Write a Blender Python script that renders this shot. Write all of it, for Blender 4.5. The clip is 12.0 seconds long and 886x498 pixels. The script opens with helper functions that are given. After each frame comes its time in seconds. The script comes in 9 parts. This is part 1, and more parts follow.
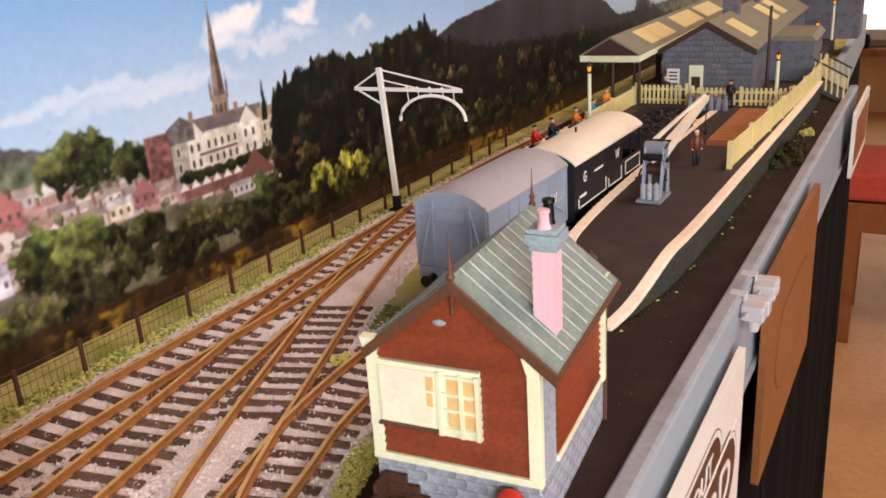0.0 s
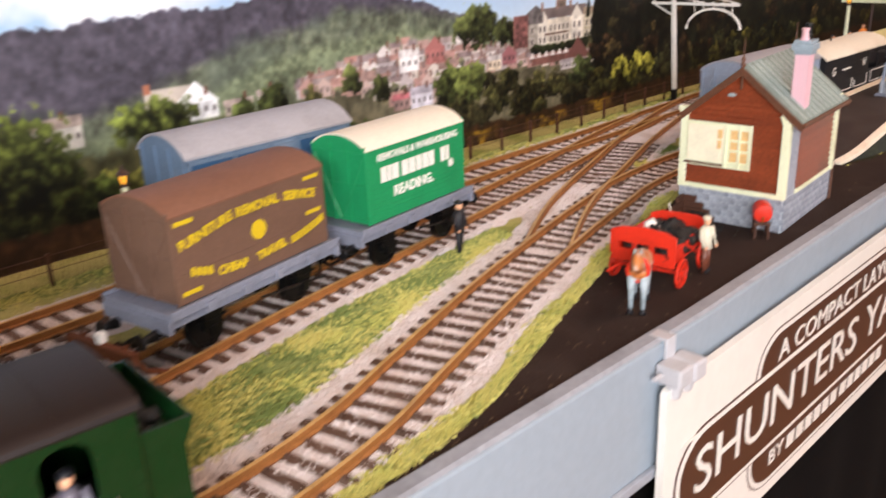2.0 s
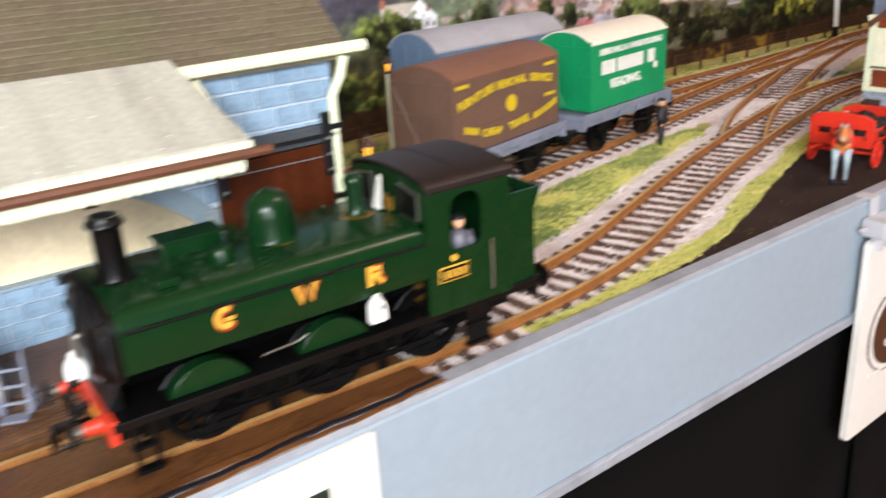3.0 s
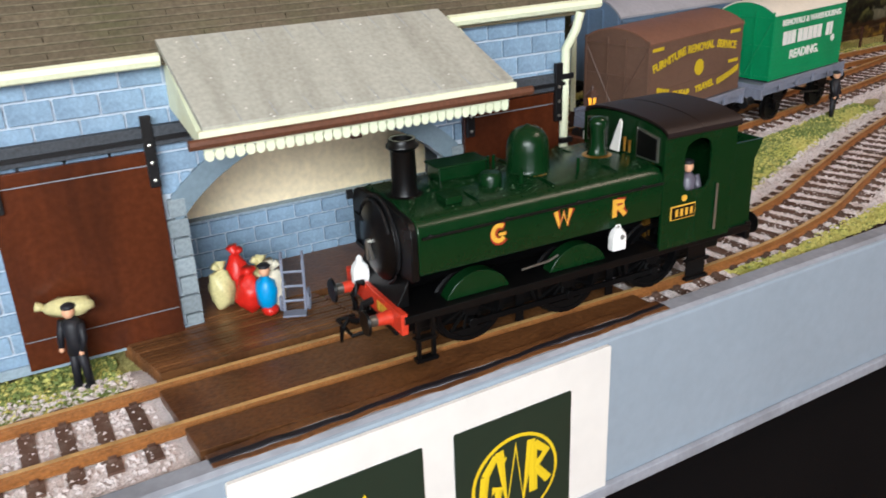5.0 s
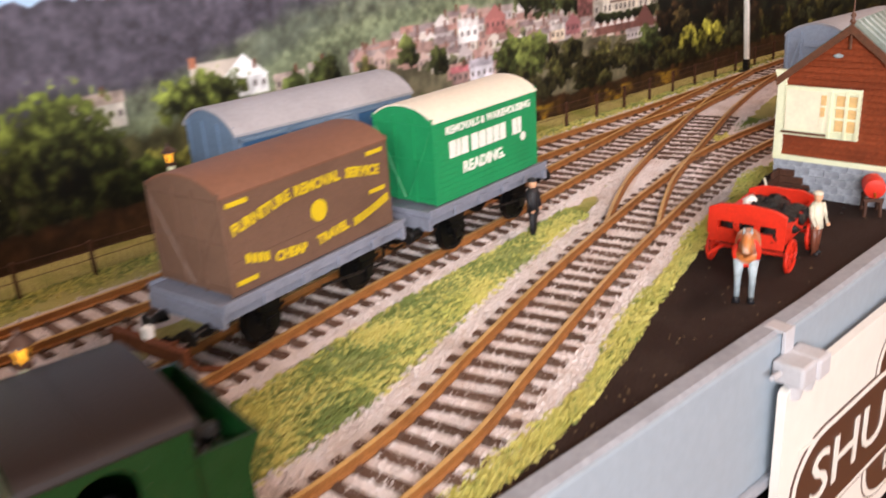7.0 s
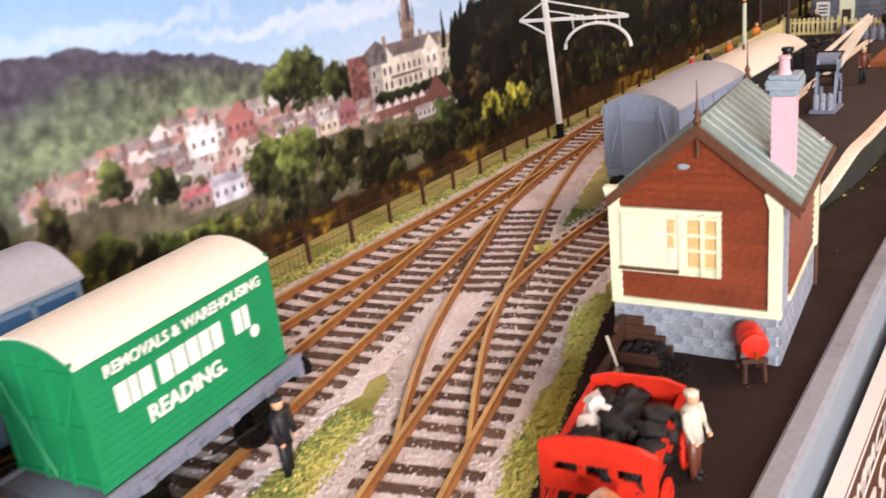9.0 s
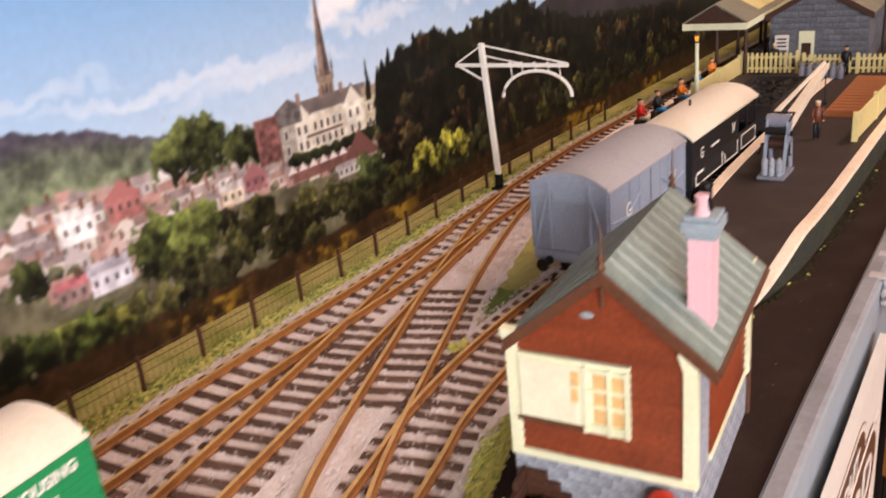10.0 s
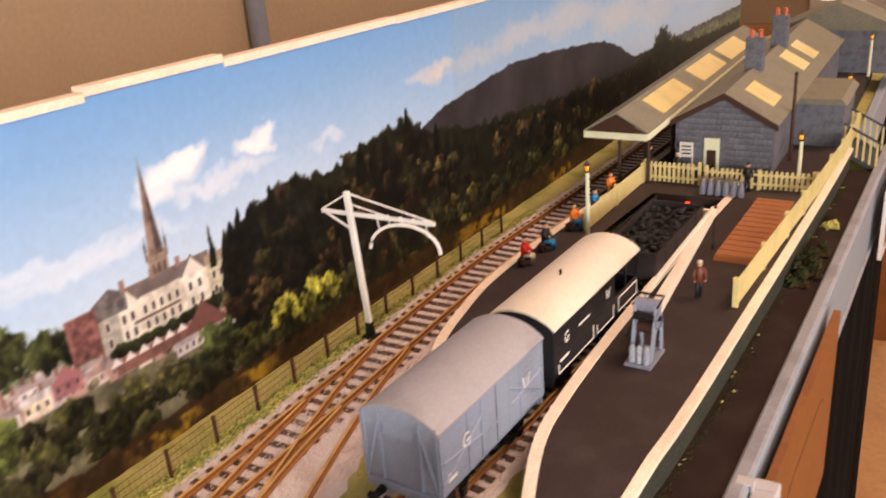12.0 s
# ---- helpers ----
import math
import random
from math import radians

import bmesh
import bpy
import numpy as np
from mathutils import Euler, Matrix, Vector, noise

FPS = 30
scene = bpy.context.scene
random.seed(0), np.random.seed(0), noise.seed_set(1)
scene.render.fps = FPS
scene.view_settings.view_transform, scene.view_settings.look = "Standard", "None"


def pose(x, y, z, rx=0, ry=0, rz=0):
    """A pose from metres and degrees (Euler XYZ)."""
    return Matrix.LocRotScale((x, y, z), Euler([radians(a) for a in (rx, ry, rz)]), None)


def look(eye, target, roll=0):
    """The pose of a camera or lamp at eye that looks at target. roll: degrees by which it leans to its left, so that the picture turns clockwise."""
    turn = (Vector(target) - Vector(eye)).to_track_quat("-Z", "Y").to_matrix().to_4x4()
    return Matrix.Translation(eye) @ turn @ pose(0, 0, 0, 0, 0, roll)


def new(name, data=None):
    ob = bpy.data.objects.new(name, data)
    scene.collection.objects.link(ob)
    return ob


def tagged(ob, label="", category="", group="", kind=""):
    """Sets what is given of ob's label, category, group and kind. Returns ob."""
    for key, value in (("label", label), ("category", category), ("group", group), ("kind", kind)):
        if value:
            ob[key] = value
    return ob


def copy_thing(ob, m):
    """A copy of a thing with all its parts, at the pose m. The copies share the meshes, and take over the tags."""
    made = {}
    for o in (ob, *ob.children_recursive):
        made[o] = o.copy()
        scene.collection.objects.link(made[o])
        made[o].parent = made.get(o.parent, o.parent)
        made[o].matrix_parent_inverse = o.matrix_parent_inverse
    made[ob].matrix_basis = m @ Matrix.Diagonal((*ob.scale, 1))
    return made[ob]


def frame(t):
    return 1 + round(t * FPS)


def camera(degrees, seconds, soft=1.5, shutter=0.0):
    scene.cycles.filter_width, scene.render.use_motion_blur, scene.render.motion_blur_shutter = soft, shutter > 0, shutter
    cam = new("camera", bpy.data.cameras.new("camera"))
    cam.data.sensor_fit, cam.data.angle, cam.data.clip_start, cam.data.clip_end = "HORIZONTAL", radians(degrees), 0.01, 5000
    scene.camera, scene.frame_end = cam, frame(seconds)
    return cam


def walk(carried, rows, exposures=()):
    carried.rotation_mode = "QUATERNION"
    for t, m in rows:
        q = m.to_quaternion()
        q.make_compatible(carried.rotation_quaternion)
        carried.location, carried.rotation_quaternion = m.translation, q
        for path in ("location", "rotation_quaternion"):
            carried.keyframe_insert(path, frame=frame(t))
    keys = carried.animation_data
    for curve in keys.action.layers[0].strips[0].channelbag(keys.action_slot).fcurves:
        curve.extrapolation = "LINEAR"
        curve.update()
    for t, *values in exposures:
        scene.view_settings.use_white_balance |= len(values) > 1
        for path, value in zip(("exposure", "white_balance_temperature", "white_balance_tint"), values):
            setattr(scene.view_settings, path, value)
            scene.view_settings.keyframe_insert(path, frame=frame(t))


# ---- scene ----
cam = camera(54.53, 12.0, soft=1.7, shutter=0.5)
# seconds, eye in metres, yaw, pitch, roll in degrees
PATH = [
    (0, 0.0182, -0.1541, 0.1303, 28.60, -19.43, -3.68),
    (0.5, 0.0328, -0.1747, 0.1336, 29.92, -19.09, -3.40),
    (1, 0.0503, -0.2205, 0.1381, 33.69, -19.31, -3.27),
    (1.5, 0.0674, -0.2704, 0.1281, 39.09, -20.21, -2.03),
    (2, 0.0776, -0.3122, 0.1137, 44.02, -20.28, -2.38),
    (2.5, 0.0878, -0.3426, 0.1029, 47.43, -20.49, -3.75),
    (3, 0.0875, -0.3856, 0.0965, 51.22, -21.34, -3.42),
    (3.5, 0.0899, -0.4228, 0.0971, 56.30, -22.17, -3.42),
    (3.7, 0.0908, -0.4355, 0.0924, 58.36, -22.04, -2.71),
    (4.5, 0.0888, -0.4340, 0.0945, 58.80, -22.50, -2.45),
    (5.3, 0.0862, -0.4258, 0.0988, 57.08, -22.96, -2.16),
    (5.5, 0.0864, -0.4237, 0.1001, 57.12, -23.12, -2.12),
    (6, 0.0782, -0.3837, 0.1075, 54.50, -21.44, -2.76),
    (6.5, 0.0733, -0.3380, 0.1070, 49.82, -20.82, -3.59),
    (7, 0.0514, -0.3012, 0.1037, 46.91, -21.13, -3.86),
    (7.5, 0.0304, -0.2599, 0.1101, 43.14, -20.14, -3.96),
    (7.7, 0.0243, -0.2507, 0.1088, 42.15, -20.03, -3.83),
    (9.3, -0.0017, -0.1887, 0.1116, 34.06, -19.94, -5.98),
    (9.5, -0.0029, -0.1798, 0.1143, 33.56, -20.08, -4.82),
    (10, 0.0003, -0.1528, 0.1313, 33.99, -20.74, -5.96),
    (10.5, 0.0116, -0.1268, 0.1429, 33.05, -20.53, -6.09),
    (11, 0.0191, -0.1061, 0.1614, 32.33, -21.20, -5.59),
    (11.5, 0.0056, -0.0943, 0.1775, 32.01, -22.09, -4.02),
    (12, 0.0160, -0.0802, 0.1921, 31.29, -21.68, -4.45),
]


def aim(x, y, z, yaw, pitch, roll):
    """The camera's pose from its eye, its turn to the left, its lift and its lean."""
    a, b = radians(yaw), radians(pitch)
    way = Vector((-math.sin(a) * math.cos(b), math.cos(a) * math.cos(b), math.sin(b)))
    return look((x, y, z), Vector((x, y, z)) + way, roll)


walk(cam, [(row[0], aim(*row[1:])) for row in PATH],
     [(0.0, -0.14, 6550, 11), (1.2, -0.22, 6450, 10), (2.5, -0.12, 6350, 9), (3.5, -0.38, 5900, 2), (5.4, -0.82, 5900, 5), (6.5, -0.38, 6700, 11), (7.6, 0.05, 6300, 10), (9.4, 0.06, 6350, 12), (10.0, -0.12, 6750, 14), (10.5, -0.06, 6750, 17), (12.0, 0.06, 7200, 14)])

# ---- light: a hall with warm ceiling lamps, the layout's own white strip before and above its front edge, and an added fill from the side
scene.view_settings.exposure = 0.0
world = bpy.data.worlds.new("hall_air")
scene.world = world
world.use_nodes = True
world.node_tree.nodes["Background"].inputs[0].default_value = (1.0, 0.86, 0.70, 1)
world.node_tree.nodes["Background"].inputs[1].default_value = 0.14


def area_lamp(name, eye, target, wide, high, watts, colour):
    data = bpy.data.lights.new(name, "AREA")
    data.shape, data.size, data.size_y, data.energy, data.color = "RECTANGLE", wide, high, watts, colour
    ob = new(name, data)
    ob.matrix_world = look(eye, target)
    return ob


area_lamp("layout_strip_light", (0.36, -0.66, 0.26), (-0.1, -0.36, 0.02), 0.36, 0.12, 7.0, (1.0, 0.97, 0.95))
area_lamp("hall_ceiling_light", (0.75, 1.0, 1.85), (-0.1, 0.4, 0.0), 1.2, 0.6, 52.0, (1.0, 0.70, 0.56))
# added fill, no source built there: reaches under the canopy, lights upright faces
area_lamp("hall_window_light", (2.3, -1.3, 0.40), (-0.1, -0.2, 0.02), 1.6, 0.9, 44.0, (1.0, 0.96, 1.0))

# ---- building tools: all sizes below are millimetres of the model
MM = 0.001


class Shape:
    """Vertices and faces of one mesh, in millimetres."""

    def __init__(self):
        self.v, self.f = [], []

    def add(self, verts, faces, m=None):
        n = len(self.v)
        self.v += [tuple(m @ Vector(p)) if m else tuple(p) for p in verts]
        self.f += [tuple(n + i for i in face) for face in faces]
        return self

    def box(self, x0, x1, y0, y1, z0, z1, m=None):
        p = [(x, y, z) for z in (z0, z1) for y in (y0, y1) for x in (x0, x1)]
        return self.add(p, [(0, 2, 3, 1), (4, 5, 7, 6), (0, 1, 5, 4), (2, 6, 7, 3), (0, 4, 6, 2), (1, 3, 7, 5)], m)

    def prism(self, outline, axis, a, b, m=None):
        """An outline of (u, v) pushed along an axis from a to b: x: (y, z); y: (x, z); z: (x, y)."""
        put = {"x": lambda u, v, w: (w, u, v), "y": lambda u, v, w: (u, w, v), "z": lambda u, v, w: (u, v, w)}[axis]
        n = len(outline)
        p = [put(u, v, a) for u, v in outline] + [put(u, v, b) for u, v in outline]
        faces = [tuple(range(n - 1, -1, -1)), tuple(range(n, 2 * n))]
        faces += [(i, (i + 1) % n, n + (i + 1) % n, n + i) for i in range(n)]
        return self.add(p, faces, m)

    def tube(self, points, radii, sides=10, cap=True):
        """A round rod through points, with a radius at each one."""
        pts = [Vector(p) for p in points]
        if not hasattr(radii, "__len__"):
            radii = [radii] * len(pts)
        rings = []
        for i, p in enumerate(pts):
            way = (pts[min(i + 1, len(pts) - 1)] - pts[max(i - 1, 0)]).normalized()
            side = way.cross(Vector((0, 0, 1)) if abs(way.z) < 0.9 else Vector((1, 0, 0))).normalized()
            up = side.cross(way)
            rings.append([p + (side * math.cos(t) + up * math.sin(t)) * radii[i] for t in (2 * math.pi * k / sides for k in range(sides))])
        verts = [q for ring in rings for q in ring]
        faces = [(i * sides + k, i * sides + (k + 1) % sides, (i + 1) * sides + (k + 1) % sides, (i + 1) * sides + k)
                 for i in range(len(pts) - 1) for k in range(sides)]
        if cap:
            faces += [tuple(range(sides - 1, -1, -1)), tuple((len(pts) - 1) * sides + k for k in range(sides))]
        return self.add(verts, faces)

    def lathe(self, profile, x=0, y=0, z=0, sides=20):
        """A turned form: (radius, height) pairs round the z axis."""
        verts = [(x + r * math.cos(2 * math.pi * k / sides), y + r * math.sin(2 * math.pi * k / sides), z + h) for r, h in profile for k in range(sides)]
        faces = [(i * sides + k, i * sides + (k + 1) % sides, (i + 1) * sides + (k + 1) % sides, (i + 1) * sides + k)
                 for i in range(len(profile) - 1) for k in range(sides)]
        faces += [tuple(range(sides - 1, -1, -1)), tuple((len(profile) - 1) * sides + k for k in range(sides))]
        return self.add(verts, faces)

    def disc(self, axis, c, r, a, b, sides=24):
        """A round plate along an axis from a to b; c: its middle in the other two."""
        return self.prism([(c[0] + r * math.cos(2 * math.pi * k / sides), c[1] + r * math.sin(2 * math.pi * k / sides)) for k in range(sides)], axis, a, b)

    def blob(self, c, r, sides=10, rings=7, rough=0.0, seed=0):
        """An uneven round lump with the half-sizes r."""
        verts, faces = [], []
        for i in range(rings + 1):
            t = math.pi * i / rings
            for k in range(sides):
                a = 2 * math.pi * k / sides
                d = Vector((math.sin(t) * math.cos(a), math.sin(t) * math.sin(a), math.cos(t)))
                s = 1 + rough * noise.noise(d * 2.2 + Vector((seed * 3.7, seed, 0)))
                verts.append((c[0] + r[0] * d.x * s, c[1] + r[1] * d.y * s, c[2] + r[2] * d.z * s))
        for i in range(rings):
            for k in range(sides):
                faces.append((i * sides + k, (i + 1) * sides + k, (i + 1) * sides + (k + 1) % sides, i * sides + (k + 1) % sides))
        return self.add(verts, faces)

    def mesh(self, name, smooth=None):
        me = bpy.data.meshes.new(name)
        me.from_pydata([(x * MM, y * MM, z * MM) for x, y, z in self.v], [], self.f)
        bm = bmesh.new()
        bm.from_mesh(me)
        bmesh.ops.remove_doubles(bm, verts=bm.verts, dist=1e-6)
        bmesh.ops.recalc_face_normals(bm, faces=bm.faces)
        bm.to_mesh(me)
        bm.free()
        if smooth:
            me.set_sharp_from_angle(angle=radians(smooth))
            me.polygons.foreach_set("use_smooth", [True] * len(me.polygons))
        return me


def thing(name, label, category, at=(0, 0, 0), turn=0.0, group="", kind=""):
    """A top-level thing: an Empty at its base."""
    ob = new(name)
    ob.empty_display_size = 0.01
    ob.matrix_basis = pose(at[0] * MM, at[1] * MM, at[2] * MM, 0, 0, turn)
    return tagged(ob, label, category, group, kind)


def part(name, shape, material, parent, label="", smooth=None, bevel=0.0, at=None):
    """One mesh under a thing or under a part."""
    me = shape if isinstance(shape, bpy.types.Mesh) else shape.mesh(name, smooth)
    if material and not me.materials:
        me.materials.append(material)
    ob = new(name, me)
    ob.parent = parent
    if at:
        ob.location = Vector(at) * MM
    if bevel:
        mod = ob.modifiers.new("edge", "BEVEL")
        mod.width, mod.segments, mod.limit_method, mod.angle_limit = bevel * MM, 2, "ANGLE", radians(40)
    if label:
        ob["label"] = label
    return ob


def solo(name, shape, material, label, category, kind="", group="", smooth=None, bevel=0.0):
    """A top-level thing or piece of the setting that is one mesh."""
    return tagged(part(name, shape, material, None, "", smooth, bevel), label, category, group, kind)


def writing(name, words, material, parent, m, size, proud=0.15, spacing=1.0, bold=0.0):
    """Words as a thin mesh in Blender's own font; m: the pose of their middle, in millimetres."""
    curve = bpy.data.curves.new(name, "FONT")
    curve.body, curve.size, curve.extrude, curve.align_x, curve.align_y, curve.space_character = words, size, proud, "CENTER", "CENTER", spacing
    curve.resolution_u, curve.offset = 3, bold
    src = bpy.data.objects.new(name, curve)
    me = bpy.data.meshes.new_from_object(src)
    bpy.data.objects.remove(src)
    me.transform(Matrix.Scale(MM, 4) @ m)
    me.materials.clear()
    me.materials.append(material)
    return part(name, me, None, parent)


def between(table, y):
    """A value from rows of (y, value), curved gently from row to row."""
    ys, vs = [r[0] for r in table], [r[1] for r in table]
    if y <= ys[0]:
        return vs[0] + (y - ys[0]) * (vs[1] - vs[0]) / (ys[1] - ys[0])
    if y >= ys[-1]:
        return vs[-1] + (y - ys[-1]) * (vs[-1] - vs[-2]) / (ys[-1] - ys[-2])
    i = max(k for k in range(len(ys) - 1) if ys[k] <= y)
    slope = lambda k: (vs[min(k + 1, len(vs) - 1)] - vs[max(k - 1, 0)]) / (ys[min(k + 1, len(vs) - 1)] - ys[max(k - 1, 0)])
    h, t = ys[i + 1] - ys[i], (y - ys[i]) / (ys[i + 1] - ys[i])
    return ((2 * t**3 - 3 * t**2 + 1) * vs[i] + (t**3 - 2 * t**2 + t) * h * slope(i) + (3 * t**2 - 2 * t**3) * vs[i + 1] + (t**3 - t**2) * h * slope(i + 1))


def front(y):
    """The inner edge of the layout's front board."""
    return -33.4 + 0.041 * y if y < -90 else -37.09 + 0.014 * (y + 90) if y < 60 else -34.99 + 0.029 * (y - 60) if y < 628.2 else -40.0


def back(y):
    """The face of the painted backdrop."""
    return -245.0 + 0.040 * y

# ---- materials
def rgb(r, g, b):
    """Linear colour from the 0-255 values of a paint."""
    lin = lambda c: (c / 255 / 12.92) if c / 255 <= 0.04045 else ((c / 255 + 0.055) / 1.055) ** 2.4
    return (lin(r), lin(g), lin(b), 1.0)


def paint(name, colour, rough=0.5, metal=0.0, vary=0.15, grain=900.0, bump=0.15, stain=None, stain_at=60.0, stain_much=0.35, each=0.0, coat=0.0, drawn=None):
    """A surface with a fine grain, broader stains and fine relief; each: how far alike pieces differ; drawn: how the stains are stretched."""
    mat = bpy.data.materials.new(name)
    mat.use_nodes = True
    nodes, links = mat.node_tree.nodes, mat.node_tree.links
    bsdf = nodes["Principled BSDF"]
    bsdf.inputs["Roughness"].default_value, bsdf.inputs["Metallic"].default_value = rough, metal
    bsdf.inputs["Coat Weight"].default_value = coat
    bsdf.inputs["Specular IOR Level"].default_value = 0.18 if rough > 0.7 else 0.45
    where = nodes.new("ShaderNodeTexCoord")
    fine, broad = nodes.new("ShaderNodeTexNoise"), nodes.new("ShaderNodeTexNoise")
    for tex, scale in ((fine, grain), (broad, stain_at)):
        tex.inputs["Scale"].default_value, tex.inputs["Detail"].default_value = scale, 5.0
        if drawn and tex is broad:
            along_ = nodes.new("ShaderNodeMapping")
            along_.inputs["Scale"].default_value = drawn
            links.new(where.outputs["Object"], along_.inputs["Vector"])
            links.new(along_.outputs["Vector"], tex.inputs["Vector"])
        else:
            links.new(where.outputs["Object"], tex.inputs["Vector"])
    ramp = nodes.new("ShaderNodeMapRange")
    ramp.inputs["From Min"].default_value, ramp.inputs["From Max"].default_value = 0.48, 0.68
    links.new(broad.outputs["Fac"], ramp.inputs["Value"])
    much = nodes.new("ShaderNodeMath")
    much.operation = "MULTIPLY"
    much.inputs[1].default_value = stain_much
    links.new(ramp.outputs["Result"], much.inputs[0])
    mix = nodes.new("ShaderNodeMix")
    mix.data_type = "RGBA"
    mix.inputs["A"].default_value = colour
    mix.inputs["B"].default_value = stain or tuple(c * 0.6 for c in colour[:3]) + (1.0,)
    links.new(much.outputs[0], mix.inputs["Factor"])
    tone = nodes.new("ShaderNodeHueSaturation")
    level = nodes.new("ShaderNodeMapRange")
    level.inputs["From Min"].default_value, level.inputs["From Max"].default_value = 0.3, 0.7
    level.inputs["To Min"].default_value, level.inputs["To Max"].default_value = 1 - vary, 1 + vary
    links.new(fine.outputs["Fac"], level.inputs["Value"])
    value = level.outputs["Result"]
    if each:
        info, other, times = nodes.new("ShaderNodeObjectInfo"), nodes.new("ShaderNodeMapRange"), nodes.new("ShaderNodeMath")
        other.inputs["To Min"].default_value, other.inputs["To Max"].default_value = 1 - each, 1 + each
        links.new(info.outputs["Random"], other.inputs["Value"])
        times.operation = "MULTIPLY"
        links.new(value, times.inputs[0])
        links.new(other.outputs["Result"], times.inputs[1])
        value = times.outputs[0]
    links.new(value, tone.inputs["Value"])
    links.new(mix.outputs["Result"], tone.inputs["Color"])
    links.new(tone.outputs["Color"], bsdf.inputs["Base Color"])
    if bump:
        relief = nodes.new("ShaderNodeBump")
        relief.inputs["Strength"].default_value, relief.inputs["Distance"].default_value = bump, 0.0005
        links.new(fine.outputs["Fac"], relief.inputs["Height"])
        links.new(relief.outputs["Normal"], bsdf.inputs["Normal"])
    return mat


def glow(name, colour, strength):
    mat = bpy.data.materials.new(name)
    mat.use_nodes = True
    bsdf = mat.node_tree.nodes["Principled BSDF"]
    bsdf.inputs["Base Color"].default_value = colour
    bsdf.inputs["Emission Color"].default_value, bsdf.inputs["Emission Strength"].default_value = colour, strength
    return mat


GREEN = paint("loco_green_enamel", rgb(10, 42, 17), 0.26, vary=0.10, grain=1500, bump=0.05, stain=rgb(30, 50, 29), stain_at=220, stain_much=0.25)
BLACK = paint("black_enamel", rgb(7, 7, 8), 0.36, vary=0.2, grain=1200, bump=0.08, stain=rgb(18, 17, 16), stain_at=180, stain_much=0.4)
for enamel in (GREEN, BLACK):
    enamel.node_tree.nodes["Principled BSDF"].inputs["Specular IOR Level"].default_value = 0.3
CAB_ROOF = paint("sooty_roof_paint", rgb(24, 14, 14), 0.5, vary=0.15, grain=1200, bump=0.08)
RED = paint("buffer_beam_red", rgb(212, 62, 38), 0.42, vary=0.12, grain=1200, bump=0.06)
GOLD = paint("gold_transfer", rgb(222, 170, 60), 0.45, vary=0.05, bump=0.0)
CRIMSON = paint("red_transfer_edge", rgb(150, 40, 25), 0.5, vary=0.05, bump=0.0)
COPPER = paint("sooty_copper_ring", rgb(30, 28, 28), 0.25, 0.6, vary=0.05, bump=0.02)
BRASS = paint("brass", rgb(190, 140, 60), 0.3, 0.9, vary=0.08, bump=0.03)
STEEL = paint("bright_steel", rgb(180, 178, 170), 0.28, 0.9, vary=0.1, bump=0.03)
WHITE = paint("white_paint", rgb(235, 232, 226), 0.5, vary=0.05, stain_much=0.2)
DUST = paint("pale_dust", rgb(120, 134, 112), 0.9, vary=0.3, bump=0.0)
LAMP_MARK = paint("grey_lamp_lens", rgb(150, 150, 146), 0.2, 0.4, vary=0.05, bump=0.0)
LAMP_WHITE = paint("white_lamp_enamel", rgb(240, 240, 238), 0.35, vary=0.03, bump=0.02)
RAIL = paint("rusty_rail_side", rgb(148, 98, 52), 0.5, 0.0, vary=0.3, grain=1500, stain=rgb(92, 52, 26), stain_at=120)
RAIL_TOP = paint("worn_rail_top", rgb(204, 164, 104), 0.32, 0.1, vary=0.15, grain=900, stain=rgb(120, 84, 46), stain_at=90)
SLEEPER = paint("brown_sleeper_plastic", rgb(92, 70, 60), 0.75, vary=0.25, grain=2000, bump=0.3, stain=rgb(130, 118, 108), stain_at=300, stain_much=0.35, each=0.25)
BALLAST_ONE = paint("grey_granite_ballast", rgb(228, 218, 217), 0.9, vary=0.26, grain=2600, bump=1.0, stain=rgb(190, 170, 158), stain_at=70, stain_much=0.5)
TARMAC = paint("dark_yard_cinders", rgb(46, 33, 29), 0.9, vary=0.35, grain=1800, bump=0.6, stain=rgb(66, 54, 48), stain_at=45, stain_much=0.45)
PLATFORM = paint("dark_platform_asphalt", rgb(48, 35, 33), 0.7, vary=0.2, grain=1500, bump=0.4, stain=rgb(76, 68, 62), stain_at=40, stain_much=0.4)
PLAT_WALL = paint("grey_platform_wall", rgb(60, 62, 56), 0.85, vary=0.3, grain=700, bump=0.4, stain=rgb(74, 76, 52), stain_at=60, stain_much=0.6)
PLAT_EDGE = paint("whitened_platform_edge", rgb(246, 230, 210), 0.7, vary=0.12, grain=900, bump=0.15, stain=rgb(224, 200, 176), stain_at=90, stain_much=0.4)
FASCIA = paint("grey_blue_board_paint", rgb(149, 162, 175), 0.5, vary=0.04, grain=300, bump=0.08, stain=rgb(133, 145, 156), stain_at=14, stain_much=0.4)
FASCIA_TOP = paint("scuffed_grey_edge", rgb(150, 154, 164), 0.6, vary=0.1, grain=500, bump=0.15, stain=rgb(110, 112, 118), stain_at=50, stain_much=0.5)
GRASS_BED = paint("green_scatter_ground", rgb(178, 170, 108), 0.95, vary=0.4, grain=2200, bump=1.0, stain=rgb(124, 136, 60), stain_at=45, stain_much=0.8)
LEAF_A = paint("yellow_green_scatter", rgb(208, 200, 118), 0.9, vary=0.3, grain=2500, bump=0.4, stain=rgb(186, 188, 100), stain_at=60, stain_much=0.8)
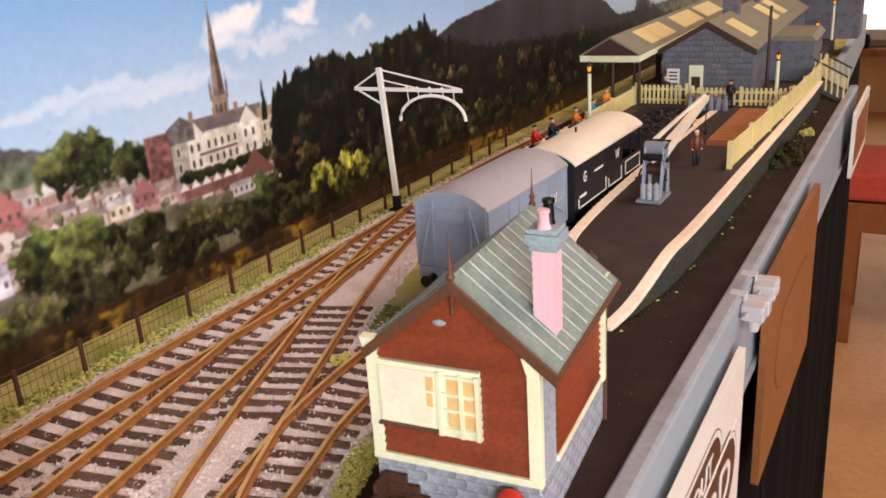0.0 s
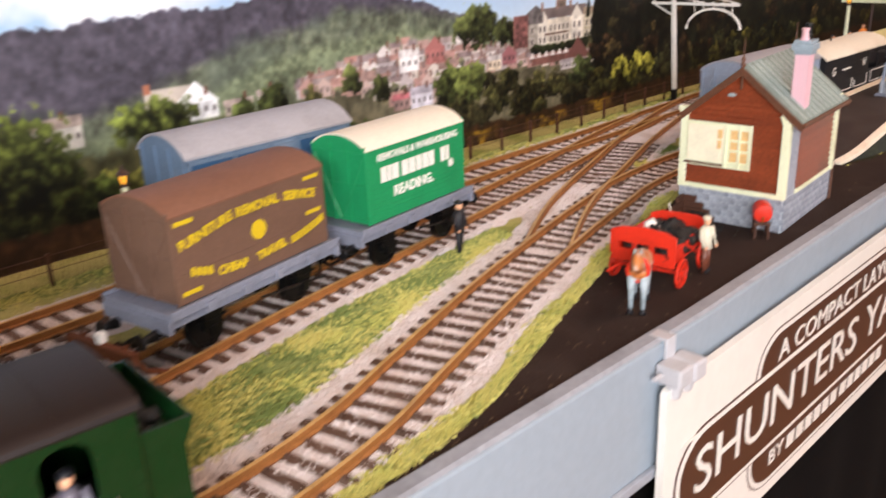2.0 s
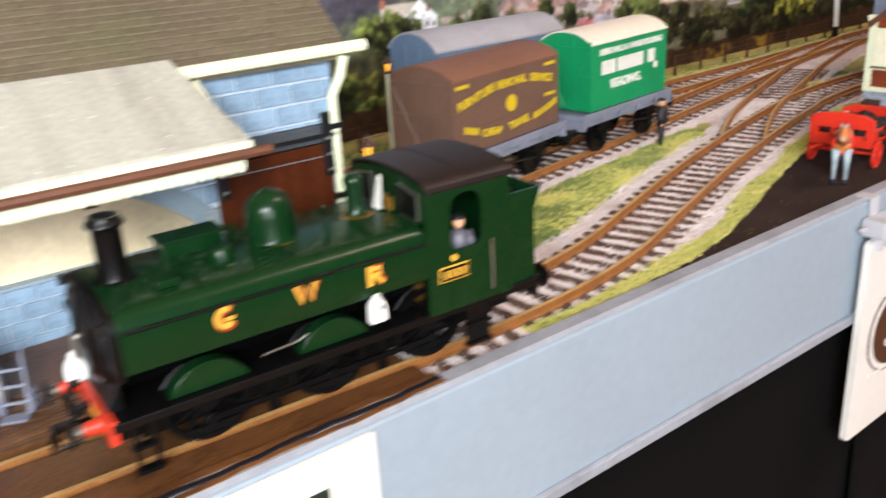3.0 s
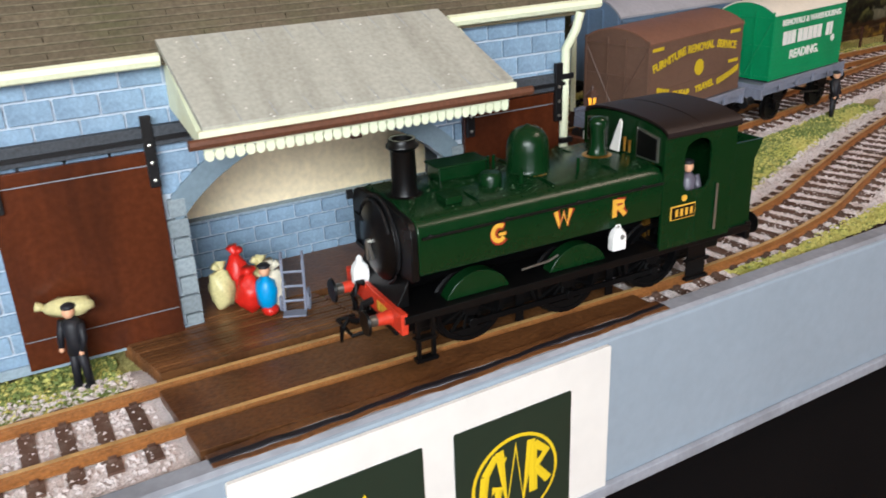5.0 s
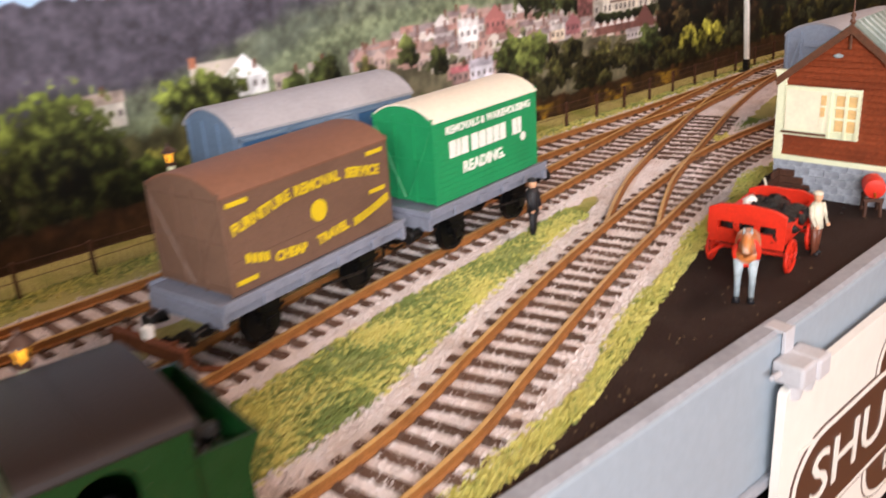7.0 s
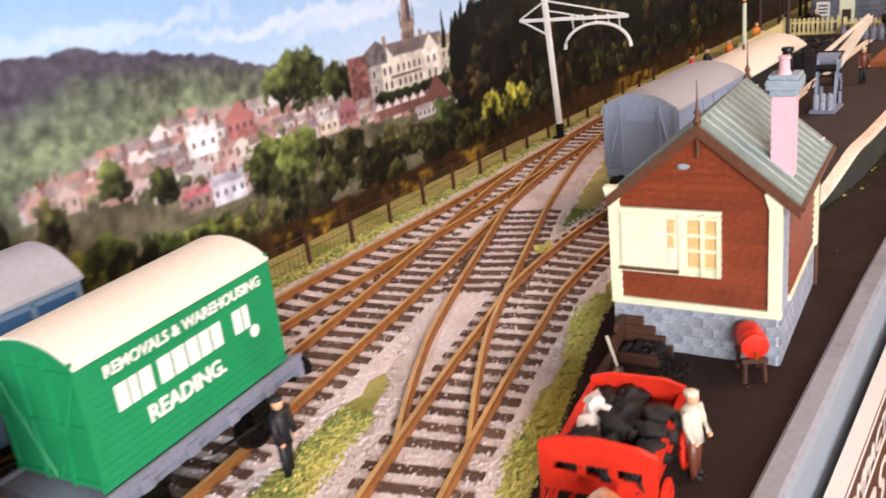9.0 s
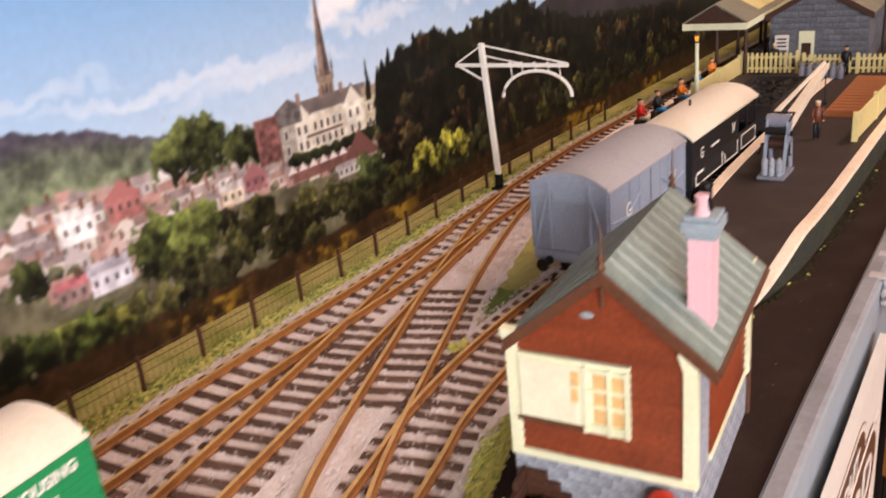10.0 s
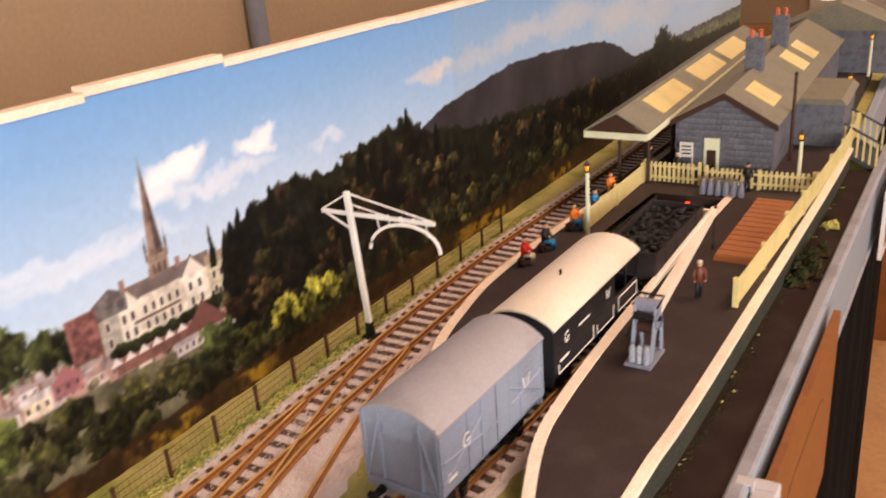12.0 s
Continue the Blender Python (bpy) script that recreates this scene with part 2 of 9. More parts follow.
LEAF_B = paint("dark_green_foliage", rgb(126, 140, 80), 0.9, vary=0.35, grain=2500, bump=0.5, stain=rgb(178, 178, 112), stain_at=70, stain_much=0.6)
BLUE_BRICK = paint("blue_grey_engineering_stone", rgb(140, 164, 187), 0.75, vary=0.16, grain=1300, bump=0.3, stain=rgb(116, 138, 160), stain_at=110, stain_much=0.5, each=0.09)
MORTAR = paint("pale_mortar", rgb(196, 206, 216), 0.85, vary=0.1, grain=1500)
STONE_GREY = paint("grey_dressed_stone", rgb(140, 150, 155), 0.75, vary=0.18, grain=1200, bump=0.3, each=0.26)
ARCH_GREY = paint("smooth_arch_stone", rgb(122, 140, 152), 0.7, vary=0.08, grain=900, bump=0.1)
DOOR_BROWN = paint("chocolate_door_paint", rgb(84, 41, 22), 0.24, vary=0.14, grain=700, bump=0.12, stain=rgb(56, 28, 17), stain_at=120, stain_much=0.7, drawn=(1.0, 1.0, 0.12))
IRON = paint("black_ironwork", rgb(22, 22, 24), 0.45, 0.2, vary=0.15, grain=1200)
TIMBER_BEAM = paint("grey_black_beam", rgb(62, 66, 72), 0.7, vary=0.3, grain=1400, bump=0.4)
CREAM = paint("cream_paint", rgb(234, 238, 206), 0.5, vary=0.05, grain=900, bump=0.08, stain=rgb(206, 204, 160), stain_at=60, stain_much=0.4)
CANOPY_GREY = paint("weathered_canopy_felt", rgb(174, 173, 162), 0.75, vary=0.12, grain=900, bump=0.2, stain=rgb(136, 133, 122), stain_at=130, stain_much=0.5, drawn=(0.10, 1.0, 0.10))
SHED_ROOF = paint("brown_slate_roof", rgb(98, 88, 72), 0.75, vary=0.2, grain=1100, bump=0.35, stain=rgb(88, 88, 62), stain_at=55, stain_much=0.6, each=0.12)
COURSE = paint("pale_course_edge", rgb(112, 104, 86), 0.85, vary=0.25, grain=500, bump=0.2)
SHED_INSIDE = paint("pale_inner_wall", rgb(244, 226, 190), 0.8, vary=0.08, grain=600, stain=rgb(180, 166, 138), stain_at=40, stain_much=0.5)
PLANK = paint("oiled_boardwalk_timber", rgb(106, 70, 40), 0.34, vary=0.35, grain=900, bump=0.35, stain=rgb(66, 40, 24), stain_at=60, stain_much=0.7, each=0.3)
HUT_BOARD = paint("red_brown_weatherboard", rgb(132, 62, 36), 0.36, vary=0.2, grain=900, bump=0.25, stain=rgb(88, 40, 26), stain_at=55, stain_much=0.7, each=0.1, drawn=(0.5, 0.5, 1.0))
HUT_STONE = paint("grey_hut_stone", rgb(158, 164, 176), 0.8, vary=0.2, grain=1000, bump=0.4, stain=rgb(128, 134, 146), stain_at=120, stain_much=0.6, each=0.12)
SLATE = paint("green_grey_slate", rgb(126, 142, 136), 0.6, vary=0.16, grain=900, bump=0.3, stain=rgb(98, 106, 100), stain_at=110, stain_much=0.5, each=0.10)
PINK_BRICK = paint("pink_chimney_brick", rgb(232, 194, 206), 0.75, vary=0.1, grain=1300, bump=0.25, stain=rgb(200, 150, 148), stain_at=130, stain_much=0.5)
CAP_STONE = paint("blue_grey_cap_stone", rgb(150, 166, 178), 0.75, vary=0.15, grain=1000, bump=0.25)
TERRACOTTA = paint("terracotta_pot", rgb(206, 110, 84), 0.7, vary=0.15)
BARGE = paint("brown_barge_board", rgb(98, 62, 44), 0.5, vary=0.2, grain=900, bump=0.2)
WAGON_GREY = paint("light_grey_wagon_paint", rgb(146, 158, 178), 0.6, vary=0.08, grain=900, bump=0.08, stain=rgb(124, 134, 150), stain_at=50, stain_much=0.4)
ROOF_GREY = paint("mid_grey_wagon_roof", rgb(164, 164, 172), 0.6, vary=0.06, grain=700, bump=0.06, stain=rgb(120, 120, 124), stain_at=40, stain_much=0.4)
ROOF_WHITE = paint("white_wagon_roof", rgb(232, 224, 208), 0.55, vary=0.05, grain=700, bump=0.05, stain=rgb(208, 196, 176), stain_at=40, stain_much=0.35)
WAGON_BLACK = paint("charcoal_wagon_paint", rgb(24, 25, 30), 0.55, vary=0.12, grain=900, bump=0.1)
CONT_GREEN = paint("bright_green_container", rgb(28, 140, 86), 0.5, vary=0.06, grain=900, bump=0.06)
CONT_BROWN = paint("brown_container", rgb(106, 80, 66), 0.55, vary=0.08, grain=900, bump=0.08)
CONT_BROWN_ROOF = paint("brown_container_roof", rgb(122, 84, 66), 0.6, vary=0.08, grain=700, bump=0.08)
VAN_BLUE = paint("faded_blue_van", rgb(104, 126, 152), 0.5, vary=0.1, grain=900, bump=0.08, stain=rgb(122, 136, 154), stain_at=60, stain_much=0.5)
VAN_PANEL = paint("deep_blue_van_panel", rgb(52, 86, 124), 0.42, vary=0.1, grain=900, bump=0.06, stain=rgb(66, 92, 122), stain_at=60, stain_much=0.4)
FLAT_GREY = paint("blue_grey_flat_wagon", rgb(128, 132, 148), 0.6, vary=0.12, grain=900, bump=0.12)
YELLOW = paint("yellow_lettering", rgb(206, 178, 30), 0.55, vary=0.05, bump=0.0)
COAL = paint("glossy_coal", rgb(26, 25, 25), 0.4, vary=0.5, grain=2500, bump=1.0)
COAL_WAGON = paint("dark_coal_wagon", rgb(56, 48, 48), 0.7, vary=0.2, grain=900, bump=0.2)
CART_RED = paint("red_cart_paint", rgb(214, 48, 28), 0.4, vary=0.1, grain=1100, bump=0.08, stain=rgb(168, 36, 22), stain_at=110, stain_much=0.4)
BUNKER = paint("dark_brown_bunker", rgb(74, 44, 30), 0.7, vary=0.3, grain=1000, bump=0.4)
RAMP = paint("brown_loading_ramp", rgb(172, 112, 70), 0.6, vary=0.1, grain=700, bump=0.15, stain=rgb(140, 88, 54), stain_at=45, stain_much=0.4)
FENCE_CREAM = paint("cream_fence", rgb(226, 212, 150), 0.55, vary=0.08, grain=900, bump=0.1)
STATION_STONE = paint("blue_grey_station_stone", rgb(112, 116, 126), 0.8, vary=0.25, grain=900, bump=0.4, stain=rgb(86, 88, 98), stain_at=150, stain_much=0.7, each=0.15)
STATION_ROOF = paint("grey_green_station_slate", rgb(126, 124, 108), 0.65, vary=0.15, grain=900, bump=0.25, stain=rgb(104, 102, 92), stain_at=60, stain_much=0.5)
SKYLIGHT = paint("yellowed_skylight", rgb(222, 206, 140), 0.35, vary=0.05, bump=0.02)
BROWN_PAINT = paint("dark_brown_woodwork", rgb(66, 42, 32), 0.5, vary=0.15)
SIGN_WHITE = paint("white_sign_board", rgb(230, 227, 222), 0.4, vary=0.02, grain=200, bump=0.02, stain_much=0.1)
SIGN_BROWN = paint("chocolate_sign_print", rgb(72, 44, 34), 0.4, vary=0.04, grain=300, bump=0.0, stain_much=0.1)
SIGN_GREEN = paint("dark_green_sign_print", rgb(30, 46, 36), 0.4, vary=0.04, grain=300, bump=0.0, stain_much=0.1)
SIGN_YELLOW = paint("yellow_sign_print", rgb(226, 196, 30), 0.4, vary=0.03, grain=300, bump=0.0, stain_much=0.1)
CLIP_GREY = paint("pale_grey_clip_plastic", rgb(190, 190, 196), 0.45, vary=0.04, bump=0.03)
MDF = paint("varnished_wood_board", rgb(140, 88, 46), 0.5, vary=0.15, grain=260, bump=0.1, stain=rgb(112, 68, 34), stain_at=18, stain_much=0.6)
DRAPE = paint("black_cloth", rgb(4, 2, 3), 1.0, vary=0.2, grain=1200, bump=0.3)
HALL_FLOOR = paint("tan_hall_floor", rgb(206, 160, 110), 0.5, vary=0.08, grain=60, bump=0.05, stain=rgb(186, 136, 88), stain_at=6, stain_much=0.5)
HALL_WALL = paint("beige_hall_wall", rgb(196, 178, 152), 0.8, vary=0.05, grain=80, bump=0.05, stain=rgb(184, 164, 138), stain_at=4, stain_much=0.4)
CEILING = paint("off_white_ceiling", rgb(222, 214, 200), 0.9, vary=0.04, grain=60, bump=0.05)
SKIN = paint("flesh_figure_paint", rgb(224, 170, 134), 0.6, vary=0.08, bump=0.05)
NAVY = paint("dark_figure_paint", rgb(26, 26, 32), 0.55, vary=0.2, bump=0.1)
LAMP_GLOW = glow("amber_lantern", rgb(255, 176, 52), 1.5)
WINDOW_LIT = paint("pale_blind_behind_window", rgb(246, 240, 214), 0.5, vary=0.04)
PANE_TAN = paint("tan_tinted_pane", rgb(232, 194, 134), 0.3, vary=0.1, bump=0.02)
RED_PAD = paint("red_seat_cloth", rgb(196, 84, 70), 0.8, vary=0.1, grain=300, bump=0.1)

# ---- the hall round the layout
floor = solo("floor", Shape().box(-1600, 4200, -3000, 5750, -1010, -1000), HALL_FLOOR, "tan vinyl floor of an exhibition hall", "floor", "structure")
solo("wall_west", Shape().box(-1700, -1600, -3000, 5750, -1000, 1900), HALL_WALL, "beige plaster hall wall behind the layout", "wall", "structure")
solo("wall_north", Shape().box(-1600, 4200, 5750, 5850, -1000, 1900), HALL_WALL, "beige plaster hall wall at the far end", "wall", "structure")
solo("wall_south", Shape().box(-1600, 4200, -3100, -3000, -1000, 1900), HALL_WALL, "beige plaster hall wall behind the visitor", "wall", "structure")
solo("wall_east", Shape().box(4200, 4300, -3000, 5750, -1000, 1900), HALL_WALL, "beige plaster hall wall across the hall", "wall", "structure")
solo("ceiling", Shape().box(-1700, 4300, -3100, 5850, 1900, 1960), CEILING, "off-white hall ceiling", "ceiling", "structure")

far_window = thing("window_1", "bright daylit window in the far hall wall", "window", kind="structure")
part("window_frame", Shape().box(-700, 2200, 5700, 5745, -560, -500).box(-700, 2200, 5700, 5745, 1180, 1240).box(-760, -700, 5700, 5745, -560, 1240).box(2200, 2260, 5700, 5745, -560, 1240).box(720, 780, 5705, 5745, -500, 1180), WHITE, far_window, "white window frame")
for x0, x1 in ((-700, 720), (780, 2200)):
    part("pane", Shape().box(x0, x1, 5725, 5735, -500, 1180), glow("daylit_pane", rgb(255, 248, 238), 1.3), far_window)
part("window_sill", Shape().box(-800, 2300, 5560, 5745, -640, -600), MDF, far_window, "brown wooden sill shelf")
part("dado_panel", Shape().box(-1500, 4100, 5715, 5748, -998, -642), HALL_FLOOR, far_window, "tan panel below the window")
speaker = thing("loudspeaker", "black rounded loudspeaker standing on the window shelf", "loudspeaker", (-215, 5640, -600))
part("case", Shape().lathe([(40, 0), (48, 8), (52, 50), (44, 85), (20, 98)], 0, 0, 0, 18), BLACK, speaker, "", 40)
bench = thing("bench", "wooden bench with a red padded seat on the hall floor", "bench", (500, 2460, -1000))
part("seat", Shape().box(-620, 620, -170, 170, 420, 500), RED_PAD, bench, "red padded seat", bevel=12)
part("rail", Shape().box(-600, 600, -160, -130, 330, 415).box(-600, 600, 130, 160, 330, 415), MDF, bench, "orange-brown wooden rail", bevel=4)
for x in (-560, 560):
    for y in (-140, 140):
        part("leg", Shape().box(x - 22, x + 22, y - 22, y + 22, 0, 415), MDF, bench, bevel=3)
pipe_wall = thing("wall_pipe", "grey painted vertical pipe on the hall wall", "pipe", (-1575, 1690, 0))
part("tube", Shape().tube([(0, 0, -990), (0, 0, 1880)], 26, 14), WAGON_GREY, pipe_wall, "", 40)

# ---- the baseboard: earth sheet, front board, drape
Y0, Y1 = -440.0, 1250.0


def strip(y0, y1, step, left, right, z, cols, rough, seed):
    """An uneven sheet between two edges that are functions of y."""
    s = Shape()
    rows = int((y1 - y0) / step)
    for i in range(rows + 1):
        y = y0 + (y1 - y0) * i / rows
        a, b = left(y), right(y)
        for k in range(cols + 1):
            x = a + (b - a) * k / cols
            s.v.append((x, y, z + rough * noise.noise(Vector((x * 0.11, y * 0.11, seed)))))
    w = cols + 1
    s.f = [(i * w + k, i * w + k + 1, (i + 1) * w + k + 1, (i + 1) * w + k) for i in range(rows) for k in range(cols)]
    return s


ground = solo("ground", strip(Y0, Y1, 6, lambda y: back(y) - 1, front, -2.4, 34, 0.8, 1.0), GRASS_BED, "layout ground of green and yellow scatter over earth", "ground", "structure", smooth=60)

fascia = thing("front_board", "grey-blue painted front board along the layout edge", "board", kind="structure")


def board_run(profile, stations):
    """A strip of that section along the front edge, through the stations."""
    s, n = Shape(), len(profile)
    for y in stations:
        s.v += [(front(y) + dx, y, z) for dx, z in profile]
    m = len(stations)
    s.f = [tuple(range(n)), tuple((m - 1) * n + k for k in reversed(range(n)))] + [(i * n + k, (i + 1) * n + k, (i + 1) * n + (k + 1) % n, i * n + (k + 1) % n) for i in range(m - 1) for k in range(n)]
    return s


for ys in ((Y0, -90, 60, 200, 330), (330.8, 628), (628.4, Y1)):
    part("board_face", board_run([(0, -42), (0, 1.2), (7, 1.2), (7, -42)], ys), FASCIA, fascia, bevel=0.8)
part("board_edging", board_run([(0.6, 1.25), (0.9, 2.0), (5.2, 2.0), (6.4, 1.25)], (Y0, -90, 60, 250, 628)), FASCIA_TOP, fascia, "scuffed grey edging strip", bevel=0.3)
s = board_run([(7.1, -42), (7.1, -38.6), (8.6, -39), (8.6, -42)], (Y0, -90, 60, 250, 628))
part("board_foot_strip", s, FASCIA_TOP, fascia, "pale strip along the board's foot", bevel=0.3)
s = Shape()
s.add([(x, Y0 - dy, z) for dy in (0, 7) for x, z in ((front(Y0), -42), (back(Y0), -42), (back(Y0), 1.2), (front(Y0), 1.2))], [(0, 1, 2, 3), (7, 6, 5, 4), (0, 4, 5, 1), (1, 5, 6, 2), (2, 6, 7, 3), (3, 7, 4, 0)])
part("end_board", s, FASCIA, fascia, bevel=0.8)

# the cloth hangs from under the board in soft folds, in panels that overlap a little
drape = thing("drape", "black cloth panels hanging in folds below the front board", "cloth")
n = 65
for k in range(4):
    ya, yb = ((Y0 - 10, -80), (-90, 280), (268, 628), (628.4, Y1))[k]
    s = Shape()
    for i in range(n + 1):
        y = ya + (yb - ya) * i / n
        w = 2.2 * math.sin(i * 0.55 + k) + 1.4 * math.sin(i * 0.23 + 1 + 2 * k)
        for z, out in ((-42.5, 1.0), (-300, 3 + w), (-700, 5 + 2 * w), (-998, 8 + 2.5 * w)):
            s.v.append((front(y) + out + 1.2 * (k % 2), y, z))
    s.f = [(i * 4 + q, (i + 1) * 4 + q, (i + 1) * 4 + q + 1, i * 4 + q + 1) for i in range(n) for q in range(3)]
    cloth = part("cloth_panel", s, DRAPE, drape, "", 80)
    mod = cloth.modifiers.new("cloth", "SOLIDIFY")
    mod.thickness = 0.001

# ---- the printed backdrop: one flat board whose picture is laid out below
SKY_TOP = 140.0


def smooth_noise(shape, cells, seed):
    """Smooth random values over a grid of that shape; cells: how many random cells lie along each side."""
    rng = np.random.RandomState(seed)
    g = rng.rand(cells[0] + 2, cells[1] + 2)
    u, v = np.linspace(0, cells[0], shape[0], endpoint=False), np.linspace(0, cells[1], shape[1], endpoint=False)
    i, j = u.astype(int), v.astype(int)
    fu, fv = (u - i)[:, None], (v - j)[None, :]
    fu, fv = fu * fu * (3 - 2 * fu), fv * fv * (3 - 2 * fv)
    a, b, c, d = g[np.ix_(i, j)], g[np.ix_(i + 1, j)], g[np.ix_(i, j + 1)], g[np.ix_(i + 1, j + 1)]
    return a * (1 - fu) * (1 - fv) + b * fu * (1 - fv) + c * (1 - fu) * fv + d * fu * fv


def layered(shape, size, seed, octaves=4):
    """Layers of smooth noise, from patches of that size in millimetres down to the fine ones, 0 to 1."""
    out, gain = np.zeros(shape), 0.5
    for o in range(octaves):
        cells = (max(1, int(BD_HIGH * 2**o / size)), max(1, int(BD_LONG * 2**o / size)))
        out += gain * smooth_noise(shape, cells, seed + o)
        gain *= 0.5
    return out / (1 - 0.5**octaves)


BD_Y0, BD_Y1, BD_Z0, BD_STEP = -360.0, 1000.0, -8.0, 0.5
BD_LONG, BD_HIGH = BD_Y1 - BD_Y0, SKY_TOP - BD_Z0
NY, NZ = int(BD_LONG / BD_STEP) + 1, int(BD_HIGH / BD_STEP) + 1
GY = np.linspace(BD_Y0, BD_Y1, NY)[None, :] * np.ones((NZ, 1))
GZ = np.linspace(BD_Z0, SKY_TOP, NZ)[:, None] * np.ones((1, NY))
FINE, MID, WIDE = layered((NZ, NY), 5, 11), layered((NZ, NY), 18, 23), layered((NZ, NY), 70, 37)
WOBY, WOBZ = (layered((NZ, NY), 6, 51, 3) - 0.5), (layered((NZ, NY), 6, 61, 3) - 0.5)
CRISP = np.clip(1.7 * (layered((NZ, NY), 2.6, 101, 2) - 0.5) + 0.5, 0, 1)
PIC = np.zeros((NZ, NY, 3))


def srgb(c):
    return np.array(c, float) / 255.0


def lay(mask, colour, by=None):
    """Prints a colour where the mask is; by: how much lighter or darker, point by point."""
    m = np.clip(mask, 0, 1)[..., None]
    c = np.broadcast_to(srgb(colour), PIC.shape)
    if by is not None:
        c = c * by[..., None]
    PIC[:] = PIC * (1 - m) + c * m


def under(line, soft=0.5, rough=0.0):
    """Everything below a skyline of (y, z) points."""
    top = np.interp(GY[0], [p[0] for p in line], [p[1] for p in line])[None, :]
    return np.clip((top + rough * (FINE - 0.5) * 2 - GZ) / soft + 0.5, 0, 1)


def window(y0, y1, z0, z1):
    """The stretch of the grid that covers a patch."""
    a, b = int((y0 - BD_Y0) / BD_STEP), int((y1 - BD_Y0) / BD_STEP) + 2
    c, d = int((z0 - BD_Z0) / BD_STEP), int((z1 - BD_Z0) / BD_STEP) + 2
    return slice(max(c, 0), max(min(d, NZ), 0)), slice(max(a, 0), max(min(b, NY), 0))


def stamp(y0, y1, z0, z1, shape, colour, by=None):
    """Prints a small patch: shape(Y, Z) gives its mask, from 0 to 1."""
    w = window(y0, y1, z0, z1)
    if PIC[w].size == 0:
        return
    m = np.clip(shape(GY[w], GZ[w]), 0, 1)[..., None]
    c = srgb(colour) * (by[w][..., None] if by is not None else 1.0)
    PIC[w] = PIC[w] * (1 - m) + c * m


def crown(y, z, wide, high, colour, ragged=2.4):
    """A round-headed tree: its foot at (y, z)."""
    def shape(Y, Z):
        w = window(y - wide, y + wide, z - 2, z + high * 1.25)
        u, v = (Y + ragged * 2 * WOBY[w] - y) / (wide / 2), (Z + ragged * 2 * WOBZ[w] - z - high * 0.55) / (high / 2)
        return (1 + 0.5 * (CRISP[w] - 0.5) - np.sqrt(u * u + v * v)) * 6
    w = window(y - wide, y + wide, z - 2, z + high * 1.25)
    light = np.ones((NZ, NY))
    if PIC[w].size:
        Y, Z = GY[w], GZ[w]
        light[w] = 0.26 + 0.78 * np.clip(0.5 + 0.9 * (Z - z - high * 0.5) / high - 0.35 * (Y - y) / wide, 0, 1) + 0.9 * (FINE[w] - 0.5) + 0.6 * (MID[w] - 0.5) + 0.65 * (CRISP[w] - 0.5)
    stamp(y - wide, y + wide, z - 2, z + high * 1.25, shape, colour, np.clip(light, 0.15, 1.9))


def conifer(y, z, wide, high, colour):
    """A pointed tree with ragged sides."""
    def shape(Y, Z):
        w = window(y - wide, y + wide, z - 2, z + high * 1.1)
        v = np.clip((Z - z) / high, 0, 1)
        half = wide / 2 * (1 - v) ** 0.6 * (0.55 + 0.4 * FINE[w] + 0.5 * CRISP[w])
        return (half - np.abs(Y + 1.5 * WOBY[w] - y)) / 0.9 * (Z < z + high)
    light = 0.45 + 0.6 * (FINE - 0.3) + 0.7 * (CRISP - 0.4)
    stamp(y - wide, y + wide, z - 2, z + high * 1.1, shape, colour, np.clip(light, 0.3, 1.6))


def block(y0, y1, z0, z1, colour, by=None):
    stamp(y0, y1, z0, z1, lambda Y, Z: np.minimum(np.minimum(Y - y0, y1 - Y), np.minimum(Z - z0, z1 - Z)) / 0.5 + 0.5, colour, by)


def gable(y0, y1, z0, high, colour):
    mid = (y0 + y1) / 2
    stamp(y0, y1, z0, z0 + high, lambda Y, Z: ((1 - np.abs(Y - mid) / ((y1 - y0) / 2)) * high - (Z - z0)) / 0.5 + 0.5, colour)


def house(y, z, wide, high, wall, roof, rng, gable_end=False):
    """A house of the printed town, with a roof and rows of windows."""
    block(y, y + wide, z, z + high, wall, 0.72 + 0.3 * FINE + 0.2 * CRISP)
    if gable_end:
        gable(y - 0.4, y + wide + 0.4, z + high - 0.3, wide * 0.45, wall)
    else:
        block(y - 0.6, y + wide + 0.6, z + high - 0.4, z + high + high * 0.45, roof, 0.7 + 0.3 * FINE + 0.3 * CRISP)
    n, rows = max(1, int(wide / 3.4)), max(1, int(high / 4.6))
    for i in range(n):
        for j in range(rows):
            wy, wz = y + (i + 0.5) * wide / n, z + (j + 0.55) * high / rows
            block(wy - 0.6, wy + 0.6, wz - 1.0, wz + 1.0, (84, 74, 72))
    if rng.rand() < 0.6:
        block(y + wide * 0.7, y + wide * 0.7 + 1.4, z + high * 1.3, z + high * 1.3 + 3.4, (118, 76, 62))


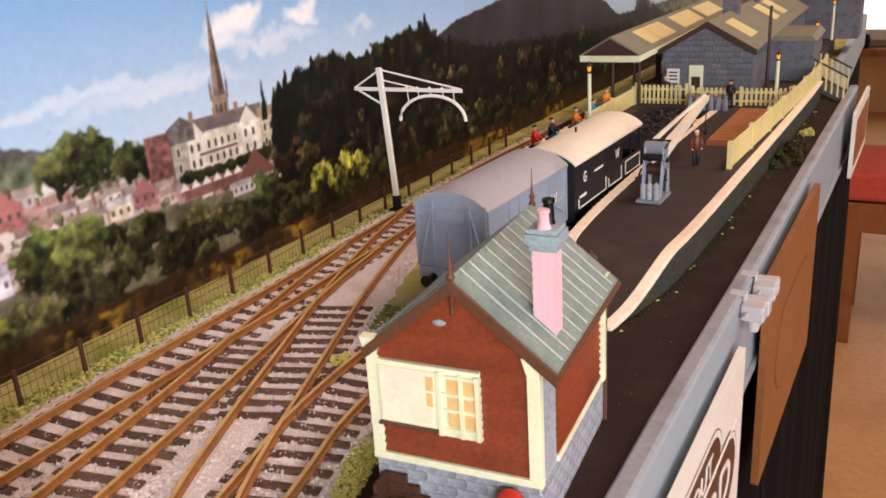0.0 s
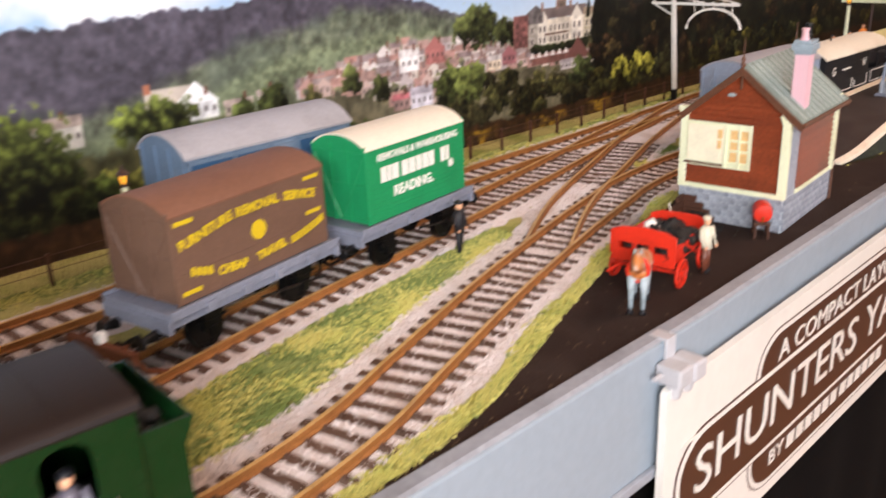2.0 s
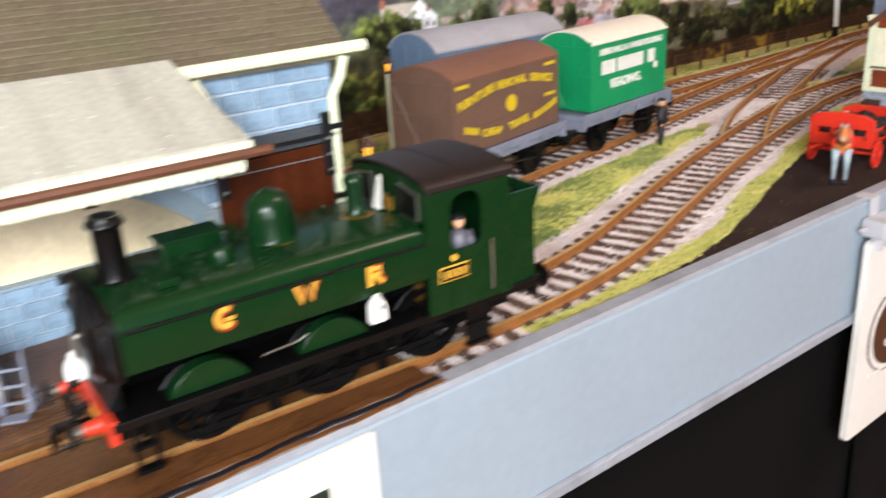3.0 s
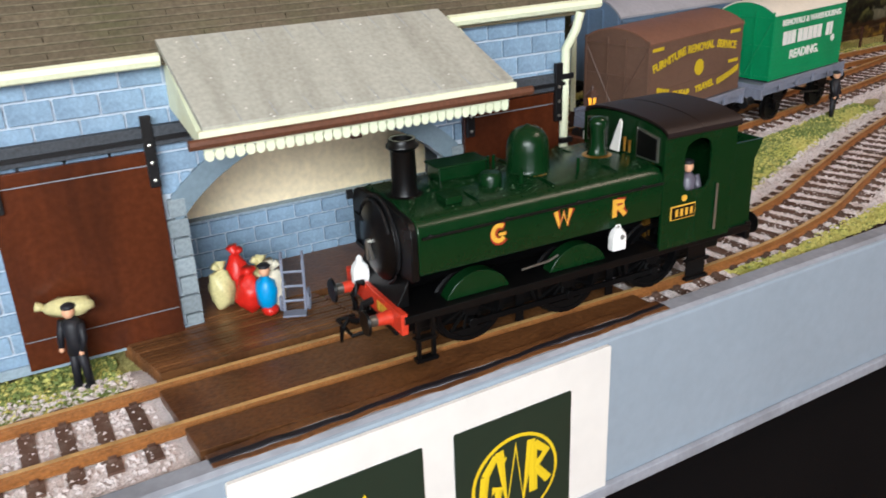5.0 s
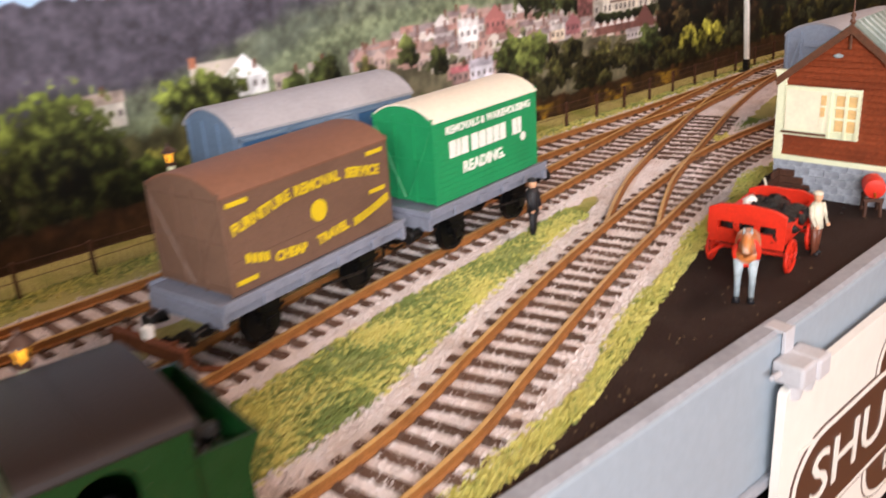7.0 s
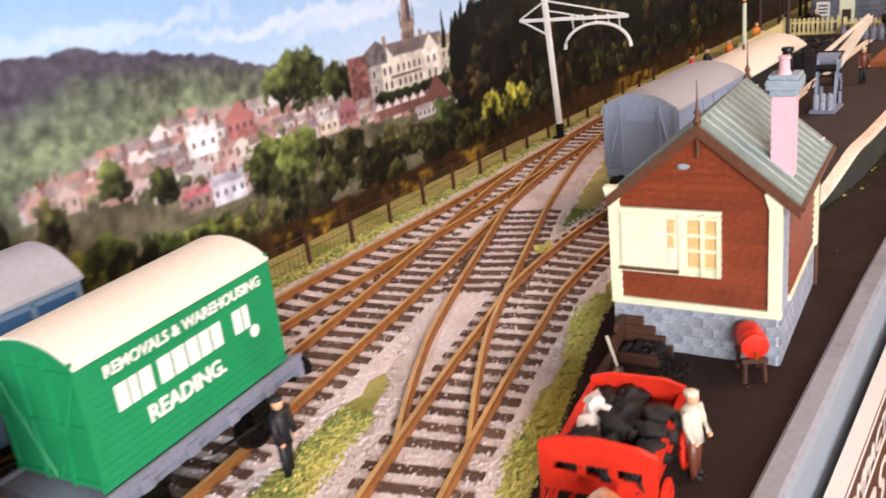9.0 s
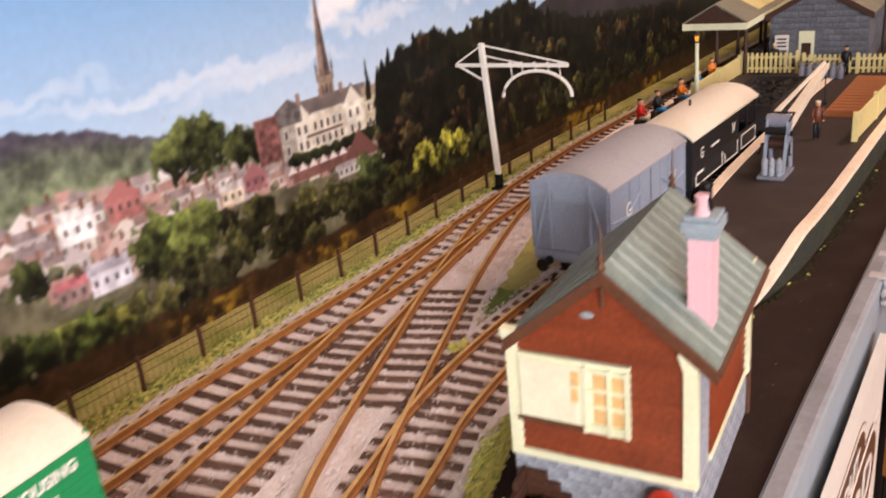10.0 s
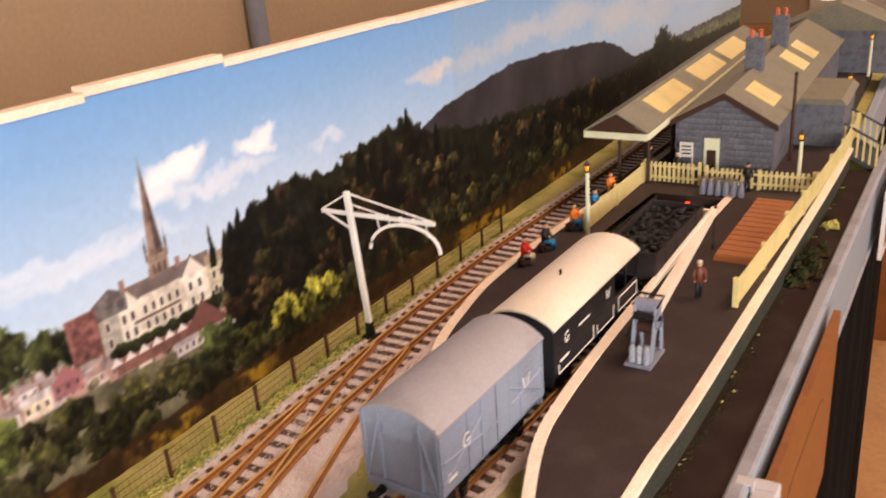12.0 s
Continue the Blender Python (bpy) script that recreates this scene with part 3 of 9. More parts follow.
# sky: deeper blue above, pale towards the hills, with drawn-out and heaped cloud
t = np.clip((GZ - 60) / 80, 0, 1)[..., None]
PIC[:] = srgb((194, 212, 224)) * (1 - t) + srgb((112, 162, 208)) * t
veil = np.clip((layered((NZ, NY), 120, 71, 5) * 0.6 + 0.4 * WIDE - 0.46) * 4, 0, 1) * 0.3
lay(veil * np.clip((118 - GZ) / 40, 0, 1), (222, 226, 228))
for cy, cz, w, h, k in ((142, 104, 18, 7, 0.95), (152, 108, 10, 5, 0.9), (132, 98, 10, 8, 0.8), (190, 103, 17, 5, 0.95), (198, 108, 9, 4, 0.9), (165, 94, 40, 5, 0.5), (236, 92, 14, 4, 0.45), (60, 88, 70, 3, 0.42), (100, 83, 50, 4, 0.42), (-20, 94, 60, 3, 0.3), (-150, 100, 60, 16, 0.95), (-250, 104, 80, 20, 0.8),
                        (325, 106, 26, 5, 0.6), (342, 110, 14, 4, 0.7), (380, 106, 34, 8, 0.5), (440, 112, 46, 10, 0.6), (520, 112, 60, 14, 0.6), (610, 100, 60, 16, 0.65), (700, 92, 60, 16, 0.5), (820, 100, 90, 18, 0.5)):
    w3 = window(cy - 2 * w, cy + 2 * w, cz - 2 * h, cz + 2 * h)
    stamp(cy - 2 * w, cy + 2 * w, cz - 2 * h, cz + 2 * h, lambda Y, Z, cy=cy, cz=cz, w=w, h=h, k=k, w3=w3: k * np.clip(1.15 - ((Y + 16 * (MID[w3] - 0.5) + 6 * WOBY[w3] - cy) / w) ** 2
          - ((Z + 12 * (MID[w3] - 0.5) + 7 * WOBZ[w3] - cz) / h) ** 2, 0, 1), (246, 242, 236) if cy < 300 else (226, 212, 198))
lay(np.clip((GY - 350) / 3, 0, 1) * 0.30, (150, 172, 186))
# the long wooded ridge, the green slope before it, and the dark hill beyond the station
lay(under([(-460, 70), (-330, 78), (-216, 85), (-150, 87), (-123, 88), (-102, 87), (-85, 90), (-59, 91), (-36, 90), (-13, 85), (16, 79), (41, 71), (70, 65), (140, 60)], 0.8, 2.6), (98, 92, 102), 0.74 + 0.3 * MID + 0.3 * (FINE - 0.5) + 0.2 * (CRISP - 0.5))
lay(under([(-460, 30), (-216, 40), (-157, 54), (-136, 59), (-113, 66), (-88, 72), (-52, 75), (-40, 82), (-21, 79), (1, 77), (21, 74), (43, 69), (90, 62), (140, 56)], 6, 3), (122, 128, 104), 0.7 + 0.35 * MID + 0.4 * (FINE - 0.5) + 0.25 * (CRISP - 0.5))
lay(np.clip((MID - 0.5) * 6, 0, 1) * under([(-460, 40), (-157, 58), (-88, 77), (-30, 82), (43, 68), (90, 60)], 3, 3) * 0.45, (84, 92, 82), 0.8 + 0.4 * FINE)
lay(under([(-460, 26), (-216, 34), (-110, 54), (-86, 62), (-40, 66), (0, 68), (40, 62), (90, 56), (140, 52)], 5, 3) * 0.5, (136, 148, 106), 0.65 + 0.6 * MID + 0.35 * (CRISP - 0.5))
lay(under([(295, 60), (313, 78), (335, 85), (365, 89), (389, 91), (421, 95), (460, 94), (506, 91), (545, 88), (580, 84), (615, 74), (643, 62), (700, 50), (1060, 40)], 0.8, 1.4) * np.clip((GY - 288) / 6, 0, 1), (70, 64, 66), 0.75 + 0.4 * MID)
lay(under([(300, 50), (420, 62), (520, 56), (640, 50), (730, 56), (800, 48), (1060, 40)], 5, 4) * 0.9 * np.clip((GY - 292) / 8, 0, 1), (92, 80, 56), 0.5 + 0.9 * MID)
# under all that, shrubby ground
lay(under([(-460, 36), (-200, 34), (-60, 42), (30, 46), (120, 46), (200, 60), (300, 66), (420, 50), (560, 44), (1060, 36)], 4, 4), (84, 82, 52), 0.5 + 0.9 * FINE)
# the town: five rows of close houses stepping down the slope, the far ones first
rng = np.random.RandomState(5)
walls = [(232, 222, 206), (214, 202, 186), (206, 176, 162), (226, 214, 196), (186, 138, 124), (238, 230, 220), (172, 122, 110), (196, 184, 180)]
roofs = [(156, 122, 110), (168, 150, 142), (136, 120, 118), (178, 128, 114), (128, 108, 106)]
TOWN_TOP = [(-72, 49), (-65, 51), (-45, 57), (-23, 59), (0, 63), (24, 60), (41, 61), (59, 53), (78, 53), (100, 50), (160, 44)]
TOWN_LOW = [(-72, 44), (-47, 41), (-30, 37), (-12, 30), (18, 26), (52, 36), (85, 37), (128, 33), (160, 26)]
for row in range(5):
    y = -70 + rng.uniform(0, 4)
    while y < 158:
        a, b = np.interp(y, [p[0] for p in TOWN_TOP], [p[1] for p in TOWN_TOP]), np.interp(y, [p[0] for p in TOWN_LOW], [p[1] for p in TOWN_LOW])
        wide, high = rng.uniform(4.5, 10), rng.uniform(4.5, 6.5)
        foot = a - high * 1.45 + (b - a + high * 1.45) * row / 4 + rng.uniform(-1, 1)
        if not (82 < y + wide and y < 180 and row < 2):
            house(y, foot, wide, high, walls[rng.randint(len(walls))], roofs[rng.randint(len(roofs))], rng, rng.rand() < 0.3)
        if rng.rand() < 0.22:
            crown(y + rng.uniform(0, 8), foot - 1, rng.uniform(4, 8), rng.uniform(4, 7), (96, 100, 62), 1.5)
        y += wide + rng.uniform(-0.5, 1.6)
lay(np.clip((FINE * 0.5 + 0.35), 0, 1) * under(TOWN_TOP, 2, 3) * np.clip((160 - GY) / 8, 0, 1) * np.clip((GY + 74) / 8, 0, 1) * 0.45, (188, 170, 160))
# the larger ones that stand out
block(-143, -118, 49, 57.5, (206, 192, 174), 0.85 + 0.3 * FINE)
block(-143, -140, 56, 60, (176, 112, 84))
house(-130, 42, 20, 8, (242, 240, 234), (206, 194, 180), rng, True)
house(-107, 41, 14, 5, (176, 160, 148), (186, 166, 154), rng)
house(-90, 43, 9, 5, (196, 186, 172), (178, 160, 150), rng)
house(-196, 40, 26, 9, (214, 206, 190), (168, 150, 136), rng)
house(-4, 46, 13, 8, (240, 234, 226), (214, 206, 198), rng)
house(14, 48, 14, 8, (174, 112, 104), (156, 104, 98), rng, True)
house(-10, 27, 11, 6, (150, 122, 114), (176, 104, 106), rng)
house(2, 26, 16, 8, (216, 210, 212), (176, 168, 172), rng)
house(74, 40, 12, 6, (160, 104, 104), (134, 88, 90), rng, True)
house(62, 38, 11, 6, (226, 206, 176), (190, 180, 172), rng)
# round trees among the houses
for y, z, w, h in ((56, 52, 30, 24), (44, 53, 20, 17), (76, 51, 18, 15), (-17, 31, 12, 17), (-36, 38, 11, 15), (-80, 38, 14, 14), (84, 50, 12, 10)):
    crown(y, z, w, h, (86, 92, 50))
# church: tower, pinnacles, tall spire
block(123.4, 132.8, 54, 77, (140, 120, 102), 0.65 + 0.3 * FINE + 0.4 * CRISP)
stamp(122, 134, 76, 114, lambda Y, Z: (3.7 * np.clip(1 - (Z - 76) / 37, 0, 1) - np.abs(Y - 128)) / 0.5 + 0.5, (138, 114, 100), 0.7 + 0.3 * FINE + 0.3 * CRISP)
stamp(128, 134, 76, 114, lambda Y, Z: ((3.7 * np.clip(1 - (Z - 76) / 37, 0, 1) - np.abs(Y - 128)) / 0.5 + 0.5) * (Y > 128.3), (100, 84, 80), 0.75 + 0.4 * CRISP)
for y in (123.2, 133.0):
    block(y - 0.5, y + 0.5, 74, 81, (120, 102, 92))
    conifer(y, 80, 1.3, 6, (120, 100, 92))
for y in (125.5, 128.2, 130.9):
    block(y - 0.6, y + 0.6, 66, 72, (84, 72, 66))
# the great house: gables, roofs, windows, wings
block(104, 151, 46, 62, (206, 194, 172), 0.75 + 0.25 * FINE + 0.25 * CRISP)
stamp(104, 152, 61, 72, lambda Y, Z: np.minimum((68.5 - Z) / 0.5, (Z - 62) / 0.5), (118, 104, 98), 0.8 + 0.4 * FINE)
for y0, y1 in ((105, 115), (138, 149)):
    block(y0, y1, 47, 63, (222, 212, 192), 0.8 + 0.2 * FINE + 0.2 * CRISP)
    gable(y0 - 0.8, y1 + 0.8, 62.4, 7.4, (112, 98, 92))
    gable(y0, y1, 62.4, 6.2, (222, 212, 192))
block(151, 172, 50, 62, (188, 176, 146), 0.75 + 0.25 * FINE + 0.3 * CRISP)
block(150, 173, 61.5, 66, (160, 140, 116), 0.8 + 0.4 * FINE)
block(97, 106, 46, 64, (158, 150, 136), 0.7 + 0.3 * FINE + 0.3 * CRISP)
stamp(96, 110, 60, 72, lambda Y, Z: np.minimum((Z - 60) / 0.5, (71 - 0.5 * np.abs(Y - 104) - Z) / 0.5), (112, 104, 100), 0.7 + 0.5 * CRISP)
block(84, 97, 48, 66, (122, 80, 74), 0.6 + 0.4 * FINE + 0.5 * CRISP)
for y in (100.5, 108, 112, 118, 122, 126, 130, 134, 141, 146, 154, 158, 162, 166, 170):
    for z in (50, 56.5):
        block(y - 1.1, y + 1.1, z - 2.0, z + 2.0, (226, 216, 200))
        block(y - 0.75, y + 0.75, z - 1.6, z + 1.6, (78, 68, 66))
block(112, 135, 52.6, 53.6, (92, 66, 56))
for y, h in ((110, 8), (124, 7), (137, 7)):
    block(y - 1.2, y + 1.2, 67, 67 + h * 0.6, (150, 120, 104))
conifer(155, 62, 5, 17, (44, 50, 34))
conifer(163, 62, 6, 12, (62, 74, 40))
# hedge, brick gables and a row of white dormers below it
for k in range(9):
    crown(104 + k * 6, 42, 9, 5.5, (58, 64, 36), 1.2)
block(100, 150, 36, 42, (132, 90, 80), 0.75 + 0.5 * FINE)
gable(132, 158, 36, 13, (122, 80, 72))
for k in range(6):
    gable(98 + k * 6.4, 103.5 + k * 6.4, 40.5, 3.4, (224, 214, 204))
house(128, 30, 18, 4.5, (196, 186, 180), (160, 150, 146), rng)
# the dark wood climbing to the right
rng = np.random.RandomState(9)
SKYLINE = [(160, 60), (167, 72), (180, 78), (192, 82), (208, 82), (236, 78), (259, 83), (279, 85), (302, 88), (316, 78), (334, 74), (380, 66), (460, 60), (640, 52), (720, 64), (760, 60), (800, 48), (1060, 40)]
lay(under(SKYLINE, 2, 5) * np.clip((GY - 158) / 6, 0, 1), (42, 42, 27), 0.3 + 1.1 * FINE)
for k in range(260):
    y = rng.uniform(162, 345) if k < 190 else rng.uniform(345, 800)
    top = np.interp(y, [p[0] for p in SKYLINE], [p[1] for p in SKYLINE])
    foot = rng.uniform(14, max(top - 12, 16))
    tint = [(48, 43, 28), (70, 62, 36), (36, 34, 24), (92, 76, 44), (72, 52, 34)][rng.randint(5)]
    if rng.rand() < 0.4 and y < 345:
        conifer(y, foot, rng.uniform(7, 11), rng.uniform(14, 22), (34, 37, 25))
    else:
        crown(y, foot, rng.uniform(10, 20), rng.uniform(9, 16), tint)
for y, z, h in ((167, 58, 18), (180, 62, 18), (193, 64, 20), (210, 66, 17), (259, 66, 18), (281, 68, 17), (302, 70, 24), (318, 62, 16), (330, 62, 17)):
    conifer(y, z, 12, h, (31, 34, 23))
crown(722, 44, 44, 30, (44, 46, 30))
# nearer trees and bushes along the foot
for k in range(330):
    y = rng.uniform(-440, 230) if k < 270 else rng.uniform(230, 820)
    top = np.interp(y, [-440, -200, -165, -140, -60, -15, 16, 24, 50, 85, 128, 158, 200, 300, 820], [40, 44, 34, 30, 34, 24, 24, 44, 43, 38, 32, 28, 30, 34, 30])
    h = rng.uniform(10, 18)
    tint = [(104, 112, 52), (92, 104, 46), (122, 128, 62), (80, 92, 44), (110, 108, 50)][rng.randint(5)] if y < 10 else [(82, 80, 44), (94, 90, 50), (70, 66, 40)][rng.randint(3)] if y < 160 else [(70, 68, 36), (92, 86, 40), (60, 60, 36)][rng.randint(3)]
    crown(y, rng.uniform(2, max(top - h, 4)), rng.uniform(11, 21), h, tint)
crown(-196, 6, 52, 48, (96, 106, 48))
crown(-250, 6, 60, 46, (86, 98, 44))
crown(-138, 32, 40, 22, (112, 122, 56))
crown(-98, 33, 13, 15, (88, 98, 52))
crown(-82, 33, 16, 18, (92, 102, 54))
crown(-60, 30, 12, 17, (96, 92, 52))
crown(32, 24, 26, 22, (92, 100, 50))
crown(48, 22, 24, 22, (100, 108, 54))
crown(150, 16, 26, 20, (72, 80, 44))
for y, z in ((190, 16), (204, 12), (212, 16), (224, 14)):
    crown(y, z, 18, 15, (176, 170, 66))
# the brown bank and hedge at the very foot
lay(under([(-460, 12), (-200, 11), (0, 9), (200, 8), (420, 12), (1060, 12)], 1.5, 3), (68, 44, 26), 0.5 + 0.7 * FINE + 0.3 * CRISP)
for y0, y1 in ((-330, -250), (20, 70), (92, 140), (150, 186), (330, 420), (470, 520)):
    hedge = np.clip(np.minimum(np.minimum(GY - y0, y1 - GY) / 16, np.minimum(GZ + 5, 6.5 + 5 * (MID - 0.5) - GZ) / 1.5), 0, 1)
    lay(0.75 * hedge * np.clip((0.6 * FINE + 0.4 * MID - 0.38) * 6, 0, 1), (168, 134, 38), 0.6 + 0.8 * FINE)
tone = PIC.mean(axis=2, keepdims=True)
PIC *= np.where(tone < 0.5, (np.maximum(tone, 0.02) / 0.5) ** 0.28, 1.0)
PIC[1:-1, 1:-1] = 0.4 * PIC[1:-1, 1:-1] + 0.15 * (PIC[:-2, 1:-1] + PIC[2:, 1:-1] + PIC[1:-1, :-2] + PIC[1:-1, 2:])
PIC *= np.array([0.98, 1.0, 1.05])
PIC *= (0.98 + 0.04 * (layered((NZ, NY), 2.4, 91, 2)))[..., None]
PIC = np.clip(PIC, 0.01, 0.97)

me = bpy.data.meshes.new("backdrop_print")
px = (back(GY) * MM).ravel()
co = np.stack([px, (GY * MM).ravel(), (GZ * MM).ravel()], 1)
idx = np.arange(NZ * NY).reshape(NZ, NY)
quads = np.stack([idx[:-1, :-1], idx[:-1, 1:], idx[1:, 1:], idx[1:, :-1]], -1).reshape(-1, 4)
me.vertices.add(len(co))
me.vertices.foreach_set("co", co.ravel())
me.loops.add(quads.size)
me.loops.foreach_set("vertex_index", quads.ravel())
me.polygons.add(len(quads))
me.polygons.foreach_set("loop_start", np.arange(0, quads.size, 4))
me.update(calc_edges=True)
ink = me.color_attributes.new("ink", "FLOAT_COLOR", "POINT")
lin = np.where(PIC <= 0.04045, PIC / 12.92, ((PIC + 0.055) / 1.055) ** 2.4)
ink.data.foreach_set("color", np.concatenate([lin.reshape(-1, 3), np.ones((NZ * NY, 1))], 1).ravel())
PRINT = bpy.data.materials.new("printed_backdrop_paper")
PRINT.use_nodes = True
node = PRINT.node_tree.nodes.new("ShaderNodeVertexColor")
node.layer_name = "ink"
PRINT.node_tree.links.new(node.outputs["Color"], PRINT.node_tree.nodes["Principled BSDF"].inputs["Base Color"])
PRINT.node_tree.nodes["Principled BSDF"].inputs["Roughness"].default_value = 0.5
PRINT.node_tree.nodes["Principled BSDF"].inputs["Specular IOR Level"].default_value = 0.3
me.materials.append(PRINT)
backdrop = thing("backdrop", "printed paper backdrop of a hillside town with a church, woods and cloudy sky", "backdrop", kind="structure")
part("print", me, None, backdrop)
s = Shape()
s.add([(back(y) - dx, y, z) for y in (BD_Y0, BD_Y1) for dx, z in ((0.4, -8), (0.4, 138), (5, 138), (5, -8))], [(0, 1, 2, 3), (7, 6, 5, 4), (0, 4, 5, 1), (1, 5, 6, 2), (2, 6, 7, 3), (3, 7, 4, 0)])
part("backing_board", s, MDF, backdrop, "brown hardboard behind the print")
s = Shape()
for y0, y1, h in ((BD_Y0, 112, 141.5), (112.5, 178, 143.5), (178.5, 300, 141.5), (300.5, BD_Y1, 141.0)):
    s.add([(back(y) - dx, y, z) for y in (y0, y1) for dx, z in ((-0.5, h - 3.2), (-0.5, h), (5.6, h), (5.6, h - 3.2))], [(0, 1, 2, 3), (7, 6, 5, 4), (0, 4, 5, 1), (1, 5, 6, 2), (2, 6, 7, 3), (3, 7, 4, 0)])
part("top_edging", s, PLAT_EDGE, backdrop, "pale torn paper edge along the top")

# ---- track: middle lines as (y, x)
LINE_A = [(-440, -184), (-170, -193), (0, -197), (100, -196), (200, -197), (310, -198), (430, -191), (620, -181), (900, -166), (1240, -150)]
LINE_B = [(-236, -132), (-184, -141.5), (-145, -148), (-103, -153), (-75, -157), (-30, -164), (20, -172), (70, -181), (120, -190), (160, -195)]
LINE_C = [(-66, -105.5), (-40, -119), (-10, -132.5), (57, -155), (110, -172), (176, -189), (215, -196)]
LINE_D = [(-66, -105.5), (-30, -114), (0, -120), (21, -124.5), (58, -127), (98, -126), (135, -123), (165, -120), (200, -118), (288, -114), (360, -111), (420, -109)]
LINE_E = [(-440, -76), (-375, -71), (-320, -66), (-270, -62), (-230, -62), (-195, -67.5), (-165, -77), (-110, -94), (-66, -105.5)]
GAUGE, HEAD = 8.7, 1.55


def path(line, step=4.0):
    y, out = line[0][0], []
    while y < line[-1][0] - 0.1:
        out.append(Vector((between(line, y), y, 0)))
        y += step
    return out + [Vector((between(line, line[-1][0]), line[-1][0], 0))]


def rail_shape(pts, side, lift):
    """One rail: foot, web and head swept along the line."""
    prof = [(-1.1, -2.6), (1.1, -2.6), (1.1, -2.2), (0.35, -1.9), (0.35, -0.8), (0.62, -0.6), (0.62, 0.0), (-0.62, 0.0), (-0.62, -0.6), (-0.35, -0.8), (-0.35, -1.9), (-1.1, -2.2)]
    s, n = Shape(), len(prof)
    for i, p in enumerate(pts):
        way = (pts[min(i + 1, len(pts) - 1)] - pts[max(i - 1, 0)]).normalized()
        out = Vector((way.y, -way.x, 0))
        s.v += [tuple(p + out * (side * GAUGE + u) + Vector((0, 0, HEAD + lift + v))) for u, v in prof]
    s.f = [(i * n + k, i * n + (k + 1) % n, (i + 1) * n + (k + 1) % n, (i + 1) * n + k) for i in range(len(pts) - 1) for k in range(n)]
    s.f += [tuple(range(n - 1, -1, -1)), tuple((len(pts) - 1) * n + k for k in range(n))]
    return s


tie = Shape().box(-14.5, 14.5, -1.6, 1.6, -1.2, 0)
for u in (-GAUGE, GAUGE):
    tie.box(u - 2.4, u - 1.2, -0.8, 0.8, 0, 0.7).box(u + 1.2, u + 2.4, -0.8, 0.8, 0, 0.7)
SLEEPER_MESH = tie.mesh("sleeper")
SLEEPER_MESH.materials.append(SLEEPER)
LAID = []


def railway(line, lift, label, gap=7.0, keep=True):
    track = thing("railway_track", label, "track", group="tracks of the layout", kind="structure")
    pts = path(line)
    for side in (-1, 1):
        rail = part("rail", rail_shape(pts, side, lift), RAIL, track, smooth=30)
        rail.data.materials.append(RAIL_TOP)
        flags = [1 if p.normal.z > 0.9 and p.center.z > (HEAD + lift - 0.3) * MM else 0 for p in rail.data.polygons]
        rail.data.polygons.foreach_set("material_index", flags)
    y = line[0][0] + 3
    while y < line[-1][0] - 2:
        x, dx = between(line, y), between(line, y + 1) - between(line, y - 1)
        near = any(abs(b - y) < 5 and abs(a - x) < 17 for a, b in LAID)
        if not near and not (-398 < y < -283 and line is LINE_E):
            ob = new("sleeper", SLEEPER_MESH)
            ob.parent = track
            ob.matrix_basis = pose(x * MM, y * MM, (HEAD - 2.6 + lift) * MM, 0, 0, -math.degrees(math.atan2(dx, 2)) + random.uniform(-1, 1))
        y += gap
    y = line[0][0]
    while y < line[-1][0]:
        LAID.append((between(line, y), y))
        y += 3.5
    return track


railway(LINE_A, 0.0, "rusty main line track on brown sleepers beside the backdrop", 8.0)
railway(LINE_E, 0.06, "rusty loop track running past the goods shed")
railway(LINE_D, 0.12, "rusty siding track curving to the loading platform")
railway(LINE_B, 0.18, "rusty siding track under the container wagons")
railway(LINE_C, 0.24, "rusty crossover track between loop and main line")

# ballast: a shoulder under each line, with loose stones on it
def bed(line, y0, y1, half, z, lift):
    s, pts = Shape(), [p for p in path(line, 6.0) if y0 <= p.y <= y1]
    for i, p in enumerate(pts):
        for u, h in ((-half - 5, -1.2), (-half, 0), (0, 0.1), (half, 0), (half + 5, -1.2)):
            e = 1.8 * noise.noise(Vector((u * 0.2, p.y * 0.13, lift * 9)))
            s.v.append((min(p.x + u + (e if abs(u) > half - 1 else 0), front(p.y) - 0.3), p.y, z + h + lift))
    s.f = [(i * 5 + k, i * 5 + k + 1, (i + 1) * 5 + k + 1, (i + 1) * 5 + k) for i in range(len(pts) - 1) for k in range(4)]
    return s


for name, line, half, lift in (("A", LINE_A, 17, 0.0), ("E", LINE_E, 21, 0.03), ("D", LINE_D, 16, 0.05), ("B", LINE_B, 17, 0.07), ("C", LINE_C, 16, 0.09)):
    solo("ballast_bed", bed(line, -440, 1240, half, -1.65, lift), BALLAST_ONE, "pale grey granite ballast under the track", "ballast", "structure", "ballast beds")


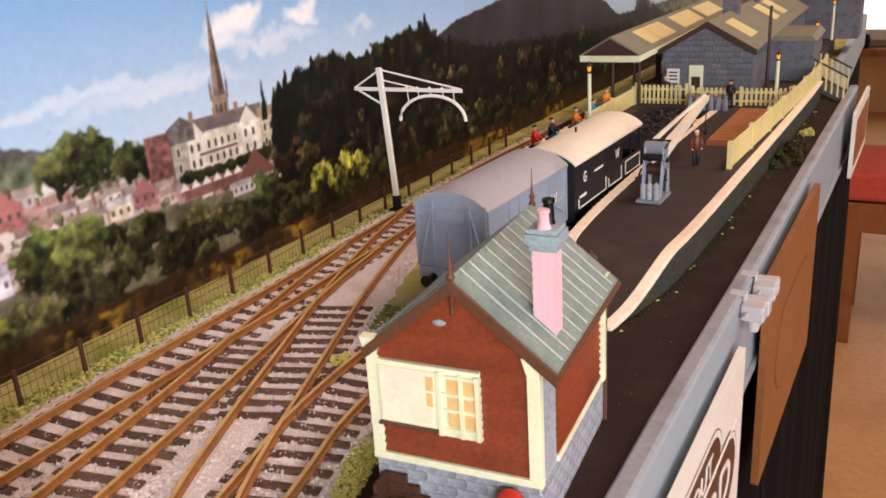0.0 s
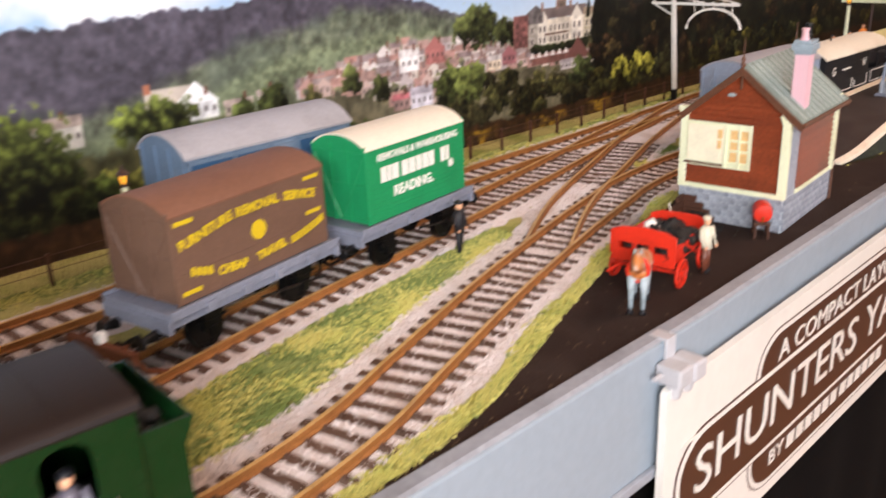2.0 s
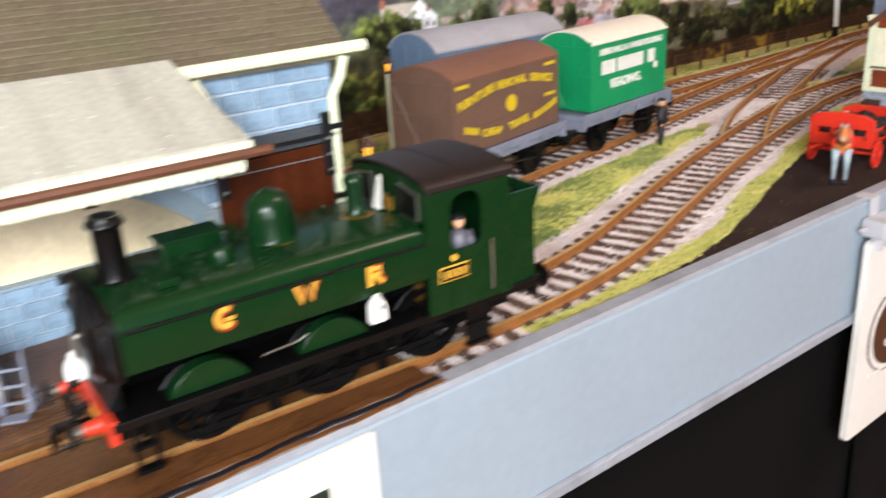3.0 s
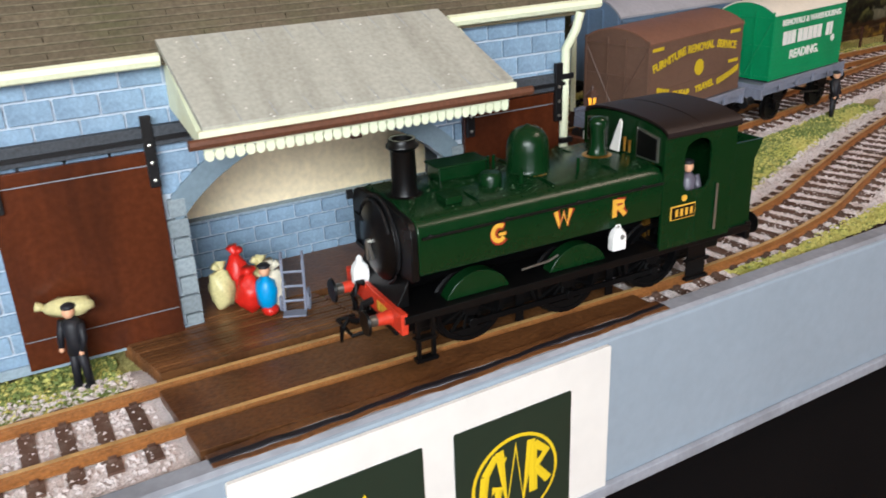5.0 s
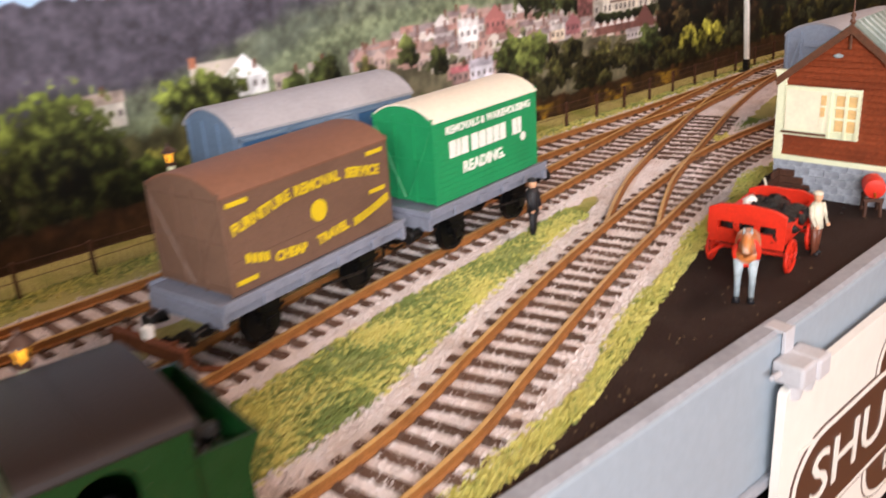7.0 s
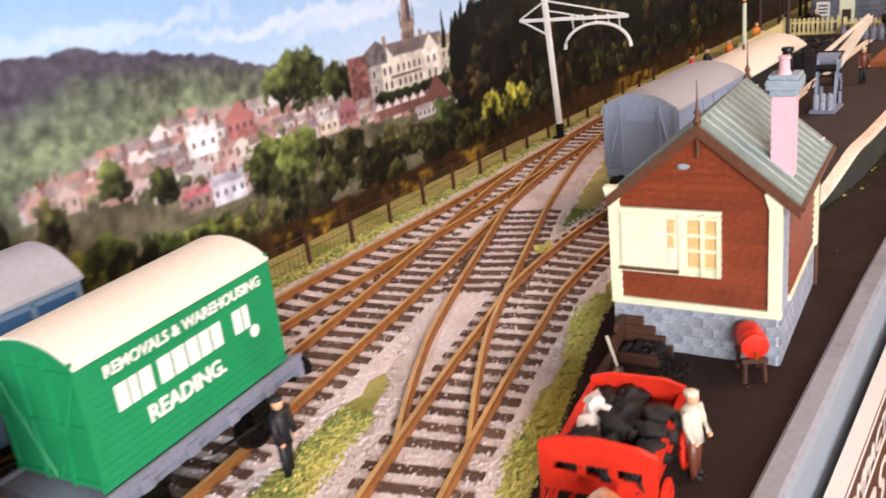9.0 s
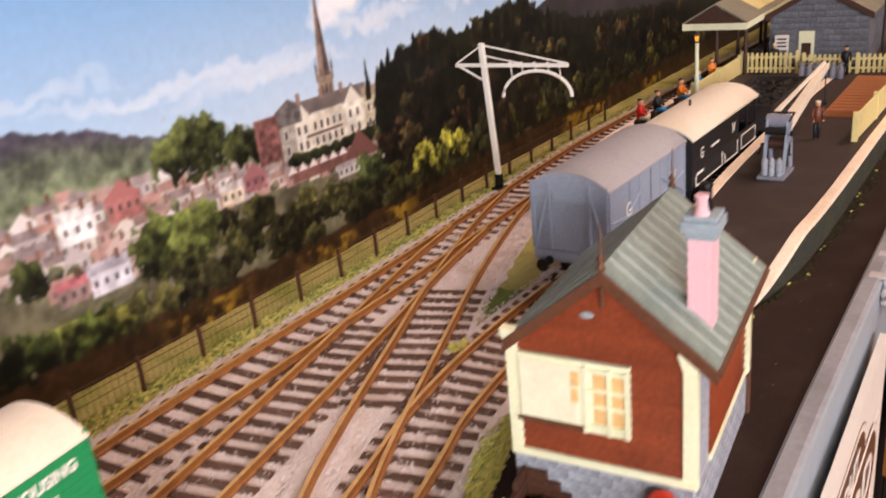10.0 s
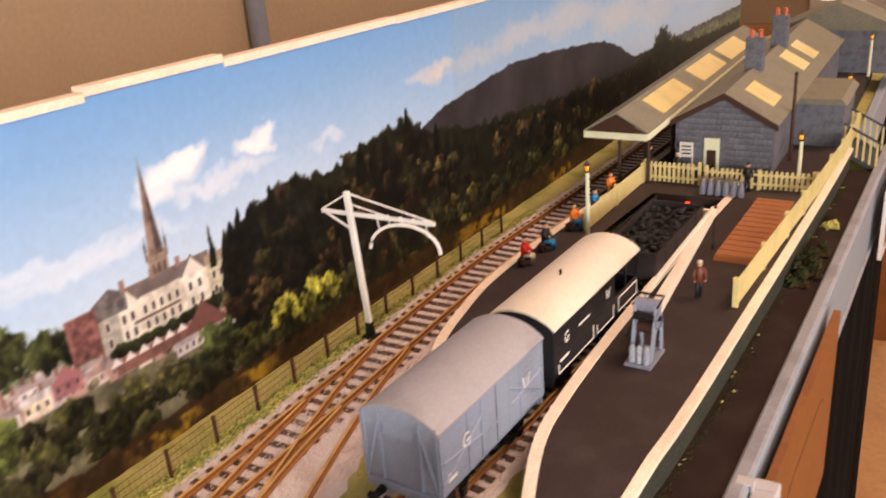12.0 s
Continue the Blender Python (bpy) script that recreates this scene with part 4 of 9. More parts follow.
def scatter(name, spots, size, material, label, category, seed, flat=0.7, up=False):
    """Many small stones or tufts as one mesh; spots: (x, y, z) rows."""
    rng = np.random.RandomState(seed)
    n = len(spots)
    base = np.array([(1, 0, 0), (-0.5, 0.87, 0), (-0.5, -0.87, 0), (0, 0, 1.0), (0.1, 0.1, -0.6)]) if not up else np.array([(1, 0, 0), (-0.5, 0.87, 0), (-0.5, -0.87, 0), (0.3, 0.2, 1.7), (-0.3, -0.2, 0.9)])
    tri = np.array([(0, 1, 3), (1, 2, 3), (2, 0, 3), (1, 0, 4), (2, 1, 4), (0, 2, 4)]) if not up else np.array([(0, 1, 3), (1, 2, 4), (2, 0, 3), (0, 1, 4)])
    a, s = rng.rand(n) * 6.283, size * (0.5 + rng.rand(n))
    c, d = np.cos(a)[:, None], np.sin(a)[:, None]
    jit = base[None] * (0.7 + 0.6 * rng.rand(n, 5, 1))
    x = (jit[..., 0] * c - jit[..., 1] * d) * s[:, None]
    y = (jit[..., 0] * d + jit[..., 1] * c) * s[:, None]
    z = jit[..., 2] * flat * s[:, None]
    v = (np.stack([x, y, z], -1) + np.array(spots)[:, None, :]).reshape(-1, 3) * MM
    f = (tri[None] + (np.arange(n) * 5)[:, None, None]).reshape(-1, 3)
    mesh = bpy.data.meshes.new(name)
    mesh.from_pydata(v.tolist(), [], f.tolist())
    mesh.materials.append(material)
    return tagged(new(name, mesh), label, category, kind="stuff")


def along(line, n, half, z, seed, y0=-438, y1=700, skip=None):
    rng = np.random.RandomState(seed)
    out = []
    lo, hi = max(y0, line[0][0]), min(y1, line[-1][0])
    table = {k: between(line, lo + k) for k in range(int(hi - lo) + 2)}
    for _ in range(n):
        y, u = rng.uniform(lo, hi), rng.uniform(-half, half)
        if abs(abs(u) - GAUGE) < 1.3 or (skip and skip(y, u)):
            continue
        if table[int(y - lo)] + u > front(y) - 0.8:
            continue
        out.append((table[int(y - lo)] + u, y, z + rng.uniform(-0.1, 0.25)))
    return out


timber = lambda y, u: -398 < y < -280
spots = along(LINE_E, 14000, 23, -1.45, 1, skip=timber) + along(LINE_A, 10000, 20, -1.5, 2, y1=520) + along(LINE_B, 9000, 20, -1.4, 3) + along(LINE_C, 7000, 19, -1.4, 4) + along(LINE_D, 8000, 19, -1.4, 5)
scatter("ballast_stones", spots, 0.62, BALLAST_ONE, "loose granite ballast chippings", "ballast", 6)

# ---- pieces: bricks, boards and slates share one mesh for each size
PIECES = {}


def piece(name, parent, size, at, material, turn=None):
    """A small bevelled block as an object of its own; alike sizes share a mesh."""
    key = (name, tuple(round(v, 2) for v in size), material.name)
    if key not in PIECES:
        x, y, z = (v / 2 for v in size)
        b = min(size) * 0.16
        s = Shape()
        ring = lambda k, h: [(sx * (x - k), sy * (y - k), h) for sx, sy in ((-1, -1), (1, -1), (1, 1), (-1, 1))]
        s.v = ring(b, -z) + ring(0, -z + b) + ring(0, z - b) + ring(b, z)
        s.f = [(3, 2, 1, 0), (12, 13, 14, 15)] + [(r * 4 + k, r * 4 + (k + 1) % 4, r * 4 + 4 + (k + 1) % 4, r * 4 + 4 + k) for r in range(3) for k in range(4)]
        me = s.mesh(name)
        me.materials.append(material)
        PIECES[key] = me
    ob = new(name, PIECES[key])
    ob.parent = parent
    m = turn.to_4x4() if turn else Matrix.Identity(4)
    m.translation = Vector(at) * MM
    ob.matrix_basis = m
    return ob


def cut(outlines, spans):
    """Spans along a wall with the openings (u0, u1) taken out."""
    for a, b in outlines:
        spans = [q for u0, u1 in spans for q in ((u0, min(u1, a)), (max(u0, b), u1)) if q[1] - q[0] > 0.8]
    return spans


def courses(parent, name, material, put, u0, u1, z0, z1, long, high, deep, holes, joint=0.45):
    """Courses of blocks over a wall; put(u, z) gives a place on it and its turn; holes: (u0, u1, z0, z1)."""
    z, row = z0, 0
    while z < z1 - 0.6:
        h = min(high, z1 - z)
        spans = cut([(a, b) for a, b, c, d in holes if z + h / 2 > c and z + h / 2 < d], [(u0, u1)])
        for a, b in spans:
            u = a - (long / 2 if row % 2 else 0)
            while u < b - 0.3:
                s, e = max(u, a), min(u + long, b)
                if e - s > 1.0:
                    at, turn = put((s + e) / 2, z + h / 2)
                    piece(name, parent, (deep, e - s - joint, h - joint), at, material, turn)
                u += long
        z += high
        row += 1


# ---- goods shed: its own axes, x out towards the line, y along the wall, from the end by the lamp
shed = thing("goods_shed", "blue-grey stone goods shed with brown sliding doors and a canopy", "shed", (-96, -271, 0), -4.29)
LEN, TALL, DEEP = 172.0, 67.0, 58.0
s = Shape()
ARCH_U0, ARCH_U1, SPRING, CROWN = -107.0, -38.0, 30.5, 45.5


ARCH_R = (((ARCH_U1 - ARCH_U0) / 2) ** 2 + (CROWN - SPRING) ** 2) / (2 * (CROWN - SPRING))


def arch_z(u, more=0.0):
    """The height of the flat arch; more: how far outside its inner edge."""
    t = u - (ARCH_U0 + ARCH_U1) / 2
    return CROWN - ARCH_R + math.sqrt(max(0.0, (ARCH_R + more) ** 2 - t * t))


def wall_piece(s, u0, u1, z0, z1, x0=-5, x1=0):
    s.box(x0, x1, u0, u1, z0, z1)


wall_piece(s, -3, 0, 0, TALL)
wall_piece(s, -33, -3, 45, TALL)
wall_piece(s, -38, -33, 0, TALL)
wall_piece(s, ARCH_U1 - 69, ARCH_U1, CROWN + 0.2, TALL)
wall_piece(s, -112, -107, 0, TALL)
wall_piece(s, -146, -112, 47, TALL)
wall_piece(s, -LEN, -146, 0, TALL)
n = 14
for k in range(n):
    a, b = ARCH_U0 + (ARCH_U1 - ARCH_U0) * k / n, ARCH_U0 + (ARCH_U1 - ARCH_U0) * (k + 1) / n
    s.add([(x, u, z) for x in (-5, 0) for u, z in ((a, arch_z(a)), (b, arch_z(b)), (b, CROWN + 0.3), (a, CROWN + 0.3))], [(0, 1, 2, 3), (7, 6, 5, 4), (0, 4, 5, 1), (1, 5, 6, 2), (2, 6, 7, 3), (3, 7, 4, 0)])
s.box(-DEEP, -5, -4, 0, 0, TALL).box(-DEEP, -5, -LEN, -LEN + 4, 0, TALL).box(-DEEP, -DEEP + 4, -LEN + 4, -4, 0, TALL)
s.prism([(-DEEP, TALL), (0, TALL), (-DEEP / 2, TALL + 24)], "y", -4, 0).prism([(-DEEP, TALL), (0, TALL), (-DEEP / 2, TALL + 24)], "y", -LEN, -LEN + 4)
shed_wall = part("wall", s, MORTAR, shed, "pale pointed masonry behind blue-grey blocks")
holes = [(-33, -3, 0, 44.5), (-146, -112, 0, 46.5)]
for k in range(12):
    a, b = ARCH_U0 - 4 + (ARCH_U1 - ARCH_U0 + 8) * k / 12, ARCH_U0 - 4 + (ARCH_U1 - ARCH_U0 + 8) * (k + 1) / 12
    holes.append((a, b, 0, arch_z((a + b) / 2) + 4.6))
flat = lambda u, z: ((0.25, u, z), None)
courses(shed, "stone_block", BLUE_BRICK, flat, -LEN, 0, 0.2, TALL, 9.2, 5.0, 0.9, holes, 0.6)
courses(shed, "stone_block", BLUE_BRICK, lambda u, z: ((u, 0.2, z), Matrix.Rotation(radians(90), 3, "Z")), -DEEP, -0.4, 0.2, TALL, 9.2, 5.0, 0.9, [], 0.6)
for u0, u1 in ((-112, -107.2), (-37.8, -33)):
    for k in range(7):
        piece("quoin", shed, (1.6, (u1 - u0) * (1.0 if k % 2 else 0.8), 4.4), (0.7, (u0 + u1) / 2 + (0 if k % 2 else 0.4), 2.6 + k * 4.9), STONE_GREY)
s = Shape()
for k in range(30):
    a, b = ARCH_U0 - 3.0 + (ARCH_U1 - ARCH_U0 + 6.0) * k / 30, ARCH_U0 - 3.0 + (ARCH_U1 - ARCH_U0 + 6.0) * (k + 1) / 30
    s.add([(x, u, z) for x in (-4.6, 1.3) for u, z in ((a, arch_z(a)), (b, arch_z(b)), (b, arch_z(b, 5.2)), (a, arch_z(a, 5.2)))], [(0, 1, 2, 3), (7, 6, 5, 4), (0, 4, 5, 1), (1, 5, 6, 2), (2, 6, 7, 3), (3, 7, 4, 0)])
part("arch_ring", s, ARCH_GREY, shed, "smooth grey stone arch")
inner = Shape().box(-30, -28, -118, -30, 18, 60)
part("inner_wall", inner, SHED_INSIDE, shed, "pale plastered inner wall")
part("inner_dado", Shape().box(-29, -26, -118, -30, 0, 17.6), MORTAR, shed)
courses(shed, "stone_block", BLUE_BRICK, lambda u, z: ((-25.7, u, z), None), -117, -31, 0.2, 17.6, 8.0, 4.4, 0.9, [])
part("inner_floor", Shape().box(-26, -0.2, -107, -38, 0.3, 2.2), PLANK, shed, "dark timber loading floor")
part("roof_bracket", Shape().box(-12, -8.4, -61, -58, 38, 52).box(-12.6, -7.8, -66, -53, 41, 44), BARGE, shed, "brown timber bracket under the roof", bevel=0.2)
part("inner_dado_cap", Shape().box(-29.4, -25.0, -118, -30, 17.6, 18.4), CAP_STONE, shed, bevel=0.2)


def sliding_door(u0, u1, top):
    door = part("sliding_door", Shape().box(1.3, 2.6, u0, u1, 1.2, top), DOOR_BROWN, shed, "glossy chocolate-brown sliding door", bevel=0.2)
    for z in (8.2, top - 3.2):
        part("batten_line", Shape().box(2.6, 2.72, u0 + 0.6, u1 - 0.6, z, z + 0.18), STONE_GREY, door)
    for u in (u0 + 0.6, u1 - 1.8):
        hanger = part("hanger_strap", Shape().box(2.6, 3.8, u - 0.4, u + 1.9, top - 8, top + 8), IRON, door, "black iron hanger strap", bevel=0.15)
        for z in (top - 6.4, top - 2.4, top + 1.6):
            part("bolt", Shape().blob((3.9, u + 0.75, z), (0.3, 0.5, 0.5), 7, 4), STEEL, hanger)
    return door


sliding_door(-33.5, -3.0, 44.5)
sliding_door(-146.5, -112.2, 46.5)
for u0, u1, z in ((-44, 0, 45.0), (-LEN, -104, 47.5)):
    beam = part("door_rail_beam", Shape().box(0.8, 3.0, u0, u1, z, z + 4.4), TIMBER_BEAM, shed, "grey-black beam carrying the door rail", bevel=0.2)
    part("door_rail", Shape().box(3.0, 3.5, u0, u1, z + 1.2, z + 2.2), IRON, beam)
for u0, u1 in ((-LEN, -108), (-3, 0)):
    part("plinth", Shape().box(0.7, 1.6, u0, u1, 0, 2.4), CAP_STONE, shed, bevel=0.2)
# roof: a slab for each side and rows of slates on the one that shows
for side in (1, -1):
    x0, x1 = (4.0, -DEEP / 2) if side > 0 else (-DEEP - 4.0, -DEEP / 2)
    s = Shape().add([(x, u, z + dz) for dz in (0, 1.2) for u in (-LEN - 3, 4) for x, z in ((x0, TALL - 2.2), (x1, TALL + 25))], [(0, 1, 3, 2), (4, 6, 7, 5), (0, 4, 5, 1), (2, 3, 7, 6), (0, 2, 6, 4), (1, 5, 7, 3)])
    slope = part("roof_slope", s, SHED_ROOF, shed, "brown-grey slate roof slope")
    if side > 0:
        run = math.hypot(x1 - x0, 27.2)
        tilt = Matrix.Rotation(math.atan2(27.2, x0 - x1), 3, "Y")
        rows = 19
        for r in range(rows):
            f = (r + 0.5) / rows
            u = -LEN - 3 + (6.5 if r % 2 else 0)
            while u < 3.5:
                s = Shape().box(-run / rows * 0.62, run / rows * 0.62, u + 0.05, min(u + 12.9, 4) - 0.05, -0.18, 0.22 + random.uniform(0, 0.14), Matrix.Translation((x0 + (x1 - x0) * f, 0, TALL - 2.2 + 27.2 * f + 1.45)) @ tilt.to_4x4() @ Matrix.Rotation(radians(5.0), 4, "Y"))
                part("slate", s, SHED_ROOF, slope)
                u += 13.0
        for r in range(1, rows):
            f = r / rows
            part("course_edge", Shape().box(-0.22, 0.22, -LEN - 2.8, 3.8, -0.2, 0.5, Matrix.Translation((x0 + (x1 - x0) * f, 0, TALL - 2.2 + 27.2 * f + 1.62)) @ tilt.to_4x4()), COURSE, slope)
for u0, u1, ga, gb in ((-LEN - 4, -108.5, TALL - 1.4, TALL - 0.8), (-38.6, 8, TALL, TALL + 0.4)):
    part("gutter", Shape().tube([(4.6, u0, ga), (4.6, u1, gb)], 1.5, 8), CREAM, shed, "cream gutter along the eaves", 40)
pipe = Shape().tube([(4.4, 2.0, TALL - 1.5), (4.2, 0.8, TALL - 6), (2.6, -1.2, TALL - 11), (2.2, -1.3, 30), (2.2, -1.3, 0.5)], 1.25, 8)
pipe_ob = part("downpipe", pipe, CREAM, shed, "cream cast downpipe at the corner", 50)
for z in (12, 30, 48):
    part("pipe_bracket", Shape().box(0.2, 4.0, -3.2, 0.6, z, z + 1.4), IRON, pipe_ob)
# canopy over the arch
CANOPY_LAP = paint("pale_felt_lap", rgb(160, 162, 160), 0.8, vary=0.12, grain=900)
can = part("canopy", Shape().add([(x, u, z + dz) for dz in (0, 1.3) for low, top in ((-106.5, -108), (-34, -39.5)) for x, z, u in ((26.8, 54.6, low), (1.2, 68.6, top))], [(0, 1, 3, 2), (4, 6, 7, 5), (0, 4, 5, 1), (2, 3, 7, 6), (0, 2, 6, 4), (1, 5, 7, 3)]),
           CANOPY_GREY, shed, "weathered grey felt canopy over the arch")
for k in range(9):
    ub, ut = -98.5 + k * 7.6, -100.5 + k * 7.0
    part("felt_lap", Shape().tube([(26.6, ub, 56.0), (14.0, (ub + ut) / 2, 62.46), (1.4, ut, 69.8)], [0.2, 0.12, 0.2], 5), CANOPY_LAP, can)
flecks = Shape()
rng_c = random.Random(8)
for k in range(34):
    f, u = rng_c.random(), rng_c.uniform(-105, -42)
    flecks.blob((1.2 + 25.6 * f, u, 69.95 - 14.0 * f), (0.22 + 0.2 * rng_c.random(), 0.24, 0.1), 6, 3)
part("white_dirt", flecks, WHITE, can, "white flecks")["kind"] = "stuff"
for u in (-107.2, -36.0):
    part("canopy_side", Shape().prism([(1.0, 66.6), (26.4, 53.4), (26.4, 51.4), (1.0, 55)], "y", u, u + 1.2), CREAM, can)
part("canopy_beam", Shape().box(26.0, 27.6, -107.6, -33.6, 52.6, 55.2), CREAM, can, bevel=0.15)
part("canopy_gutter", Shape().tube([(28.4, -110, 53.0), (28.4, -30, 53.0)], 1.1, 8), BARGE, can, "brown gutter pole", 40)
u = -107.0
while u < -36:
    board = [(u + 0.02, 52.6), (u + 0.02, 51.3), (u + 0.28, 51.0), (u + 0.1, 50.6), (u + 0.08, 49.9), (u + 0.35, 49.25), (u + 0.75, 48.95), (u + 1.35, 48.95), (u + 1.75, 49.25), (u + 2.02, 49.9), (u + 2.0, 50.6), (u + 1.82, 51.0), (u + 2.08, 51.3), (u + 2.08, 52.6)]
    part("valance_board", Shape().prism(board, "x", 26.3, 27.2), CREAM, can)
    u += 2.1

# ---- timber crossing along the shed track: between the rails, beside them and along the edge
TARRED = paint("black_tarred_strip", rgb(30, 28, 34), 0.4, vary=0.3, grain=700, bump=0.3)
deck = thing("timber_crossing", "brown plank boardwalk along the shed track", "boardwalk", kind="structure")
for k in range(14):
    x = -104.4 + 1.55 * k
    ob = part("plank", Shape().box(-0.52, 0.52, -24, 24, -2.2, 2.0 + 0.12 * (k % 2)), PLANK, deck)
    ob.matrix_basis = pose((x + 1.4) * MM, (-373 + 0.22 * k) * MM, 0, 0, 0, -5.2)
    if k > 1:
        ob2 = part("plank", Shape().box(-0.52, 0.52, -28.4, 28.4, -2.2, 2.0 + 0.12 * (k % 2)), PLANK, deck)
        ob2.matrix_basis = pose((x + 6.18) * MM, (-320.4 + 0.22 * k) * MM, 0, 0, 0, -5.2)
s = Shape()
pts = [p for p in path(LINE_E, 4.0) if -398 <= p.y <= -281]
for u0, u1, z in ((-7.0, 7.0, 0.9), (10.4, 19.6, 1.1)):
    s = Shape()
    for p in pts:
        s.v += [(p.x + u0, p.y, -2), (p.x + u0, p.y, z), (p.x + u1, p.y, z + 0.05), (p.x + u1, p.y, -2)]
    n = len(pts)
    s.f = [(i * 4 + k, i * 4 + (k + 1) % 4, (i + 1) * 4 + (k + 1) % 4, (i + 1) * 4 + k) for i in range(n - 1) for k in range(4)] + [(3, 2, 1, 0), tuple((n - 1) * 4 + k for k in range(4))]
    part("plank", s, PLANK, deck, "long worn board beside the rail", bevel=0.2)
for name, mat, a, b, z, label in (("plank", PLANK, -0.4, 1.7, 2.25, "long worn board on the front edge"), ("edge_strip", TARRED, 1.8, 3.3, 2.35, "black tarred strip on the front edge"), ("plank", PLANK, 3.4, 4.9, 2.2, "narrow board on the front edge")):
    s = Shape()
    for p in pts:
        w = 0.35 * math.sin(p.y * 0.17 + a) + 0.2 * math.sin(p.y * 0.61)
        s.v += [(front(p.y) + a + w, p.y, 0.4), (front(p.y) + a + w, p.y, z), (front(p.y) + b + w, p.y, z), (front(p.y) + b + w, p.y, 0.4)]
    s.f = [(i * 4 + k, i * 4 + (k + 1) % 4, (i + 1) * 4 + (k + 1) % 4, (i + 1) * 4 + k) for i in range(n - 1) for k in range(4)] + [(3, 2, 1, 0), tuple((n - 1) * 4 + k for k in range(4))]
    part(name, s, mat, deck, label, bevel=0.15)

# ---- yard surface, with its verge
YARD = [(-260, -43), (-215, -44), (-182, -46), (-141, -56), (-110, -66), (-75, -76), (-40, -84), (-10, -92), (20, -98), (60, -98), (100, -96), (600, -60)]
yard = solo("yard", strip(-262, 560, 5, lambda y: between(YARD, y), lambda y: front(y) - 0.1, 0.0, 14, 0.35, 4.0), TARMAC, "dark cinder yard surface in front of the sidings", "yard", "structure", smooth=60)
edge = Shape()
for y in np.arange(-262, 140, 5.0):
    x = between(YARD, y)
    edge.v += [(x, y, -2.6), (x, y, 0.05)]
edge.f = [(2 * i, 2 * i + 1, 2 * i + 3, 2 * i + 2) for i in range(len(edge.v) // 2 - 1)]
solo("yard_edge", edge, TARMAC, "dark edge of the cinder yard", "yard edge", "structure")

# ---- yard office: its own axes from the front corner nearest the edge; x to that side, y away from the cart
LEAD = paint("pale_lead_roll", rgb(172, 182, 180), 0.4, vary=0.1)
hut = thing("yard_office", "small red-brown boarded yard office with a slate roof and pink chimney", "hut", (-44.6, 0.6, 0), 3.5)
HW, HD, HS, HE, HR = 41.5, 54.0, 13.8, 42.8, 61.6
RX, RF, RB = -19.0, -0.9, HD + 0.8     # the ridge, and the roof's front and back
body = Shape().box(-HW + 0.5, -0.5, 0.5, HD - 0.5, 0, HE)
body.prism([(-HW + 0.5, HE), (-0.5, HE), (RX, HR - 2.6)], "y", 0.5, HD - 0.5)
hut_wall = part("wall_core", body, HUT_BOARD, hut)
base = part("stone_base", Shape().box(-HW - 0.2, 0.3, -0.3, HD + 0.2, 0, HS - 0.2), MORTAR, hut, "grey coursed stone base")
courses(base, "stone_block", HUT_STONE, lambda u, z: ((u, -0.3, z), Matrix.Rotation(radians(90), 3, "Z")), -HW - 0.4, 0.4, 0.1, HS - 0.4, 5.2, 2.7, 0.8, [], 0.2)
courses(base, "stone_block", HUT_STONE, lambda u, z: ((0.3, u, z), None), -0.4, HD + 0.4, 0.1, HS - 0.4, 5.2, 2.7, 0.8, [], 0.2)
courses(base, "stone_block", HUT_STONE, lambda u, z: ((-HW - 0.2, u, z), None), -0.4, HD + 0.4, 0.1, HS - 0.4, 5.2, 2.7, 0.8, [], 0.2)
z = HS + 1.4
while z < HR - 4.6:
    t = max(0.0, (z - HE) / (HR - HE - 1.4))
    a, b = -HW + 0.6 + (HW + RX) * t, -0.6 + RX * t
    s = Shape().prism([(0.5, z + 2.2), (-0.75, z), (0.5, z - 0.05)], "x", a, b)
    part("weatherboard", s, HUT_BOARD, hut)
    z += 2.15
z = HS + 1.4
while z < HE - 1:
    part("weatherboard", Shape().prism([(-0.5, z + 2.2), (0.75, z), (-0.5, z - 0.05)], "y", 11, HD - 1.5), HUT_BOARD, hut)
    z += 2.15
part("stone_pier", Shape().box(-0.9, 0.35, 1.6, 10.6, HS, HE), HUT_STONE, hut, "grey stone corner pier")
for x, y in ((-HW + 0.6, 0.2), (-1.0, 0.2), (0.1, HD - 1.2)):
    post = part("corner_post", Shape().box(x - 1.5, x + 1.5, y - 1.3, y + 1.3, HS - 0.4, HE + 1.2), CREAM, hut, "cream corner post", bevel=0.2)
    part("post_bracket", Shape().prism([(x - 2.6, HE + 2.6), (x + 2.4, HE + 2.6), (x + 1.5, HE - 1), (x - 1.5, HE - 1)], "y", y - 1.5, y + 1.3), CREAM, post)
part("sill_board", Shape().box(-HW - 0.8, 0.8, -1.5, 0.6, HS - 0.6, HS + 1.3), CREAM, hut, "cream sill board", bevel=0.2)
part("sill_board", Shape().box(-0.4, 1.1, 10.6, HD + 0.6, HS - 0.6, HS + 1.0), CREAM, hut, "cream sill board", bevel=0.2)
WX, WZ0, WZ1 = -HW + 1.9, 22.6, 40.2
win = part("window", Shape().box(WX, -13.6, -1.3, 0.2, WZ0, WZ1), CREAM, hut, "wide cream-framed window with a sliding sash", bevel=0.2)
part("blind_panel", Shape().box(WX + 0.9, WX + 15.6, -1.75, -1.25, WZ0 + 2.2, WZ1 - 1.2), WINDOW_LIT, win, "pale panel behind the sash")
